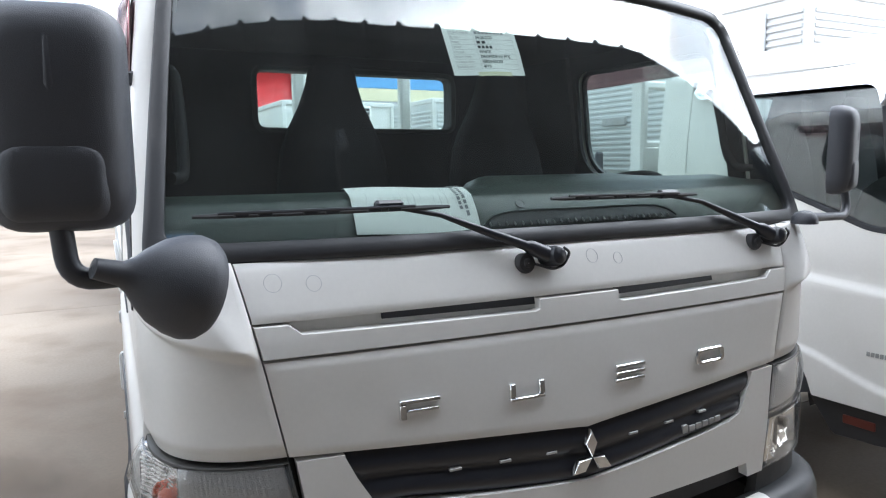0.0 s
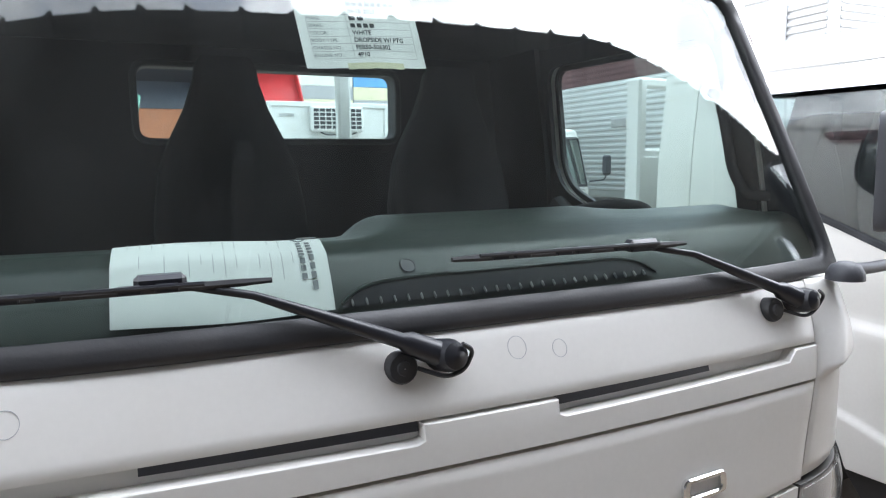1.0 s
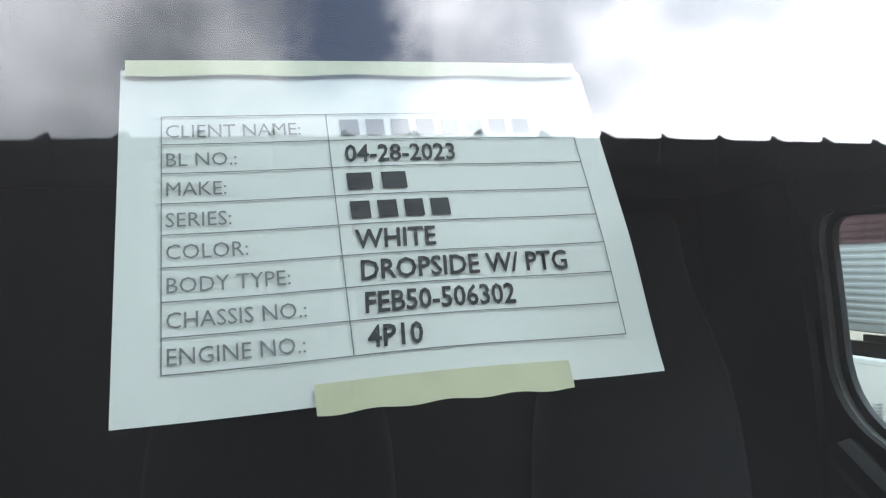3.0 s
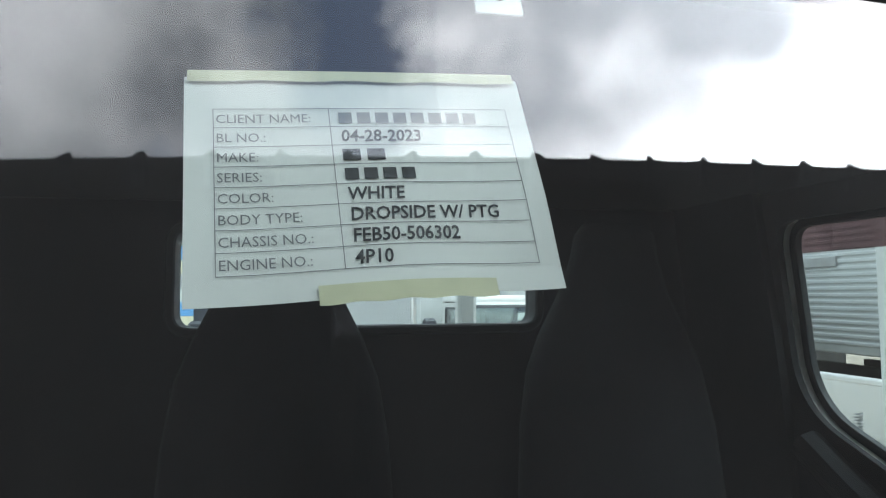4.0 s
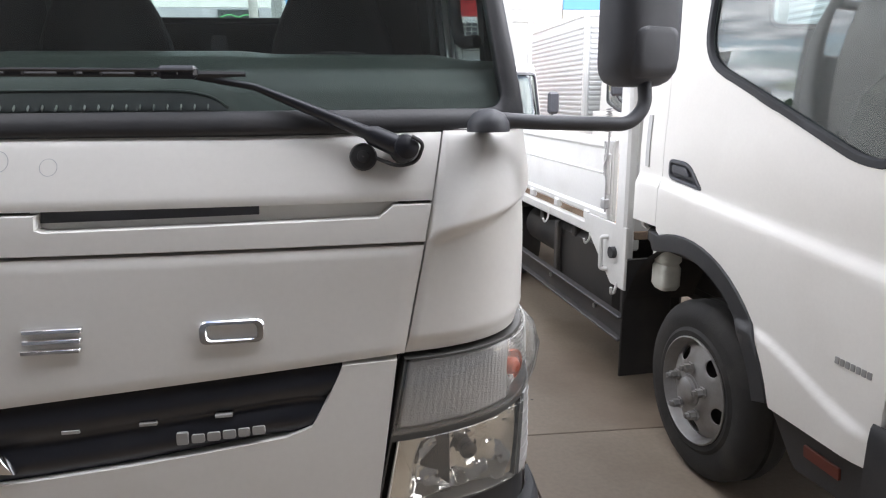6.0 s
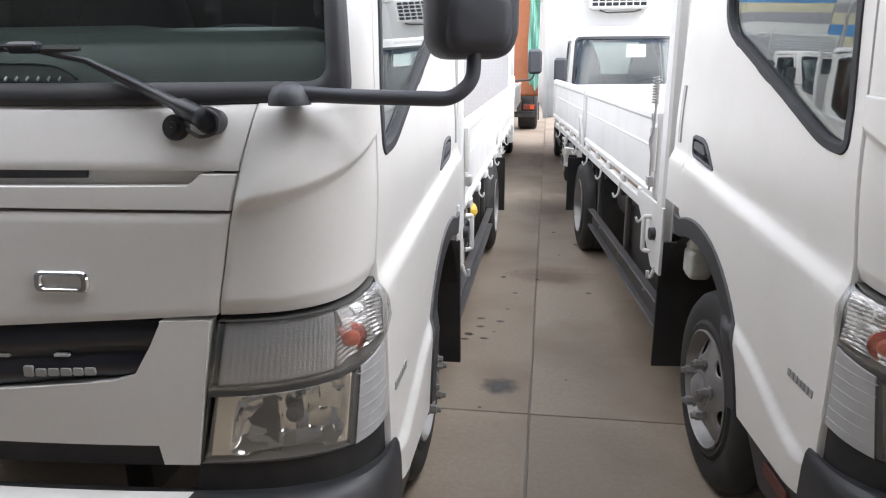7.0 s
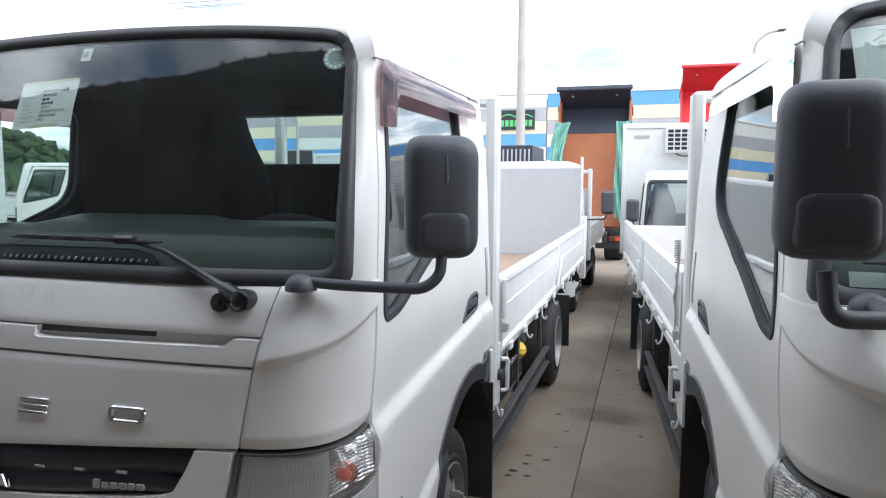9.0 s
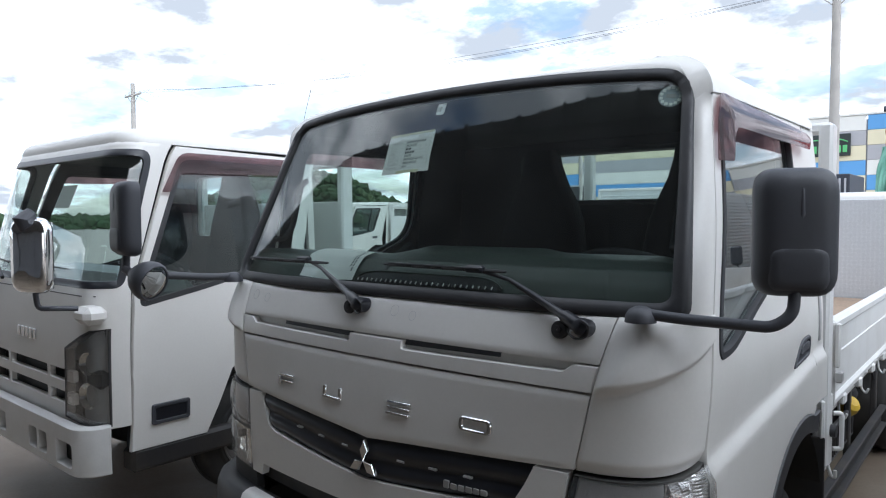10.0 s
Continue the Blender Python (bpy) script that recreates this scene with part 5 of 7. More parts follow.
        part("bed_side_rail", Shape().box((s * 0.90, 4.1, 0.84), (0.06, 4.7, 0.06), 0.01), WHITE2, root)
    for k in range(9):
        part("cross_member", Shape().box((0, 2.0 + 0.55 * k, 0.78), (1.74, 0.06, 0.12), 0.008), CHASSIS, root)
    part("bed_floor", Shape().box((0, 4.1, 0.885), (1.80, 4.70, 0.04), 0.004), WOOD, root, "worn brown bed boards")
    # headboard frame behind the cab
    hb = part("headboard", Shape().box((0, 1.775, 1.32), (1.84, 0.03, 0.85), 0.006), WHITE2, root, "white headboard behind the cab")
    for x in (-0.20, 0.32):
        part("headboard_bar", Shape().box((x, 1.80, 1.74), (0.055, 0.05, 0.78), 0.01), WHITE2, hb)
    part("headboard_top", Shape().box((0, 1.80, 2.115), (1.90, 0.06, 0.05), 0.012), WHITE2, hb)
    part("headboard_rail", Shape().box((0, 1.80, 1.76), (1.84, 0.05, 0.05), 0.012), WHITE2, hb)
    tank = part("fuel_tank", Shape().box((0.66, 2.55, 0.55), (0.34, 0.75, 0.34), 0.05), CHASSIS, root, "black fuel tank")
    part("battery_box", Shape().box((-0.66, 2.40, 0.57), (0.40, 0.80, 0.38), 0.03), CHASSIS, root, "black battery box")
    part("air_tank", Shape().tube([(-0.62, 2.95, 0.58), (-0.62, 2.98, 0.58), (-0.62, 3.72, 0.58), (-0.62, 3.75, 0.58)], [0.08, 0.14, 0.14, 0.08], 20), CHASSIS, root, "black air tank")
    # Dark mass added for underbody shade; it closes the view through the frame.
    part("gearbox", Shape().box((0, 2.1, 0.58), (0.62, 1.9, 0.42), 0.08), CHASSIS, root, "dark block added under the frame for shade")
    part("drive_shaft", Shape().cyl((0, 3.0, 0.55), (0, 4.4, 0.42), 0.05, 14), CHASSIS, root)
    part("rear_axle", Shape().cyl((-0.75, 4.45, 0.365), (0.75, 4.45, 0.365), 0.07, 14), CHASSIS, root)
    tray = part("tool_tray", Shape().box((0.77, 2.48, 0.50), (0.24, 0.86, 0.012), 0.003), FRAME_STEEL, root, "dark steel mesh tray")
    for y0, sz in ((2.06, (0.24, 0.012, 0.17)), (2.90, (0.24, 0.012, 0.17))):
        part("tray_end", Shape().box((0.77, y0, 0.58), sz, 0.003), FRAME_STEEL, tray)
    for x in (0.655, 0.885):
        part("tray_rim", Shape().box((x, 2.48, 0.660), (0.02, 0.86, 0.022), 0.004), FRAME_STEEL, tray)
        for k in range(18):
            part("tray_bar", Shape().box((x, 2.09 + 0.046 * k, 0.58), (0.008, 0.012, 0.15), 0.002), CHASSIS, tray)
    part("spare_drum", Shape().lathe([(-0.09, 0.02), (-0.09, 0.15), (-0.07, 0.17), (0.07, 0.17), (0.09, 0.15), (0.09, 0.02)], (0.68, 3.22, 0.66), (0.5, 0, 1), 24), RUBBER, root, "dark round drum")
    part("bed_underside", Shape().box((0, 3.2, 0.845), (1.70, 2.6, 0.03), 0.005), CHASSIS, root)
    part("filler_cap", Shape().lathe([(-0.04, 0.03), (0, 0.052), (0.03, 0.056), (0.06, 0.050), (0.08, 0.03), (0.084, 0.002)], (0.86, 2.82, 0.655), (0.6, -0.4, 0.7), 20), YELLOW, root, "yellow filler cap")
    part("air_hose", Shape().tube(bend([(0.86, 3.55, 0.86), (0.90, 3.7, 0.6), (0.86, 3.85, 0.45)], 0.12), 0.008, 6), RUBBER, root)
    bottle = part("coolant_bottle", Shape().ring_loft([[Vector((-0.87 + a, 1.50 + b, z)) for a, b in rect(-w, -w * 1.3, w, w * 1.3, w * 0.6)] for z, w in ((0.70, 0.035), (0.72, 0.045), (0.80, 0.045), (0.815, 0.038), (0.83, 0.046), (0.88, 0.044), (0.91, 0.028), (0.925, 0.024))]), LIQUID, root, "milky plastic coolant bottle")
    part("bottle_cap", Shape().lathe([(0, 0.036), (0.03, 0.038), (0.05, 0.03), (0.055, 0.002)], (-0.87, 1.50, 0.92), (-0.3, -0.2, 0.9), 16), LIQUID, bottle)
    # tail lift folded upright
    if lift:
        tl = part("tail_lift", Shape().box((0, 6.50, 1.395), (1.78, 0.035, 1.03), 0.006), PLATE, root, "grey checker-plate tail lift folded upright")
        for s in (-1, 1):
            part("lift_edge", Shape().box((s * 0.905, 6.50, 1.45), (0.03, 0.05, 1.16), 0.008), WHITE2, tl)
            part("lift_column", Shape().box((s * 0.93, 6.56, 1.0), (0.07, 0.12, 0.72), 0.01), WHITE2, tl)
        part("lift_beam", Shape().box((0, 6.58, 0.66), (1.80, 0.12, 0.12), 0.01), CHASSIS, tl)
        studs = Shape()
        rng = random.Random(5)
        for i in range(44):
            for j in range(25):
                x, z = -0.86 + 0.04 * i, 0.92 + 0.0402 * j
                studs.box((x, 6.4805, z), (0.024, 0.006, 0.007), 0.0025, Matrix.Rotation(radians(45 if (i + j) % 2 else -45), 3, "Y"))
        tagged(part("plate_studs", studs, PLATE, tl), kind="stuff")
    else:
        part("tailgate", Shape().box((0, 6.40, 1.07), (1.84, 0.03, 0.40), 0.006), WHITE2, root)


def dropside_truck(loc, visor_mat, visor_label, label, lift, bell_mirror=True, rz=0.0):
    root = thing("flatbed_truck", label, "truck", loc, rz, group="parked trucks")
    cab_over(root, visor_mat, visor_label, 1, bell_mirror)
    chassis_and_bed(root, lift, 0.0 if lift else 0.055)
    return root


# ---------------------------------------------------------------- ground and canopy
ground = lone("ground", Shape().grid(lambda u, v: Vector((-600 + 1200 * u, -300 + 1200 * v, -0.018)), 8, 8), GROUND, "bare dusty yard ground", "ground", kind="structure")
slabs = tagged(new("floor"), "beige concrete yard slabs with dark joints", "floor", kind="structure")
slab_mesh = Shape().box((0, 0, -0.06), (5.993, 5.993, 0.12), 0.003).mesh("slab", CONCRETE)
for i in range(-3, 4):
    for j in range(-2, 7):
        sl = part("slab", slab_mesh, CONCRETE, slabs)
        sl.matrix_basis = pose(1.290 + 6 * i + 3, 1.644 + 6 * j - 3, 0)
joint_bed = lone("joint_bed", Shape().box((1.3, 13.7, -0.07), (41.9, 53.9, 0.10), 0.01), JOINT, "dark dirt in the slab joints", "joint filler", kind="structure")

# narrow corrugated canopy over the lane's edge
CAN_Y, CAN_Z, RIB = -0.915, 4.0, 0.27
def canopy(u, v):
    x = -16 + 32 * u
    k = abs(((x / RIB) % 1.0) - 0.5) * 2
    return Vector((x, CAN_Y + 0.030 * x - 7.0 * v ** 3, CAN_Z + (0.055 * smooth(0.80, 0.95, k) if v == 0 else 0.0) - 0.15 * v))
roof = lone("canopy_roof", Shape().grid(canopy, 1400, 4), ROOF_DARK, "dark ribbed metal canopy roof on posts", "roof", kind="structure", angle=20)
# Unseen wall, added only to keep low sky light off the truck fronts.
lone("shed_wall", Shape().box((0, -7.9, 1.92), (32, 0.2, 3.84), 0.02, Matrix.Rotation(radians(2.5), 3, "Z")), ROOF_DARK, "unseen dark wall added to hold back low sky light", "wall", kind="structure")
for k in range(5):
    x = -15 + 7.5 * k
    part("canopy_post", Shape().box((x, -7.6 + 0.044 * x, 1.9), (0.2, 0.2, 3.8), 0.02), ROOF_DARK, roof)
    part("canopy_beam", Shape().box((x, -4.6 + 0.044 * x, 3.80), (0.12, 6.0, 0.2), 0.02), ROOF_DARK, roof)

# ---------------------------------------------------------------- the trucks
subject = dropside_truck((0, 0, 0), SMOKED, "smoked brown rain visor", "white cab-over flatbed truck with dropsides and tail lift", True)
NB = (2.951, 0.175, 0, 0, 0, 5.4)
neighbour = dropside_truck(NB[:3], CHROME, "chromed rain visor", "white cab-over dropside truck parked alongside", False, False, NB[5])


# ---------------------------------------------------------------- papers and stickers on the glass
def written(text, size, to3d, mat, name, parent, u, v, squash=1.0, bold=0.0):
    """A line of writing, laid on a sheet by to3d(u metres, v metres)."""
    cu = bpy.data.curves.new(name, "FONT")
    cu.body, cu.size, cu.offset = text, size, bold
    cu.resolution_u = 2
    cu.shear = 0.1 if bold else 0.0
    tmp = new(name, cu)
    bpy.context.view_layer.update()
    me = bpy.data.meshes.new_from_object(tmp.evaluated_get(bpy.context.evaluated_depsgraph_get()))
    bpy.data.objects.remove(tmp)
    for q in me.vertices:
        q.co = to3d(u + q.co.x * squash, v - q.co.y)
    me.materials.clear()
    me.materials.append(mat)
    return part(name, me, mat, parent)


def bar_on(to3d, u, v, w, h, mat, name, parent):
    s = Shape().grid(lambda a, b: to3d(u + w * a, v - h * b), max(2, int(w / 0.02)), 1)
    return part(name, s, mat, parent)


PW, PH = 0.215, 0.147


def form_sheet(corners, glass_fn, name, label):
    """A printed form filled in by hand, behind the glass. corners: tl, tr, bl, br as (x, z)."""
    def at(u, v, lift=0.0):
        a, b = u / PW, v / PH
        x = (corners[0][0] * (1 - a) + corners[1][0] * a) * (1 - b) + (corners[2][0] * (1 - a) + corners[3][0] * a) * b
        z = (corners[0][1] * (1 - a) + corners[1][1] * a) * (1 - b) + (corners[2][1] * (1 - a) + corners[3][1] * a) * b
        curl = 0.005 * smooth(0.55, 1.0, b) * smooth(0.6, 1.0, a) + 0.0015 * math.sin(a * 9) * b
        return glass_fn(x, z, 0.0125 - lift + curl)
    sheet = tagged(new(name, Shape().grid(lambda a, b: at(a * PW, b * PH), 30, 22).mesh(name, PAPER)), label, "paper", "papers on the glass")
    sheet.data.validate()
    u0, u1, um = 0.0165, 0.2015, 0.0855
    rows = [0.0244 + 0.0133 * k for k in range(9)]

    def ink(u, v):
        return at(u, v, 0.0005)
    for k, v in enumerate(rows):
        bar_on(ink, u0, v, u1 - u0, 0.0005, PRINT, "ruled_line", sheet)
    for u in (u0, um, u1):
        s = Shape().grid(lambda a, b: ink(u + 0.0005 * a, rows[0] + (rows[-1] - rows[0]) * b), 1, 8)
        part("ruled_line", s, PRINT, sheet)
    for k, t in enumerate(("CLIENT NAME:", "BL NO.:", "MAKE:", "SERIES:", "COLOR:", "BODY TYPE:", "CHASSIS NO.:", "ENGINE NO.:")):
        written(t, 0.0088, ink, PRINT, "printed_heading", sheet, u0 + 0.0015, rows[k + 1] - 0.0035, 0.98)
    vals = ((None, 0.092), ("04-28-2023", 0), (None, 0.030), (None, 0.046), ("WHITE", 0), ("DROPSIDE W/ PTG", 0), ("FEB50-506302", 0), ("4P10", 0))
    for k, (t, w) in enumerate(vals):
        if t:
            written(t, 0.0118, ink, INK, "handwritten_entry", sheet, um + 0.006, rows[k + 1] - 0.0028, 0.92, 0.00022)
        else:
            n = max(2, int(w / 0.011))
            for j in range(n):
                bar_on(ink, um + 0.006 + w * j / n, rows[k + 1] - 0.0028, w / n * 0.72, 0.0078, PRINT if k == 0 else INK, "entry_bar", sheet)
    return sheet, at


form, form_at = form_sheet(((-0.222, 2.0380), (-0.006, 2.0470), (-0.210, 1.8938), (0.0055, 1.9060)), lambda x, z, d: screen(x / screen_half(z), z, d), "form_sheet", "white printed form with handwriting taped inside the windscreen")
def tape_strip(u0, v0, u1, v1, name):
    s = Shape().grid(lambda a, b: form_at(u0 + (u1 - u0) * a, v0 + (v1 - v0) * b + 0.0005 * math.sin(a * 23) * b, 0.0015), 30, 4)
    return lone(name, s, TAPE, "strip of pale masking tape on the form", "tape", "tape strips")
tape_strip(0.002, -0.004, 0.212, 0.004, "tape_strip")
tape_strip(0.070, 0.1395, 0.172, 0.1505, "tape_strip")

# letter lying on the dashboard
def letter_at(u, v, lift=0.0):
    a, b = u / 0.305, v / 0.20
    x = -0.512 + 0.306 * a - 0.010 * b
    y = 0.232 - 0.146 * b
    z = table(y, (0.072, 0.088, 0.112, 0.142, 0.20, 0.29), (1.478, 1.512, 1.552, 1.588, 1.612, 1.622)) - 0.020 * smooth(0.15, 0.30, y)
    return Vector((x, y - 0.004 - lift * 0.6 + 0.055 * x * x, z + 0.007 + 0.003 * math.sin(5 * a + 2 * b) + lift))
letter = lone("letter_sheet", Shape().grid(lambda a, b: letter_at(0.305 * a, 0.20 * b), 24, 20), PAPER, "white printed letter lying on the dashboard", "paper", "papers on the glass")
rng = random.Random(11)
for k in range(15):
    u = 0.02 + 0.0165 * k
    for v0, v1 in ((0.03, 0.09), (0.105, 0.16)):
        if rng.random() < 0.75:
            v2 = v0 + (v1 - v0) * rng.uniform(0.4, 1.0)
            s = Shape().grid(lambda a, b: letter_at(u + 0.0015 * a, v0 + (v2 - v0) * b, 0.002), 1, 8)
            part("text_bar", s, FAINT, letter)
for u, v0, v1, w in ((0.262, 0.065, 0.165, 0.008), (0.276, 0.065, 0.180, 0.008)):
    for j in range(8):
        q = v0 + (v1 - v0) * j / 8
        s = Shape().grid(lambda a, b: letter_at(u + w * a, q + (v1 - v0) / 8 * 0.72 * b, 0.002), 1, 2)
        part("heading_bar", s, PRINT, letter)
dia = Shape()
pts = [(0.269, 0.030), (0.281, 0.045), (0.269, 0.060), (0.257, 0.045)]
for i in range(4):
    p, q = pts[i], pts[(i + 1) % 4]
    dia.tube([letter_at(p[0], p[1], 0.002), letter_at(q[0], q[1], 0.002)], 0.0009, 4)
part("letter_mark", dia, PRINT, letter)
clip = [letter_at(u, v, 0.003) for u, v in ((0.270, 0.012), (0.298, 0.018), (0.301, 0.024), (0.296, 0.026), (0.274, 0.020), (0.273, 0.016), (0.292, 0.020))]
lone("paper_clip", Shape().tube(clip, 0.0011, 6), STEEL, "steel paper clip on the letter", "paper clip", angle=60)

def on_glass(x, z, d):
    return screen(x / screen_half(z), z, d)
def sticker(cx, cz, w, h, name, label, d=0.011, mat=PAPER):
    ob = lone(name, Shape().panel(rect(cx - w / 2, cz - h / 2, cx + w / 2, cz + h / 2, 0.002), lambda a, b, dd: on_glass(a, b, d + dd), 0.001, step=0.02, edge=0), mat, label, "sticker", "windscreen stickers")
    return ob
ten = sticker(-0.009, 2.124, 0.036, 0.040, "inspection_sticker", "small square sticker with a number on the windscreen")
written("10", 0.026, lambda u, v: on_glass(u, 2.130 - v + 0.0, 0.009), INK, "sticker_number", ten, -0.026, 0.016, 0.9, 0.0004)
circ = [(0.814 + 0.035 * math.cos(t), 2.113 + 0.035 * math.sin(t)) for t in (k * math.pi / 14 for k in range(28))]
disc = lone("round_sticker", Shape().panel(circ, lambda a, b, d: on_glass(a, b, 0.012 + d), 0.001, step=0.02, edge=0), DECAL, "round pale sticker with a ring of marks on the windscreen", "sticker", "windscreen stickers")
for k in range(13):
    a = 2 * math.pi * k / 13
    cx, cz = 0.814 + 0.027 * math.cos(a), 2.113 + 0.027 * math.sin(a)
    part("sticker_mark", Shape().panel(rect(cx - 0.0045, cz - 0.0045, cx + 0.0045, cz + 0.0045, 0.002), lambda u, v, d: on_glass(u, v, 0.0105 + d), 0.001, step=0.02, edge=0), PAPER, disc)
part("sticker_centre", Shape().panel(rect(0.801, 2.107, 0.827, 2.119, 0.003), lambda u, v, d: on_glass(u, v, 0.0105 + d), 0.001, step=0.02, edge=0), BADGE, disc)
# papers in the neighbour's windscreen
def nb_glass(x, z, d):
    return pose(*NB) @ screen(x / screen_half(z), z, d)
nb_sheet = lone("paper_sheet", Shape().panel(rect(-0.822, 1.992, -0.675, 2.140, 0.002), lambda a, b, d: nb_glass(a, b, 0.0125 + d), 0.001, step=0.03, edge=0), PAPER, "pale sheet with one written sign behind the windscreen", "paper", "papers on the glass")
written("\u308b", 0.058, lambda u, v: nb_glass(-0.79 + u, 2.085 - v, 0.0105), PRINT, "written_sign", nb_sheet, 0.0, 0.0, 1.0, -0.0002)
lone("square_sticker", Shape().panel(rect(-0.878, 1.522, -0.812, 1.553, 0.002), lambda a, b, d: nb_glass(a, b, 0.011 + d), 0.001, step=0.03, edge=0), PAPER, "small white sticker low in the neighbouring windscreen", "sticker", "windscreen stickers")


# ---------------------------------------------------------------- plainer cab-over trucks
class Outline:
    """A rounded plan outline that leans back with height; a runs along it from the middle of the front."""

    def __init__(self, half=0.865, r=0.16):
        self.half, self.r = half, r

    def front(self, z):
        return table(z, (0.35, 0.62, 1.0, 1.30, 1.40, 2.02, 2.12), (-0.02, 0.0, 0.0, 0.012, 0.035, 0.185, 0.23))

    def hw(self, z):
        return self.half + table(z, (0.3, 1.3, 1.45, 2.02, 2.12), (0, 0, -0.012, -0.062, -0.075))

    def at(self, a, z, d=0.0):
        s = -1 if a < 0 else 1
        a = abs(a)
        hw, r, y0 = self.hw(z), self.r, self.front(z)
        if a < hw - r:
            x, y, nx, ny = a, y0, 0, -1
        elif a < hw - r + r * math.pi / 2:
            t = (a - hw + r) / r
            x, y, nx, ny = hw - r + r * math.sin(t), y0 + r - r * math.cos(t), math.sin(t), -math.cos(t)
        else:
            x, y, nx, ny = hw, y0 + r + a - (hw - r + r * math.pi / 2), 1, 0
        return Vector((s * (x - nx * d), y - ny * d, z))


def plain_truck(loc, body, label, near=False, visor=SMOKED, half=0.865, wheel_side=1, rz=0.0, size=1.0, paint=None, reach=0.24):
    o = Outline(half)
    root = thing("light_truck", label, "truck", loc, rz, group="parked trucks")
    root.scale = (size, size, size)
    coat = paint or WHITE
    ad = half + 0.125

    def f(a, b, d):
        return o.at(a, b, d)
    st = 0.05 if near else 0.09
    wrap = 0.075 if near else -0.04
    ws = rounded([(-half - wrap, 1.33, 0.05), (half + wrap, 1.33, 0.05), (half + wrap - 0.03, 2.055, 0.09), (-half - wrap + 0.03, 2.055, 0.09)], 5)
    lamps = []
    for s in (-1, 1):
        lamps.append([(s * (half - 0.34), 0.63), (s * (half + 0.025), 0.615), (s * (half + 0.025), 1.12), (s * (half - 0.08), 1.11), (s * (half - 0.33), 1.0)])
    slots = [rect(x0, z0, x1, z1, 0.012) for z0, z1 in ((0.70, 0.76), (0.82, 0.88)) for x0, x1 in ((-0.62, -0.32), (-0.28, 0.28), (0.32, 0.62))]
    shell = [(-ad, 0.60), (ad, 0.60), (ad, 2.10), (-ad, 2.10)]
    front = part("cab_front", Shape().panel(shell, f, 0.03, [ws] + lamps + slots, st, 0.004), coat, root, "white cab front", 45)
    part("front_backing", Shape().panel([(-half, 0.63), (half, 0.63), (half, 1.30), (-half, 1.30)], lambda a, b, d: o.at(a * 0.99, b, 0.05 + d), 0.01, step=0.2, edge=0), CHASSIS, root)
    part("windscreen", Shape().panel(ws, lambda a, b, d: f(a, b, 0.008 + d), 0.004, step=0.09, edge=0), WINDSCREEN, root, "windscreen glass")
    part("windscreen_border", Shape().panel(inset(ws, -0.004), lambda a, b, d: f(a, b, -0.003 + d), 0.02, [inset(ws, 0.035)], st, 0.003), GLOSSY, root, angle=50)
    part("panel_seam", Shape().panel(rect(-half + 0.05, 1.285, half - 0.05, 1.29), lambda a, b, d: f(a, b, -0.001 + d), 0.004, step=0.1, edge=0), RUBBER, root)
    for k in range(5):
        part("badge_bar", Shape().panel(rect(-0.14 + 0.06 * k, 1.0, -0.095 + 0.06 * k, 1.06, 0.008), lambda a, b, d: f(a, b, -0.008 + d), 0.01, step=0.05, edge=0.002), CHROME, root)
    for lp in lamps:
        hl = part("headlight", Shape().panel(lp, lambda a, b, d: f(a, b, 0.05 + d), 0.01, step=0.06, edge=0), MARKER, root, "clear stacked headlight")
        cx = sum(p[0] for p in lp) / 5
        for zz, r in ((0.76, 0.07), (0.93, 0.06)):
            c = o.at(cx * 0.98, zz, 0.045)
            part("lamp_bowl", Shape().lathe([(-0.03, 0.01), (-0.02, r * 0.6), (0.01, r)], c, (0.25 if cx > 0 else -0.25, -1, 0), 20), REFLECTOR, hl)
        part("lamp_lens", Shape().panel(lp, lambda a, b, d: f(a, b, -0.002 + d), 0.004, step=0.08, edge=0.001), LENS, hl)
        part("lamp_surround", Shape().panel(inset(lp, -0.003), lambda a, b, d: f(a, b, -0.004 + d), 0.05, [inset(lp, 0.012)], 0.06, 0.002), FRAME_STEEL, hl)
    # bumper
    bo = Outline(half + 0.01, 0.14)
    def bf(a, b, d):
        v = bo.at(a, 0.6, d)
        return Vector((v.x, v.y - 0.07 + 0.02 * abs(b - 0.5), b))
    holes = [rect(x - 0.05, 0.43, x + 0.05, 0.53, 0.012) for x in (-0.38, -0.24, 0.24, 0.38)] + [rect(x - 0.09, 0.42, x + 0.09, 0.53, 0.015) for x in (-0.66, 0.66)]
    bp = part("bumper", Shape().panel([(-ad + 0.02, 0.37), (ad - 0.02, 0.37), (ad - 0.02, 0.625), (-ad + 0.02, 0.625)], bf, 0.05, holes, st, 0.012), WHITE2, root, "white painted steel bumper", 45)
    part("bumper_void", Shape().panel([(-ad + 0.1, 0.39), (ad - 0.1, 0.39), (ad - 0.1, 0.60), (-ad + 0.1, 0.60)], lambda a, b, d: bf(a, b, 0.055 + d), 0.01, step=0.15, edge=0), CHASSIS, bp)
    # doors
    y0 = ad + 0.006
    for s in (-1, 1):
        dl = [(s * y0, 0.455), (s * (y0 + 0.44), 0.455), (s * (y0 + 0.60), 0.80), (s * (y0 + 0.92), 1.02), (s * (y0 + 1.13), 1.02), (s * (y0 + 1.02), 2.07), (s * (y0 + 0.02), 2.09)]
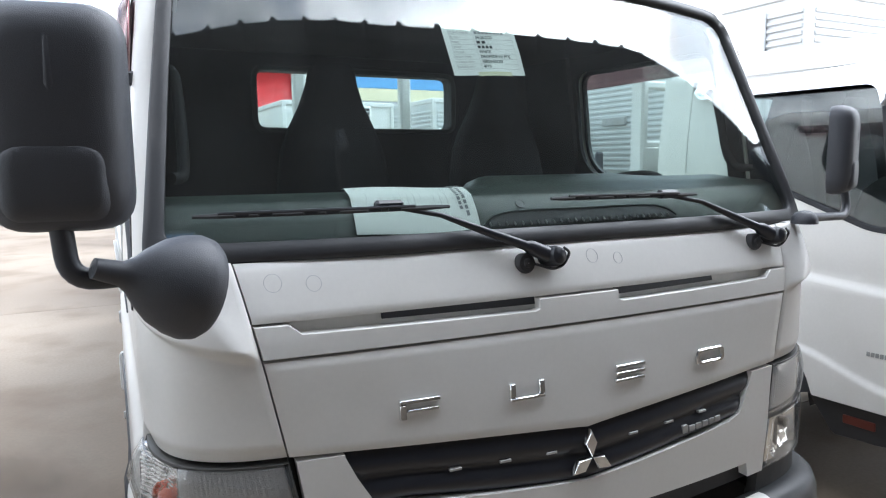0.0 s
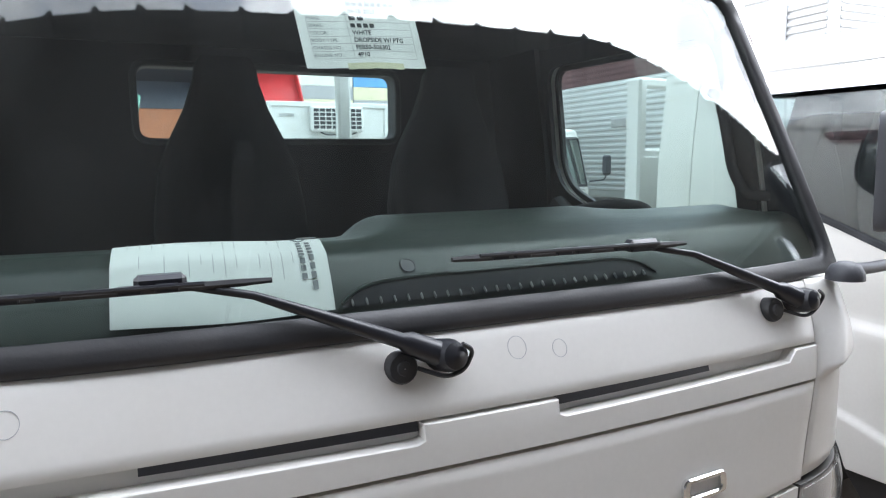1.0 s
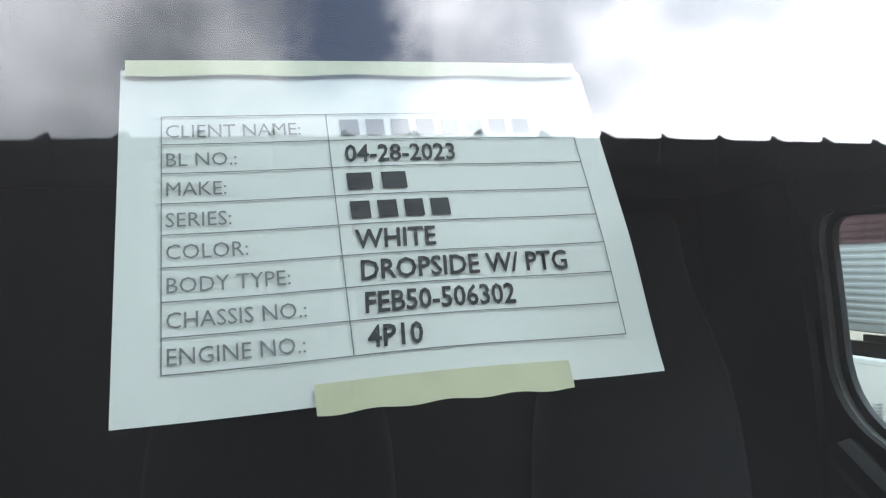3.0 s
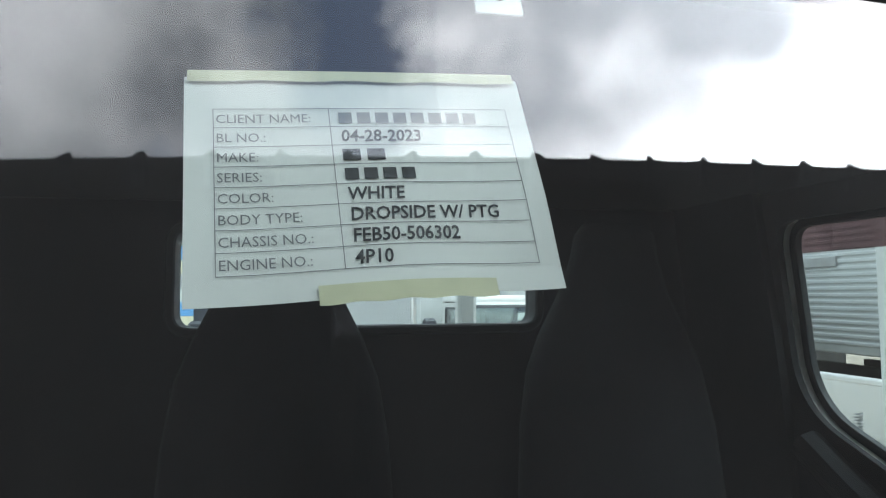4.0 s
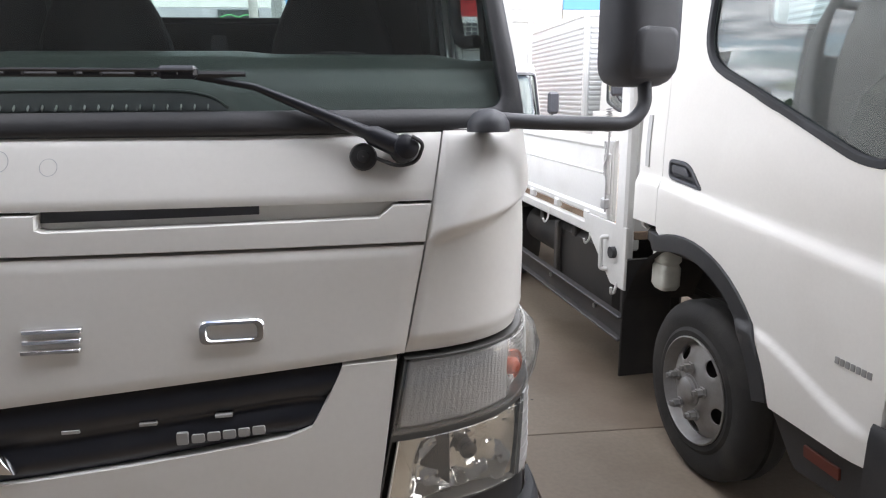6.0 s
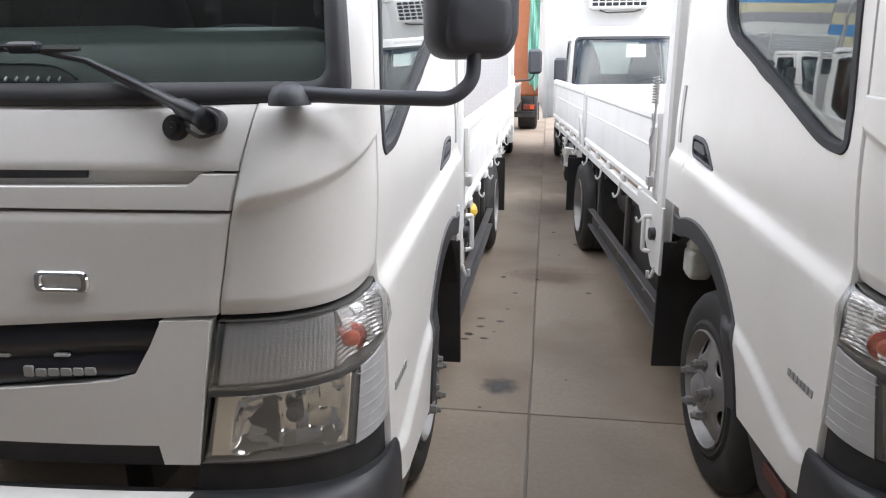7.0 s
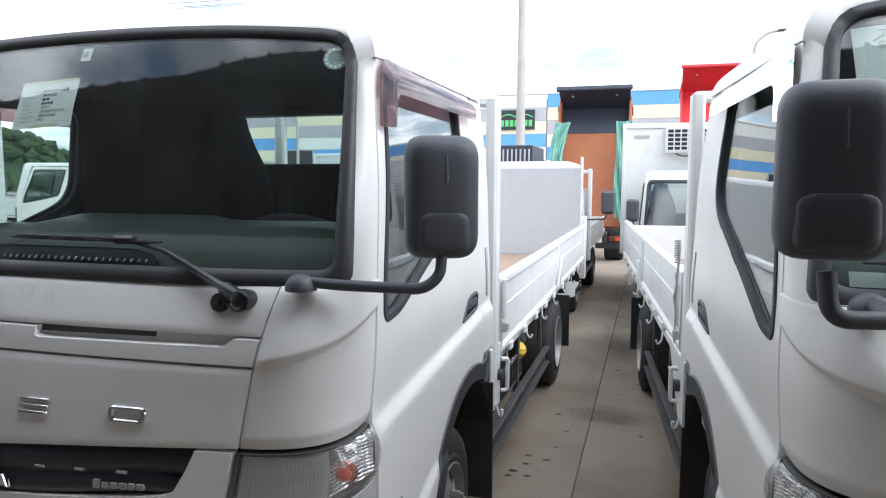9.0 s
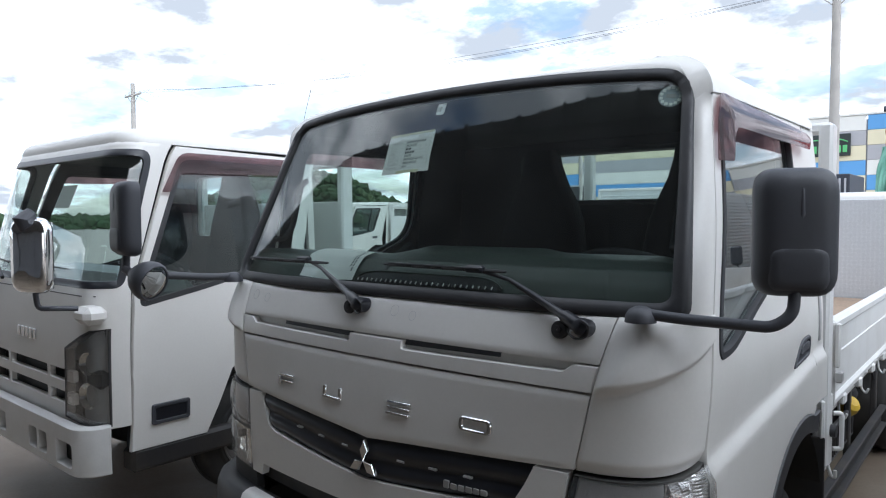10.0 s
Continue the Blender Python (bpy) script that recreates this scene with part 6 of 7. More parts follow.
        wl = rounded([(s * (y0 + 0.05), 1.225, 0.03), (s * (y0 + 0.5), 1.31, 0.15), (s * (y0 + 0.84), 1.40, 0.06), (s * (y0 + 0.82), 2.01, 0.05), (s * (y0 + 0.09), 2.01, 0.06)], 5)
        dr = part("cab_door", Shape().panel(dl, f, 0.03, [wl], st, 0.005), coat, root, "white cab door", 45)
        part("window_pane", Shape().panel(wl, lambda a, b, d: f(a, b, 0.012 + d), 0.004, step=0.15, edge=0), WINDOW, dr)
        part("window_seal", Shape().panel(inset(wl, -0.01), lambda a, b, d: f(a, b, -0.002 + d), 0.02, [inset(wl, 0.02)], st, 0.002), RUBBER, dr, angle=50)
        part("door_trim", Shape().panel(dl, lambda a, b, d: f(a, b, 0.04 + d), 0.02, [inset(wl, 0.01)], 0.15, 0), TRIM, dr)
        part("door_handle", Shape().panel(rect(s * (y0 + 0.84), 1.20, s * (y0 + 0.98), 1.26, 0.01), lambda a, b, d: f(a, b, -0.012 + d), 0.02, step=0.05, edge=0.004), PLASTIC, dr)
        if visor:
            vl = rounded([(s * (y0 + 0.015), 1.83, 0.01), (s * (y0 + 0.06), 1.83, 0.01), (s * (y0 + 0.10), 1.94, 0.03), (s * (y0 + 0.90), 1.955, 0.01), (s * (y0 + 0.90), 2.055, 0.02), (s * (y0 + 0.06), 2.055, 0.05)], 4)
            part("rain_visor", Shape().panel(vl, lambda a, b, d: f(a, b, -0.02 + d), 0.003, step=0.1, edge=0), visor, dr)
        mk = part("side_marker", Shape().panel(rect(s * (y0 + 0.10), 0.575, s * (y0 + 0.32), 0.685, 0.015), lambda a, b, d: f(a, b, -0.012 + d), 0.02, [rect(s * (y0 + 0.12), 0.595, s * (y0 + 0.30), 0.665, 0.01)], 0.06, 0.004), PLASTIC, dr)
        part("marker_lens", Shape().panel(rect(s * (y0 + 0.12), 0.595, s * (y0 + 0.30), 0.665, 0.01), lambda a, b, d: f(a, b, -0.004 + d), 0.012, step=0.06, edge=0.002), GLOSSY, mk)
        part("step_sill", Shape().box((s * (half - 0.06), 0.50, 0.40), (0.12, 0.62, 0.13), 0.02), CHASSIS, root)
        # mirrors
        if near:
            br = Vector((s * (half - 0.03), -0.02, 1.22))
            part("mirror_bracket", Shape().box(br + Vector((0, 0.03, -0.02)), (0.16, 0.12, 0.09), 0.03), coat, root, "white moulded mirror bracket")
            am = part("side_mirror", Shape().tube(bend([br + Vector((0, -0.03, 0.02)), br + Vector((s * -0.02, -0.14, 0.03)), br + Vector((s * -0.06, -0.19, 0.03)), br + Vector((s * -0.06, -0.20, 0.12))], 0.04), 0.013, 10), PLASTIC, root, "chrome-faced mirrors on a tubular arm", 60)
            def shell_ring(y, w, h):
                return [Vector((a, y, b)) for a, b in rect(-w, -h, w, h, min(w, h) * 0.6)]
            m = Shape().ring_loft([shell_ring(0.03, 0.105, 0.170), shell_ring(0.02, 0.115, 0.180), shell_ring(0.0, 0.117, 0.182), shell_ring(-0.025, 0.108, 0.172), shell_ring(-0.045, 0.085, 0.145), shell_ring(-0.055, 0.05, 0.10), shell_ring(-0.058, 0.015, 0.04)])
            hd = part("mirror_head", m, CHROME, am, "chrome mirror housing", 50, at=pose(*(br + Vector((s * -0.04, -0.215, 0.29))), 0, 0, s * 20))
            part("mirror_glass", Shape().box((0, 0.031, 0), (0.20, 0.005, 0.32), 0.025), MIRROR, hd)
            part("mirror_cap", Shape().tube([(0, -0.02, 0.12), (0, -0.05, 0.17), (0, 0.0, 0.20)], [0.03, 0.04, 0.03], 12), PLASTIC, hd, "black mirror clamp")
        else:
            am = part("side_mirror", Shape().tube(bend([(s * (half - 0.03), 0.05, 1.40), (s * (half + reach - 0.04), 0.0, 1.42), (s * (half + reach), 0.0, 1.50)], 0.04), 0.012, 8), PLASTIC, root, angle=60)
            part("mirror_head", Shape().box((0, 0, 0), (0.17, 0.07, 0.30), 0.03), PLASTIC, am, at=pose(s * (half + reach), 0.0, 1.64, 0, 0, s * 10))
    # roof, back, inside
    ring0 = [o.at(-ad - 1.0 + (2 * ad + 2.0) * k / 60, 2.095) for k in range(61)]
    rings = []
    for q in (0, 12, 25, 40, 58, 75, 90):
        t = 1 - 0.11 * (1 - math.cos(radians(q)))
        rings.append([Vector((p.x * t, 0.85 + (p.y - 0.85) * (t if p.y < 0.9 else 1), p.z + 0.085 * math.sin(radians(q)))) for p in ring0])
    part("roof", Shape().ring_loft(rings, True), coat, root, "white cab roof", 50)
    yb = max(p.y for p in ring0)
    bwn = rect(-0.55, 1.55, 0.55, 2.0, 0.05)
    part("cab_back", Shape().panel([(-half + 0.03, 0.9), (half - 0.03, 0.9), (half - 0.08, 2.1), (-half + 0.08, 2.1)], lambda a, b, d: Vector((a, yb - 0.01 - d, b)), 0.05, [bwn], 0.15, 0.003), coat, root)
    part("back_trim", Shape().panel([(-half + 0.05, 0.92), (half - 0.05, 0.92), (half - 0.10, 2.07), (-half + 0.10, 2.07)], lambda a, b, d: Vector((a, yb - 0.065 - d, b)), 0.02, [bwn], 0.15, 0), TRIM, root, "dark rear cab trim")
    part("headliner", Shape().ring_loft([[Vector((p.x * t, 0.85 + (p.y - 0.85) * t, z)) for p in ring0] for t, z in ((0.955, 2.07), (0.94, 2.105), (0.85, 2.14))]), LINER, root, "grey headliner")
    part("rear_window", Shape().panel(bwn, lambda a, b, d: Vector((a, yb - 0.03 - d, b)), 0.004, step=0.3, edge=0), WINDOW, root)
    part("dashboard", Shape().box((0, 0.42, 1.15), (2 * half - 0.16, 0.5, 0.46), 0.10), DASH, root)
    part("cab_floor", Shape().box((0, 0.75, 0.85), (2 * half - 0.12, 1.4, 0.1), 0.02), CHASSIS, root)
    seat(root, -0.42 * wheel_side, 1.0)
    seat(root, 0.42 * wheel_side, 1.0)
    swc, ax = Vector((0.42 * wheel_side, 0.62, 1.40)), Vector((0, -0.55, -0.83)).normalized()
    e1 = Vector((1, 0, 0))
    e2 = ax.cross(e1)
    part("steering_wheel", Shape().tube([swc + 0.2 * (math.cos(t) * e1 + math.sin(t) * e2) for t in (2 * math.pi * k / 28 for k in range(29))], 0.015, 8, False), TRIM, root, angle=60)
    for px, s in ((-0.35, 1), (0.30, 1)):
        p0 = o.at(px, 1.33, -0.03)
        p1, p2 = o.at(px - 0.18, 1.43, -0.03), o.at(px - 0.45, 1.44, -0.015)
        part("wiper", Shape().tube([p0, p1, p2, o.at(px + 0.12, 1.42, -0.015)], [0.012, 0.007, 0.006, 0.004], 6), GLOSSY, root, angle=60)
    # running gear
    for s in (-1, 1):
        part("chassis_rail", Shape().box((s * 0.35, 3.0, 0.60), (0.07, 5.2, 0.18), 0.01), CHASSIS, root)
        wheel(root, "front_wheel", 0.98, 0.36, s, half - 0.06, 0.19, 0.36)
        wheel(root, "rear_wheel", 3.75, 0.36, s, half - 0.03, 0.40, 0.36, True)
        part("wheel_liner", Shape().grid(lambda u, v: Vector((s * (half - 0.02 - 0.32 * v), 0.98 + 0.46 * math.cos(radians(10 + 160 * u)), 0.42 + 0.46 * math.sin(radians(10 + 160 * u)))), 20, 2), CHASSIS, root)
        part("side_guard", Shape().box((s * (half - 0.02), 2.3, 0.48), (0.03, 1.6, 0.07), 0.006), FRAME_STEEL, root)
        part("mud_flap", Shape().box((s * (half - 0.16), 1.48, 0.48), (0.24, 0.012, 0.5), 0.004), CHASSIS, root)
    L = 5.3
    if body == "dropside":
        for s in (-1, 1):
            part("bed_post", Shape().box((s * (half + 0.04), 1.66, 1.40), (0.06, 0.10, 1.42), 0.012), WHITE2, root, "white bed corner post")
            g = part("side_gate", Shape().box((s * (half + 0.03), 3.45, 1.02), (0.03, 3.4, 0.38), 0.006), WHITE2, root, "white drop side")
            part("top_rail", Shape().box((s * (half + 0.035), 3.45, 1.20), (0.05, 3.4, 0.05), 0.012), WHITE2, g)
            part("swage", Shape().box((s * (half + 0.046), 3.45, 1.02), (0.012, 3.2, 0.016), 0.005), WHITE2, g)
        part("bed_floor", Shape().box((0, 3.45, 0.84), (2 * half, 3.6, 0.05), 0.006), WOOD, root)
        part("headboard", Shape().box((0, 1.68, 1.35), (2 * half, 0.03, 0.9), 0.006), WHITE2, root)
        part("headboard_top", Shape().box((0, 1.68, 2.06), (2 * half + 0.06, 0.06, 0.06), 0.012), WHITE2, root)
        part("tailgate", Shape().box((0, 5.16, 1.02), (2 * half, 0.03, 0.38), 0.006), WHITE2, root)
    else:
        top, hw, y1 = {"reefer": (2.93, 0.97, 5.6), "box": (2.70, 0.98, 5.8), "van": (3.08, 1.02, 6.6)}[body]
        bx = part("van_body", Shape().box((0, (1.75 + y1) / 2, (0.88 + top) / 2), (2 * hw, y1 - 1.75, top - 0.88), 0.015), WHITE2 if body == "reefer" else ALU, root, "white insulated body" if body == "reefer" else "ribbed aluminium van body")
        for s in (-1, 1):
            for yy in (1.76, y1 - 0.01):
                part("corner_rail", Shape().box((s * (hw - 0.01), yy, (0.88 + top) / 2), (0.07, 0.07, top - 0.86), 0.012), WHITE2, bx)
            part("roof_rail", Shape().box((s * (hw - 0.01), (1.75 + y1) / 2, top - 0.02), (0.07, y1 - 1.75, 0.08), 0.012), WHITE2, bx)
        part("front_rail", Shape().box((0, 1.755, top - 0.02), (2 * hw, 0.07, 0.08), 0.012), WHITE2, bx)
        if body == "reefer":
            un = part("cooling_unit", Shape().box((0.08, 1.66, 2.68), (0.86, 0.18, 0.40), 0.03), WHITE2, root, "white cooling unit with a dark grid")
            for i in range(8):
                for j in range(5):
                    part("grid_cell", Shape().box((-0.275 + 0.10 * i, 1.567, 2.55 + 0.066 * j), (0.082, 0.012, 0.048), 0.006), GLOSSY, un)
            part("cooling_pipe", Shape().tube(bend([(-0.2, 1.62, 2.47), (-0.1, 1.60, 2.43), (0.3, 1.60, 2.44), (0.4, 1.64, 2.47)], 0.04), 0.012, 6), RUBBER, un)
            part("body_badge", Shape().box((-0.70, 1.742, 2.74), (0.24, 0.006, 0.05), 0.002), STEEL, bx)
        else:
            n = int((top - 1.1) / 0.075)
            for s in (-1, 1):
                for k in range(n):
                    part("side_rib", Shape().box((s * (hw + 0.006), (1.75 + y1) / 2, 1.0 + 0.075 * k), (0.03, y1 - 1.9, 0.05), 0.012), ALU, bx)
            for k in range(n):
                part("front_rib", Shape().box((0, 1.742, 1.0 + 0.075 * k), (2 * hw - 0.14, 0.02, 0.05), 0.009), ALU, bx)
            if body == "van":
                for s in (-1, 1):
                    part("body_door", Shape().box((s * (hw + 0.03), 2.9, 1.95), (0.03, 1.3, 1.95), 0.01), ALU, bx, "plain aluminium side door")
                    part("lock_plate", Shape().box((s * (hw + 0.03), 4.7, 1.9), (0.04, 0.5, 0.12), 0.01), STEEL, bx)
    return root


isuzu = plain_truck((-2.96, -0.03, 0), "dropside", "white cab-over dropside truck with stacked headlights", True, size=1.03)
plain_truck((0.0, 6.98, 0), "dropside", "white light truck parked in the row behind", visor=None, size=0.92, reach=0.41)
plain_truck((2.18, 6.95, 0), "reefer", "white refrigerated truck in the row behind", visor=None, half=0.73, rz=2.0, size=0.865, reach=0.10)
plain_truck((4.95, 7.4, 0), "box", "white truck with a ribbed aluminium box", visor=None)
plain_truck((-3.9, 7.8, 0), "dropside", "white light truck parked near the gap", visor=None, size=0.885)
plain_truck((-6.4, 14.2, 0), "box", "white truck with a pale box in the far row", visor=None, size=0.93)
plain_truck((8.24, 2.4, 0), "van", "white lorry with a tall ribbed aluminium body", visor=None, size=1.22)
plain_truck((-13.1, 11.9, 0), "dropside", "white flatbed truck across the yard", visor=None, rz=-70)
plain_truck((-18.3, 12.6, 0), "dropside", "yellow-cabbed truck across the yard", visor=None, rz=-70, paint=YELLOW)

# sheets in the other windscreens
for x, y, z in ((2.30, 7.10, 1.62), (-2.83, 0.16, 1.87)):
    lone("paper_sheet", Shape().box((x, y, z), (0.21, 0.002, 0.15), 0.0008, Matrix.Rotation(radians(-22), 3, "X")), PAPER, "white sheet taped inside a windscreen", "paper", "papers on the glass")


# ---------------------------------------------------------------- tipper trucks behind
def tipper(loc, mat, inner, top_mat, label, tarp=False, w=0.98, length=4.3, tilt_by=52, base=1.0, board=1.2, dark=1.7):
    root = thing("tipper_truck", label, "truck", loc, 0.0, "tipper trucks")
    for s in (-1, 1):
        part("chassis_rail", Shape().box((s * 0.36, 2.2, base - 0.2), (0.09, 5.0, 0.22), 0.01), CHASSIS, root)
        wheel(root, "rear_wheel", 0.55, 0.40, s, w - 0.05, 0.42, 0.40, True)
        wheel(root, "front_wheel", 3.9, 0.40, s, w - 0.08, 0.22, 0.40)
        lamp = part("tail_lamp", Shape().box((s * (w - 0.22), -0.22, base - 0.22), (0.26, 0.05, 0.12), 0.012), ORANGE, root, "orange tail lamp")
        part("lamp_lens", Shape().box((s * (w - 0.16), -0.248, base - 0.22), (0.09, 0.012, 0.09), 0.006), AMBER, lamp)
        part("mud_flap", Shape().box((s * (w - 0.22), 1.05, 0.42), (0.40, 0.02, 0.55), 0.006), CHASSIS, root, "black rubber mud flap")
    part("rear_beam", Shape().box((0, -0.16, base - 0.38), (2 * w - 0.2, 0.1, 0.12), 0.01), CHASSIS, root)
    part("number_plate", Shape().box((0, -0.215, base - 0.36), (0.33, 0.012, 0.16), 0.004), WHITE2, root)
    part("hydraulic_ram", Shape().tube([(0, 1.6, base - 0.25), (0, 0.95, base + 0.75)], [0.09, 0.06], 14), FRAME_STEEL, root)
    part("tipper_cab", Shape().box((0, 4.3, 1.35), (1.7, 1.3, 1.6), 0.14), WHITE2, root, "white cab behind the raised bed")
    tilt = Matrix.Translation((0, -0.1, base)) @ Matrix.Rotation(radians(tilt_by), 4, "X")
    bed = part("tipping_bed", Shape().box((0, length / 2, 0.05), (2 * w, length, 0.10), 0.01), inner, root, "raised tipping bed floor", at=tilt)
    for s in (-1, 1):
        part("bed_side", Shape().box((s * w, length / 2, 0.22), (0.06, length, 0.36), 0.012), mat, bed)
        for k in range(4):
            part("side_stake", Shape().box((s * (w + 0.035), 0.25 + (length - 0.5) * k / 3, 0.22), (0.05, 0.08, 0.36), 0.01), mat, bed)
    part("front_board", Shape().box((0, length - 0.06, board / 2), (2 * w, 0.06, board), 0.012), top_mat, bed)
    part("board_rim", Shape().box((0, length - 0.08, board), (2 * w + 0.1, 0.12, 0.08), 0.02), top_mat, bed)
    for x in (-0.62 * w, 0.62 * w):
        part("board_eye", Shape().lathe([(0, 0.03), (0.02, 0.03), (0.03, 0.015), (0.031, 0.001)], (x, length - 0.10, board * 0.72), (0, -1, 0), 12), STEEL, bed)
    part("upper_floor", Shape().box((0, length - dark / 2, 0.108), (2 * w - 0.08, dark, 0.01), 0.004), top_mat, bed)
    if tarp:
        for s in (-1, 1):
            low = 1.95 if s < 0 else 0.95

            def drape(u, v):
                z = 3.10 + (low - 3.10) * v
                x = w + 0.04 - 0.34 * u * (1 - 0.25 * v) + 0.03 * math.sin(5 * v + s)
                fold = 0.05 * math.sin(13 * v + 9 * u) + 0.02 * math.sin(31 * u + 6 * v)
                return Vector((s * x, 0.30 - 0.62 * v + fold - 0.10, z + 0.05 * math.sin(9 * u) * (0.3 + v)))
            part("tarpaulin", Shape().grid(drape, 16, 34), TARP, root, "torn green tarpaulin hanging from the side")
    return root


tipper((0.36, 14.1, 0), RUST, RUST, NAVY, "small tipper truck with a raised rust-orange bed", tarp=True, w=0.80, length=3.15, tilt_by=62, base=0.75, board=0.9, dark=0.77)
tipper((3.65, 19.6, 0), RED, RED, RED, "tipper truck with a raised red bed", w=1.15, length=4.65)
skip = thing("steel_container", "dark ribbed steel container", "container", (-2.6, 20.5, 0))
part("container_body", Shape().box((0, 1.2, 1.5), (1.2, 2.4, 2.9), 0.02), NAVY, skip)
for k in range(8):
    part("container_rib", Shape().box((-0.49 + 0.14 * k, -0.01, 2.55), (0.05, 0.04, 0.55), 0.008), WALL_GREY, skip)
part("container_foot", Shape().box((0, 1.2, 0.03), (1.1, 2.2, 0.06), 0.005), CHASSIS, skip)

# crane boom above the row
crane = thing("crane_truck", "lorry crane with a raised grey boom", "crane", (9.0, 13.5, 0))
part("crane_column", Shape().box((0, 0, 1.6), (0.5, 0.5, 3.2), 0.04), FRAME_STEEL, crane)
part("boom", Shape().box((0.9, 0, 4.35), (3.6, 0.26, 0.30), 0.03, Matrix.Rotation(radians(-48), 3, "Y")), FRAME_STEEL, crane, "grey telescopic boom")
part("boom_tip", Shape().box((2.15, 0, 5.75), (0.42, 0.3, 0.32), 0.05), RED, crane, "red boom head")
part("hook_cable", Shape().cyl((2.3, 0, 5.6), (2.3, 0, 4.9), 0.02, 6), CABLE, crane)
part("hook_block", Shape().lathe([(0, 0.03), (0.06, 0.14), (0.2, 0.14), (0.3, 0.05)], (2.3, 0, 4.62), (0, 0, 1), 14), RED, crane, "red hook block")
part("crane_base", Shape().box((0, 0.3, 0.5), (2.0, 5.5, 0.9), 0.05), CHASSIS, crane)

# ---------------------------------------------------------------- striped warehouse
house = thing("warehouse", "long warehouse clad in blue, cream and grey stripes", "building", (0, 38, 0))
part("wall_core", Shape().box((3.85, 5.2, 3.3), (64, 10, 6.6), 0.02), WALL_GREY, house)
seqs = [[WALL_WHITE, WALL_GREY, WALL_CREAM, WALL_BLUE, WALL_CREAM, WALL_GREY, WALL_WHITE, WALL_BLUE, WALL_CREAM], [WALL_BLUE, WALL_CREAM, WALL_GREY, WALL_WHITE, WALL_BLUE, WALL_CREAM, WALL_GREY, WALL_CREAM, WALL_BLUE]]
strip_mesh = {}
for m in (WALL_WHITE, WALL_GREY, WALL_CREAM, WALL_BLUE):
    strip_mesh[m.name] = Shape().box((0, 0, 0), (7.94, 0.10, 0.735), 0.015).mesh("cladding_strip", m)
for i in range(4, 12):
    for j in range(9):
        m = seqs[i % 2][j]
        c = part("cladding_strip", strip_mesh[m.name], m, house)
        c.matrix_basis = pose(-56.15 + 8 * i, 0.14, 6.42 - 0.745 * j)
part("parapet", Shape().box((3.85, 0.3, 6.86), (64, 0.5, 0.12), 0.02), WALL_WHITE, house)
sign = part("sign_board", Shape().box((-5.9, 0.02, 5.38), (2.15, 0.08, 1.12), 0.02), DARK_SIGN, house, "dark sign board with green shapes")
for k in range(7):
    part("sign_bar", Shape().box((-6.72 + 0.275 * k, -0.03, 5.18), (0.20, 0.03, 0.36), 0.01), GREEN_SIGN, sign)
part("sign_curve", Shape().tube([(-6.85 + 0.19 * k, -0.03, 5.52 + 0.16 * abs(math.sin(k * 0.63))) for k in range(11)], 0.035, 6), GREEN_SIGN, sign)
for x in (-20, -12, 15):
    w = part("window", Shape().box((x, 0.05, 3.2), (2.2, 0.1, 1.3), 0.02), WALL_GREY, house)
    part("pane", Shape().box((x, -0.01, 3.2), (2.0, 0.04, 1.1), 0.01), GLOSSY, w)


# ---------------------------------------------------------------- poles and wires
def utility_pole(x, y, h, name="utility_pole"):
    root = thing(name, "grey concrete utility pole with a cross-arm", "pole", (x, y, 0), group="utility poles")
    part("shaft", Shape().tube([(0, 0, 0), (0, 0, h)], [0.19, 0.12], 14), POLE, root)
    arm = part("cross_arm", Shape().box((0, 0, h - 0.7), (2.0, 0.10, 0.10), 0.012), POLE, root)
    for k in (-0.9, -0.45, 0.45, 0.9):
        part("insulator", Shape().lathe([(0, 0.03), (0.04, 0.06), (0.08, 0.035), (0.12, 0.055), (0.17, 0.03), (0.19, 0.005)], (k, 0, h - 0.65), (0, 0, 1), 10), WHITE2, arm)
    for s in (-1, 1):
        part("arm_brace", Shape().cyl((s * 0.65, 0, h - 0.75), (0, 0, h - 1.35), 0.02, 6), POLE, arm)
    return root


utility_pole(-3.05, 24.0, 9.9)
utility_pole(-39.3, 18.2, 9.9)
utility_pole(-75.0, 60.0, 9.9)
utility_pole(32.0, 27.5, 9.9)
def wire(p, q, sag, r=0.008):
    p, q = Vector(p), Vector(q)
    path = [p.lerp(q, k / 20) - Vector((0, 0, sag * 4 * (k / 20) * (1 - k / 20))) for k in range(21)]
    return lone("overhead_wire", Shape().tube(path, r, 5), CABLE, "thin dark overhead wire", "wire", "overhead wires", angle=60)
for k in (-0.9, 0.45, 0.9):
    wire((-3.25 + k, 24, 9.35), (-38.5 + k, 18.2, 9.35), 0.8 + 0.15 * k)
    wire((-3.25 + k, 24, 9.35), (32 + k, 27.5, 9.35), 0.8)
    wire((-38.5 + k, 18.2, 9.35), (-75 + k, 60, 9.35), 0.9)
def street_lamp(x, y, h, rz):
    root = thing("street_lamp", "slim steel street lamp", "street lamp", (x, y, 0), rz, "street lamps")
    part("shaft", Shape().tube(bend([(0, 0, 0), (0, 0, h - 0.4), (0.5, 0, h), (0.9, 0, h + 0.05)], 0.4), 0.06, 10), POLE, root, angle=60)
    part("lamp_head", Shape().box((1.15, 0, h + 0.06), (0.6, 0.26, 0.10), 0.03), FRAME_STEEL, root)
street_lamp(-11.5, 22.5, 4.6, 180)
street_lamp(5.60, 30.0, 7.95, 0)

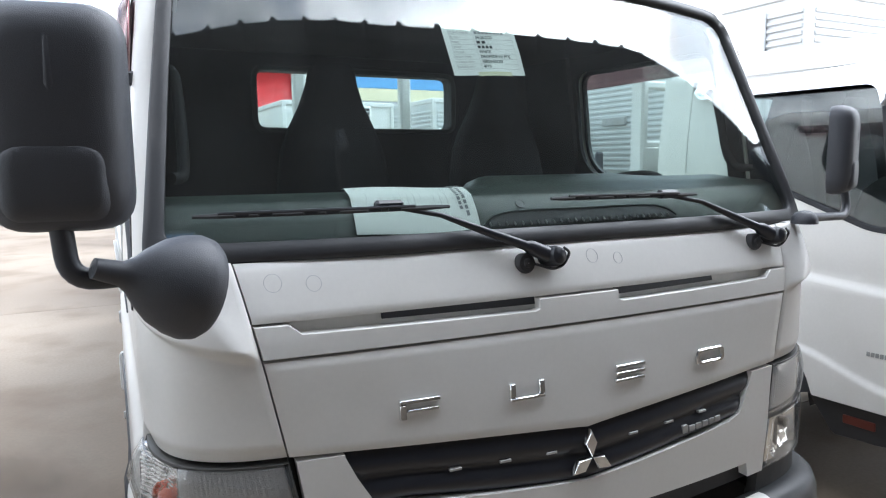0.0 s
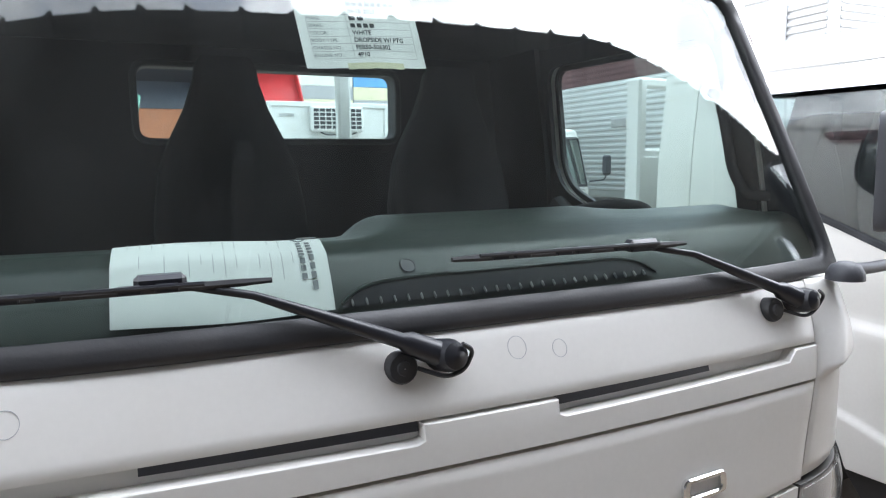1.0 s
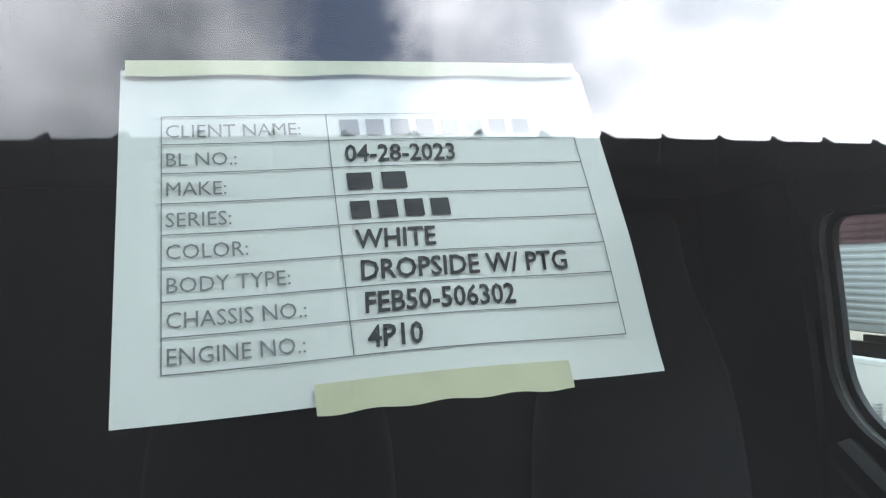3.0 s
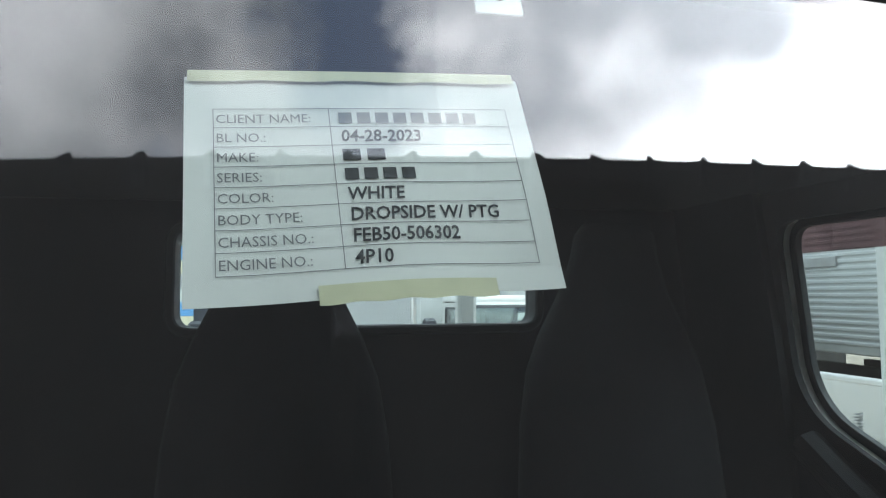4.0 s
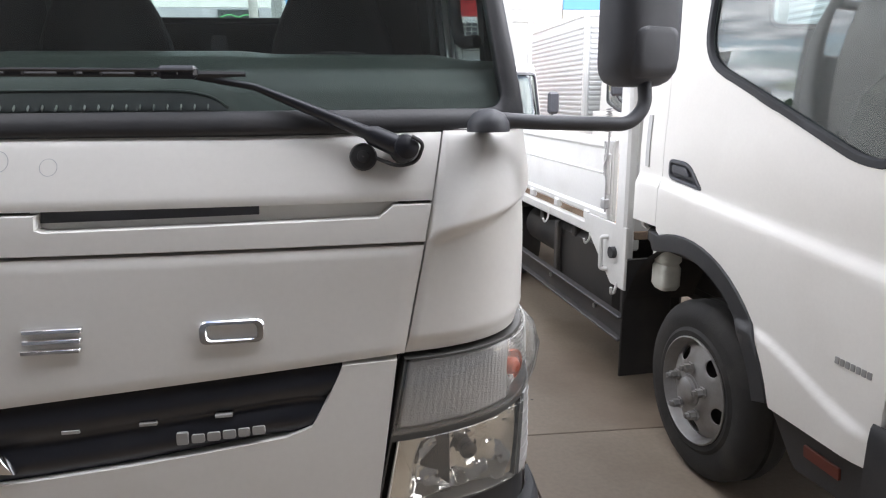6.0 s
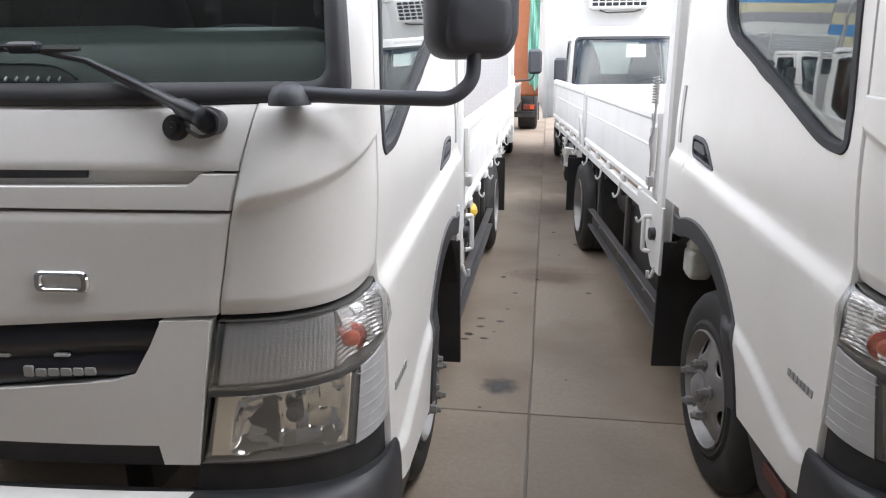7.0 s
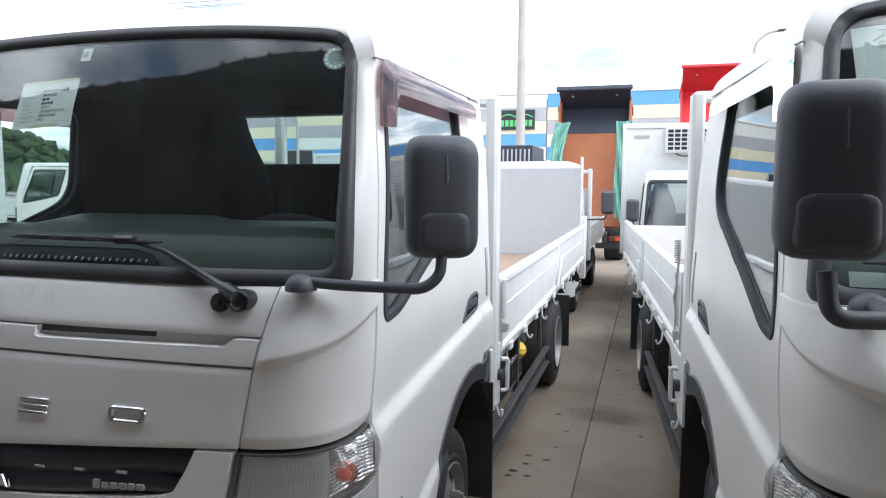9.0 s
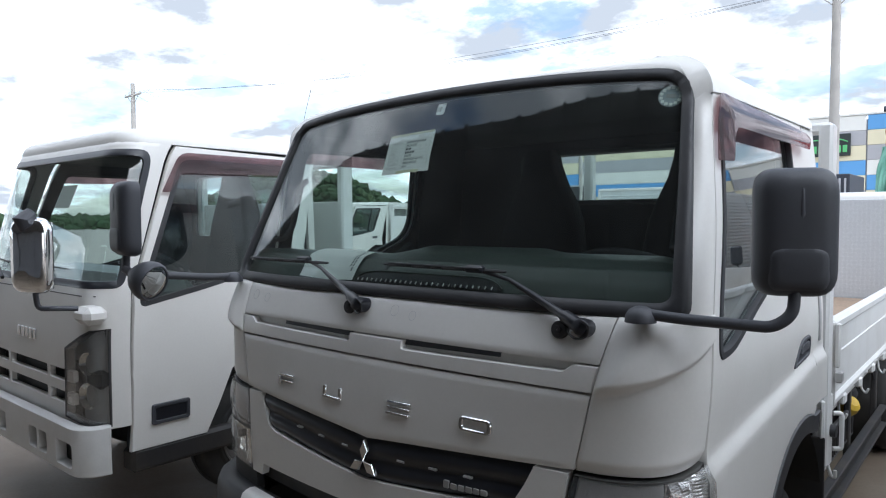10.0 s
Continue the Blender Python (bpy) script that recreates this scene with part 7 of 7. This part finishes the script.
# ---------------------------------------------------------------- wooded hill in the distance
def hill_h(ang, k):
    """Height of the ridge by bearing (degrees left of straight ahead)."""
    return max(0.3, 0.3 + 12.5 * smooth(39, 51, ang) * (1 - 0.92 * smooth(53, 64, ang)))
def hill_pt(u, v):
    ang = 34 + 76 * u
    r = 130 + 60 * v
    a = radians(ang)
    return Vector((-r * math.sin(a), r * math.cos(a), hill_h(ang, 0) * math.sin(math.pi * 0.5 * min(1, v * 1.2)) - 1.0))
hill = lone("hill", Shape().grid(hill_pt, 60, 10), LEAF, "wooded green hill", "hill", kind="structure")
rng = random.Random(7)
ico = [(0, 0, 1), (0.894, 0, 0.447), (0.276, 0.851, 0.447), (-0.724, 0.526, 0.447), (-0.724, -0.526, 0.447), (0.276, -0.851, 0.447), (0.724, 0.526, -0.447), (-0.276, 0.851, -0.447), (-0.894, 0, -0.447), (-0.276, -0.851, -0.447), (0.724, -0.526, -0.447), (0, 0, -1)]
icof = [(0, 1, 2), (0, 2, 3), (0, 3, 4), (0, 4, 5), (0, 5, 1), (1, 6, 2), (2, 7, 3), (3, 8, 4), (4, 9, 5), (5, 10, 1), (6, 7, 2), (7, 8, 3), (8, 9, 4), (9, 10, 5), (10, 6, 1), (11, 7, 6), (11, 8, 7), (11, 9, 8), (11, 10, 9), (11, 6, 10)]
wood = Shape()
for k in range(2600):
    p = hill_pt(rng.random(), rng.random() ** 0.7)
    r = rng.uniform(0.5, 1.5)
    c = p + Vector((rng.uniform(-1, 1), rng.uniform(-1, 1), rng.uniform(0.2, 2.0)))
    wood.add([c + Vector((q[0] * r * rng.uniform(0.7, 1.3), q[1] * r * rng.uniform(0.7, 1.3), q[2] * r * rng.uniform(0.6, 1.2))) for q in ico], icof)
lone("hill_trees", wood, LEAF, "dense trees covering the distant hill", "trees", kind="stuff", angle=10)

# ---------------------------------------------------------------- marks on the floor
def soft_stain(name, colour, strength, rough):
    """A stain that fades out unevenly towards its rim."""
    m = bpy.data.materials.new(name)
    m.use_nodes = True
    n, l = m.node_tree.nodes, m.node_tree.links
    p, out = n["Principled BSDF"], n["Material Output"]
    p.inputs["Base Color"].default_value, p.inputs["Roughness"].default_value = (*colour, 1), rough
    co, ln, noise, wob, rim, clear, mix = n.new("ShaderNodeTexCoord"), n.new("ShaderNodeVectorMath"), n.new("ShaderNodeTexNoise"), n.new("ShaderNodeMath"), n.new("ShaderNodeMapRange"), n.new("ShaderNodeBsdfTransparent"), n.new("ShaderNodeMixShader")
    ln.operation = "LENGTH"
    noise.inputs["Scale"].default_value, noise.inputs["Detail"].default_value = 2.6, 8
    wob.operation, wob.inputs[1].default_value = "MULTIPLY_ADD", 0.9
    rim.inputs[1].default_value, rim.inputs[2].default_value, rim.inputs[3].default_value, rim.inputs[4].default_value = 0.75, 1.35, strength, 0.0
    info, shift = n.new("ShaderNodeObjectInfo"), n.new("ShaderNodeVectorMath")
    shift.operation = "ADD"
    l.new(co.outputs["Object"], ln.inputs[0])
    l.new(co.outputs["Object"], shift.inputs[0])
    l.new(info.outputs["Location"], shift.inputs[1])
    l.new(shift.outputs[0], noise.inputs["Vector"])
    l.new(noise.outputs["Fac"], wob.inputs[0])
    l.new(ln.outputs["Value"], wob.inputs[2])
    l.new(wob.outputs[0], rim.inputs[0])
    l.new(rim.outputs[0], mix.inputs[0])
    l.new(clear.outputs[0], mix.inputs[1])
    l.new(p.outputs[0], mix.inputs[2])
    l.new(mix.outputs[0], out.inputs[0])
    return m


OIL_SOFT = soft_stain("oil_mark", (0.06, 0.057, 0.055), 0.75, 0.5)
RUST_SOFT = soft_stain("rust_mark", (0.20, 0.115, 0.07), 0.30, 0.8)
GRIME = soft_stain("grime", (0.14, 0.115, 0.09), 0.28, 0.85)
stain_loop = [(math.cos(2 * math.pi * k / 20), math.sin(2 * math.pi * k / 20)) for k in range(20)]
stain_mesh = {m.name: Shape().add([(a, b, 0.0) for a, b in stain_loop], [tuple(range(20))]).mesh("stain", m) for m in (OIL_SOFT, RUST_SOFT, GRIME)}


def blot(x, y, rx, ry, m, label, z=0.0015, rz=0.0):
    ob = new("floor_stain", stain_mesh[m.name])
    ob.matrix_basis = pose(x, y, z, 0, 0, rz) @ Matrix.Diagonal((rx, ry, 1, 1))
    return tagged(ob, label, "stain", "floor stains", "structure")


blot(1.140, 1.896, 0.12, 0.11, OIL_SOFT, "dark oil stain on the concrete")
rg = random.Random(4)
for k in range(15):
    r = rg.uniform(0.010, 0.030)
    blot(rg.uniform(0.98, 1.75), rg.uniform(0.6, 5.6), r, r * rg.uniform(0.6, 1.0), OIL_SOFT, "small dark oil spot on the concrete", 0.0021 + 0.00005 * k)
for k in range(7):
    blot(0.90 + 0.06 * k * rg.random(), 2.45 + 0.12 * rg.random() * k, 0.035, 0.022, OIL_SOFT, "small dark oil spot on the concrete", 0.0036 + 0.00005 * k)
blot(1.404, 3.707, 0.42, 0.26, RUST_SOFT, "faint rusty patch on the concrete", 0.0011)
for x, y, rx, ry, rz in ((1.45, 6.3, 0.5, 1.1, 5), (-1.6, 2.4, 0.6, 1.2, 10), (-1.5, 0.2, 0.5, 0.5, 0), (1.35, 9.5, 0.5, 1.3, 0)):
    blot(x, y, rx, ry, GRIME, "greyish grime on the concrete", 0.0007, rz)
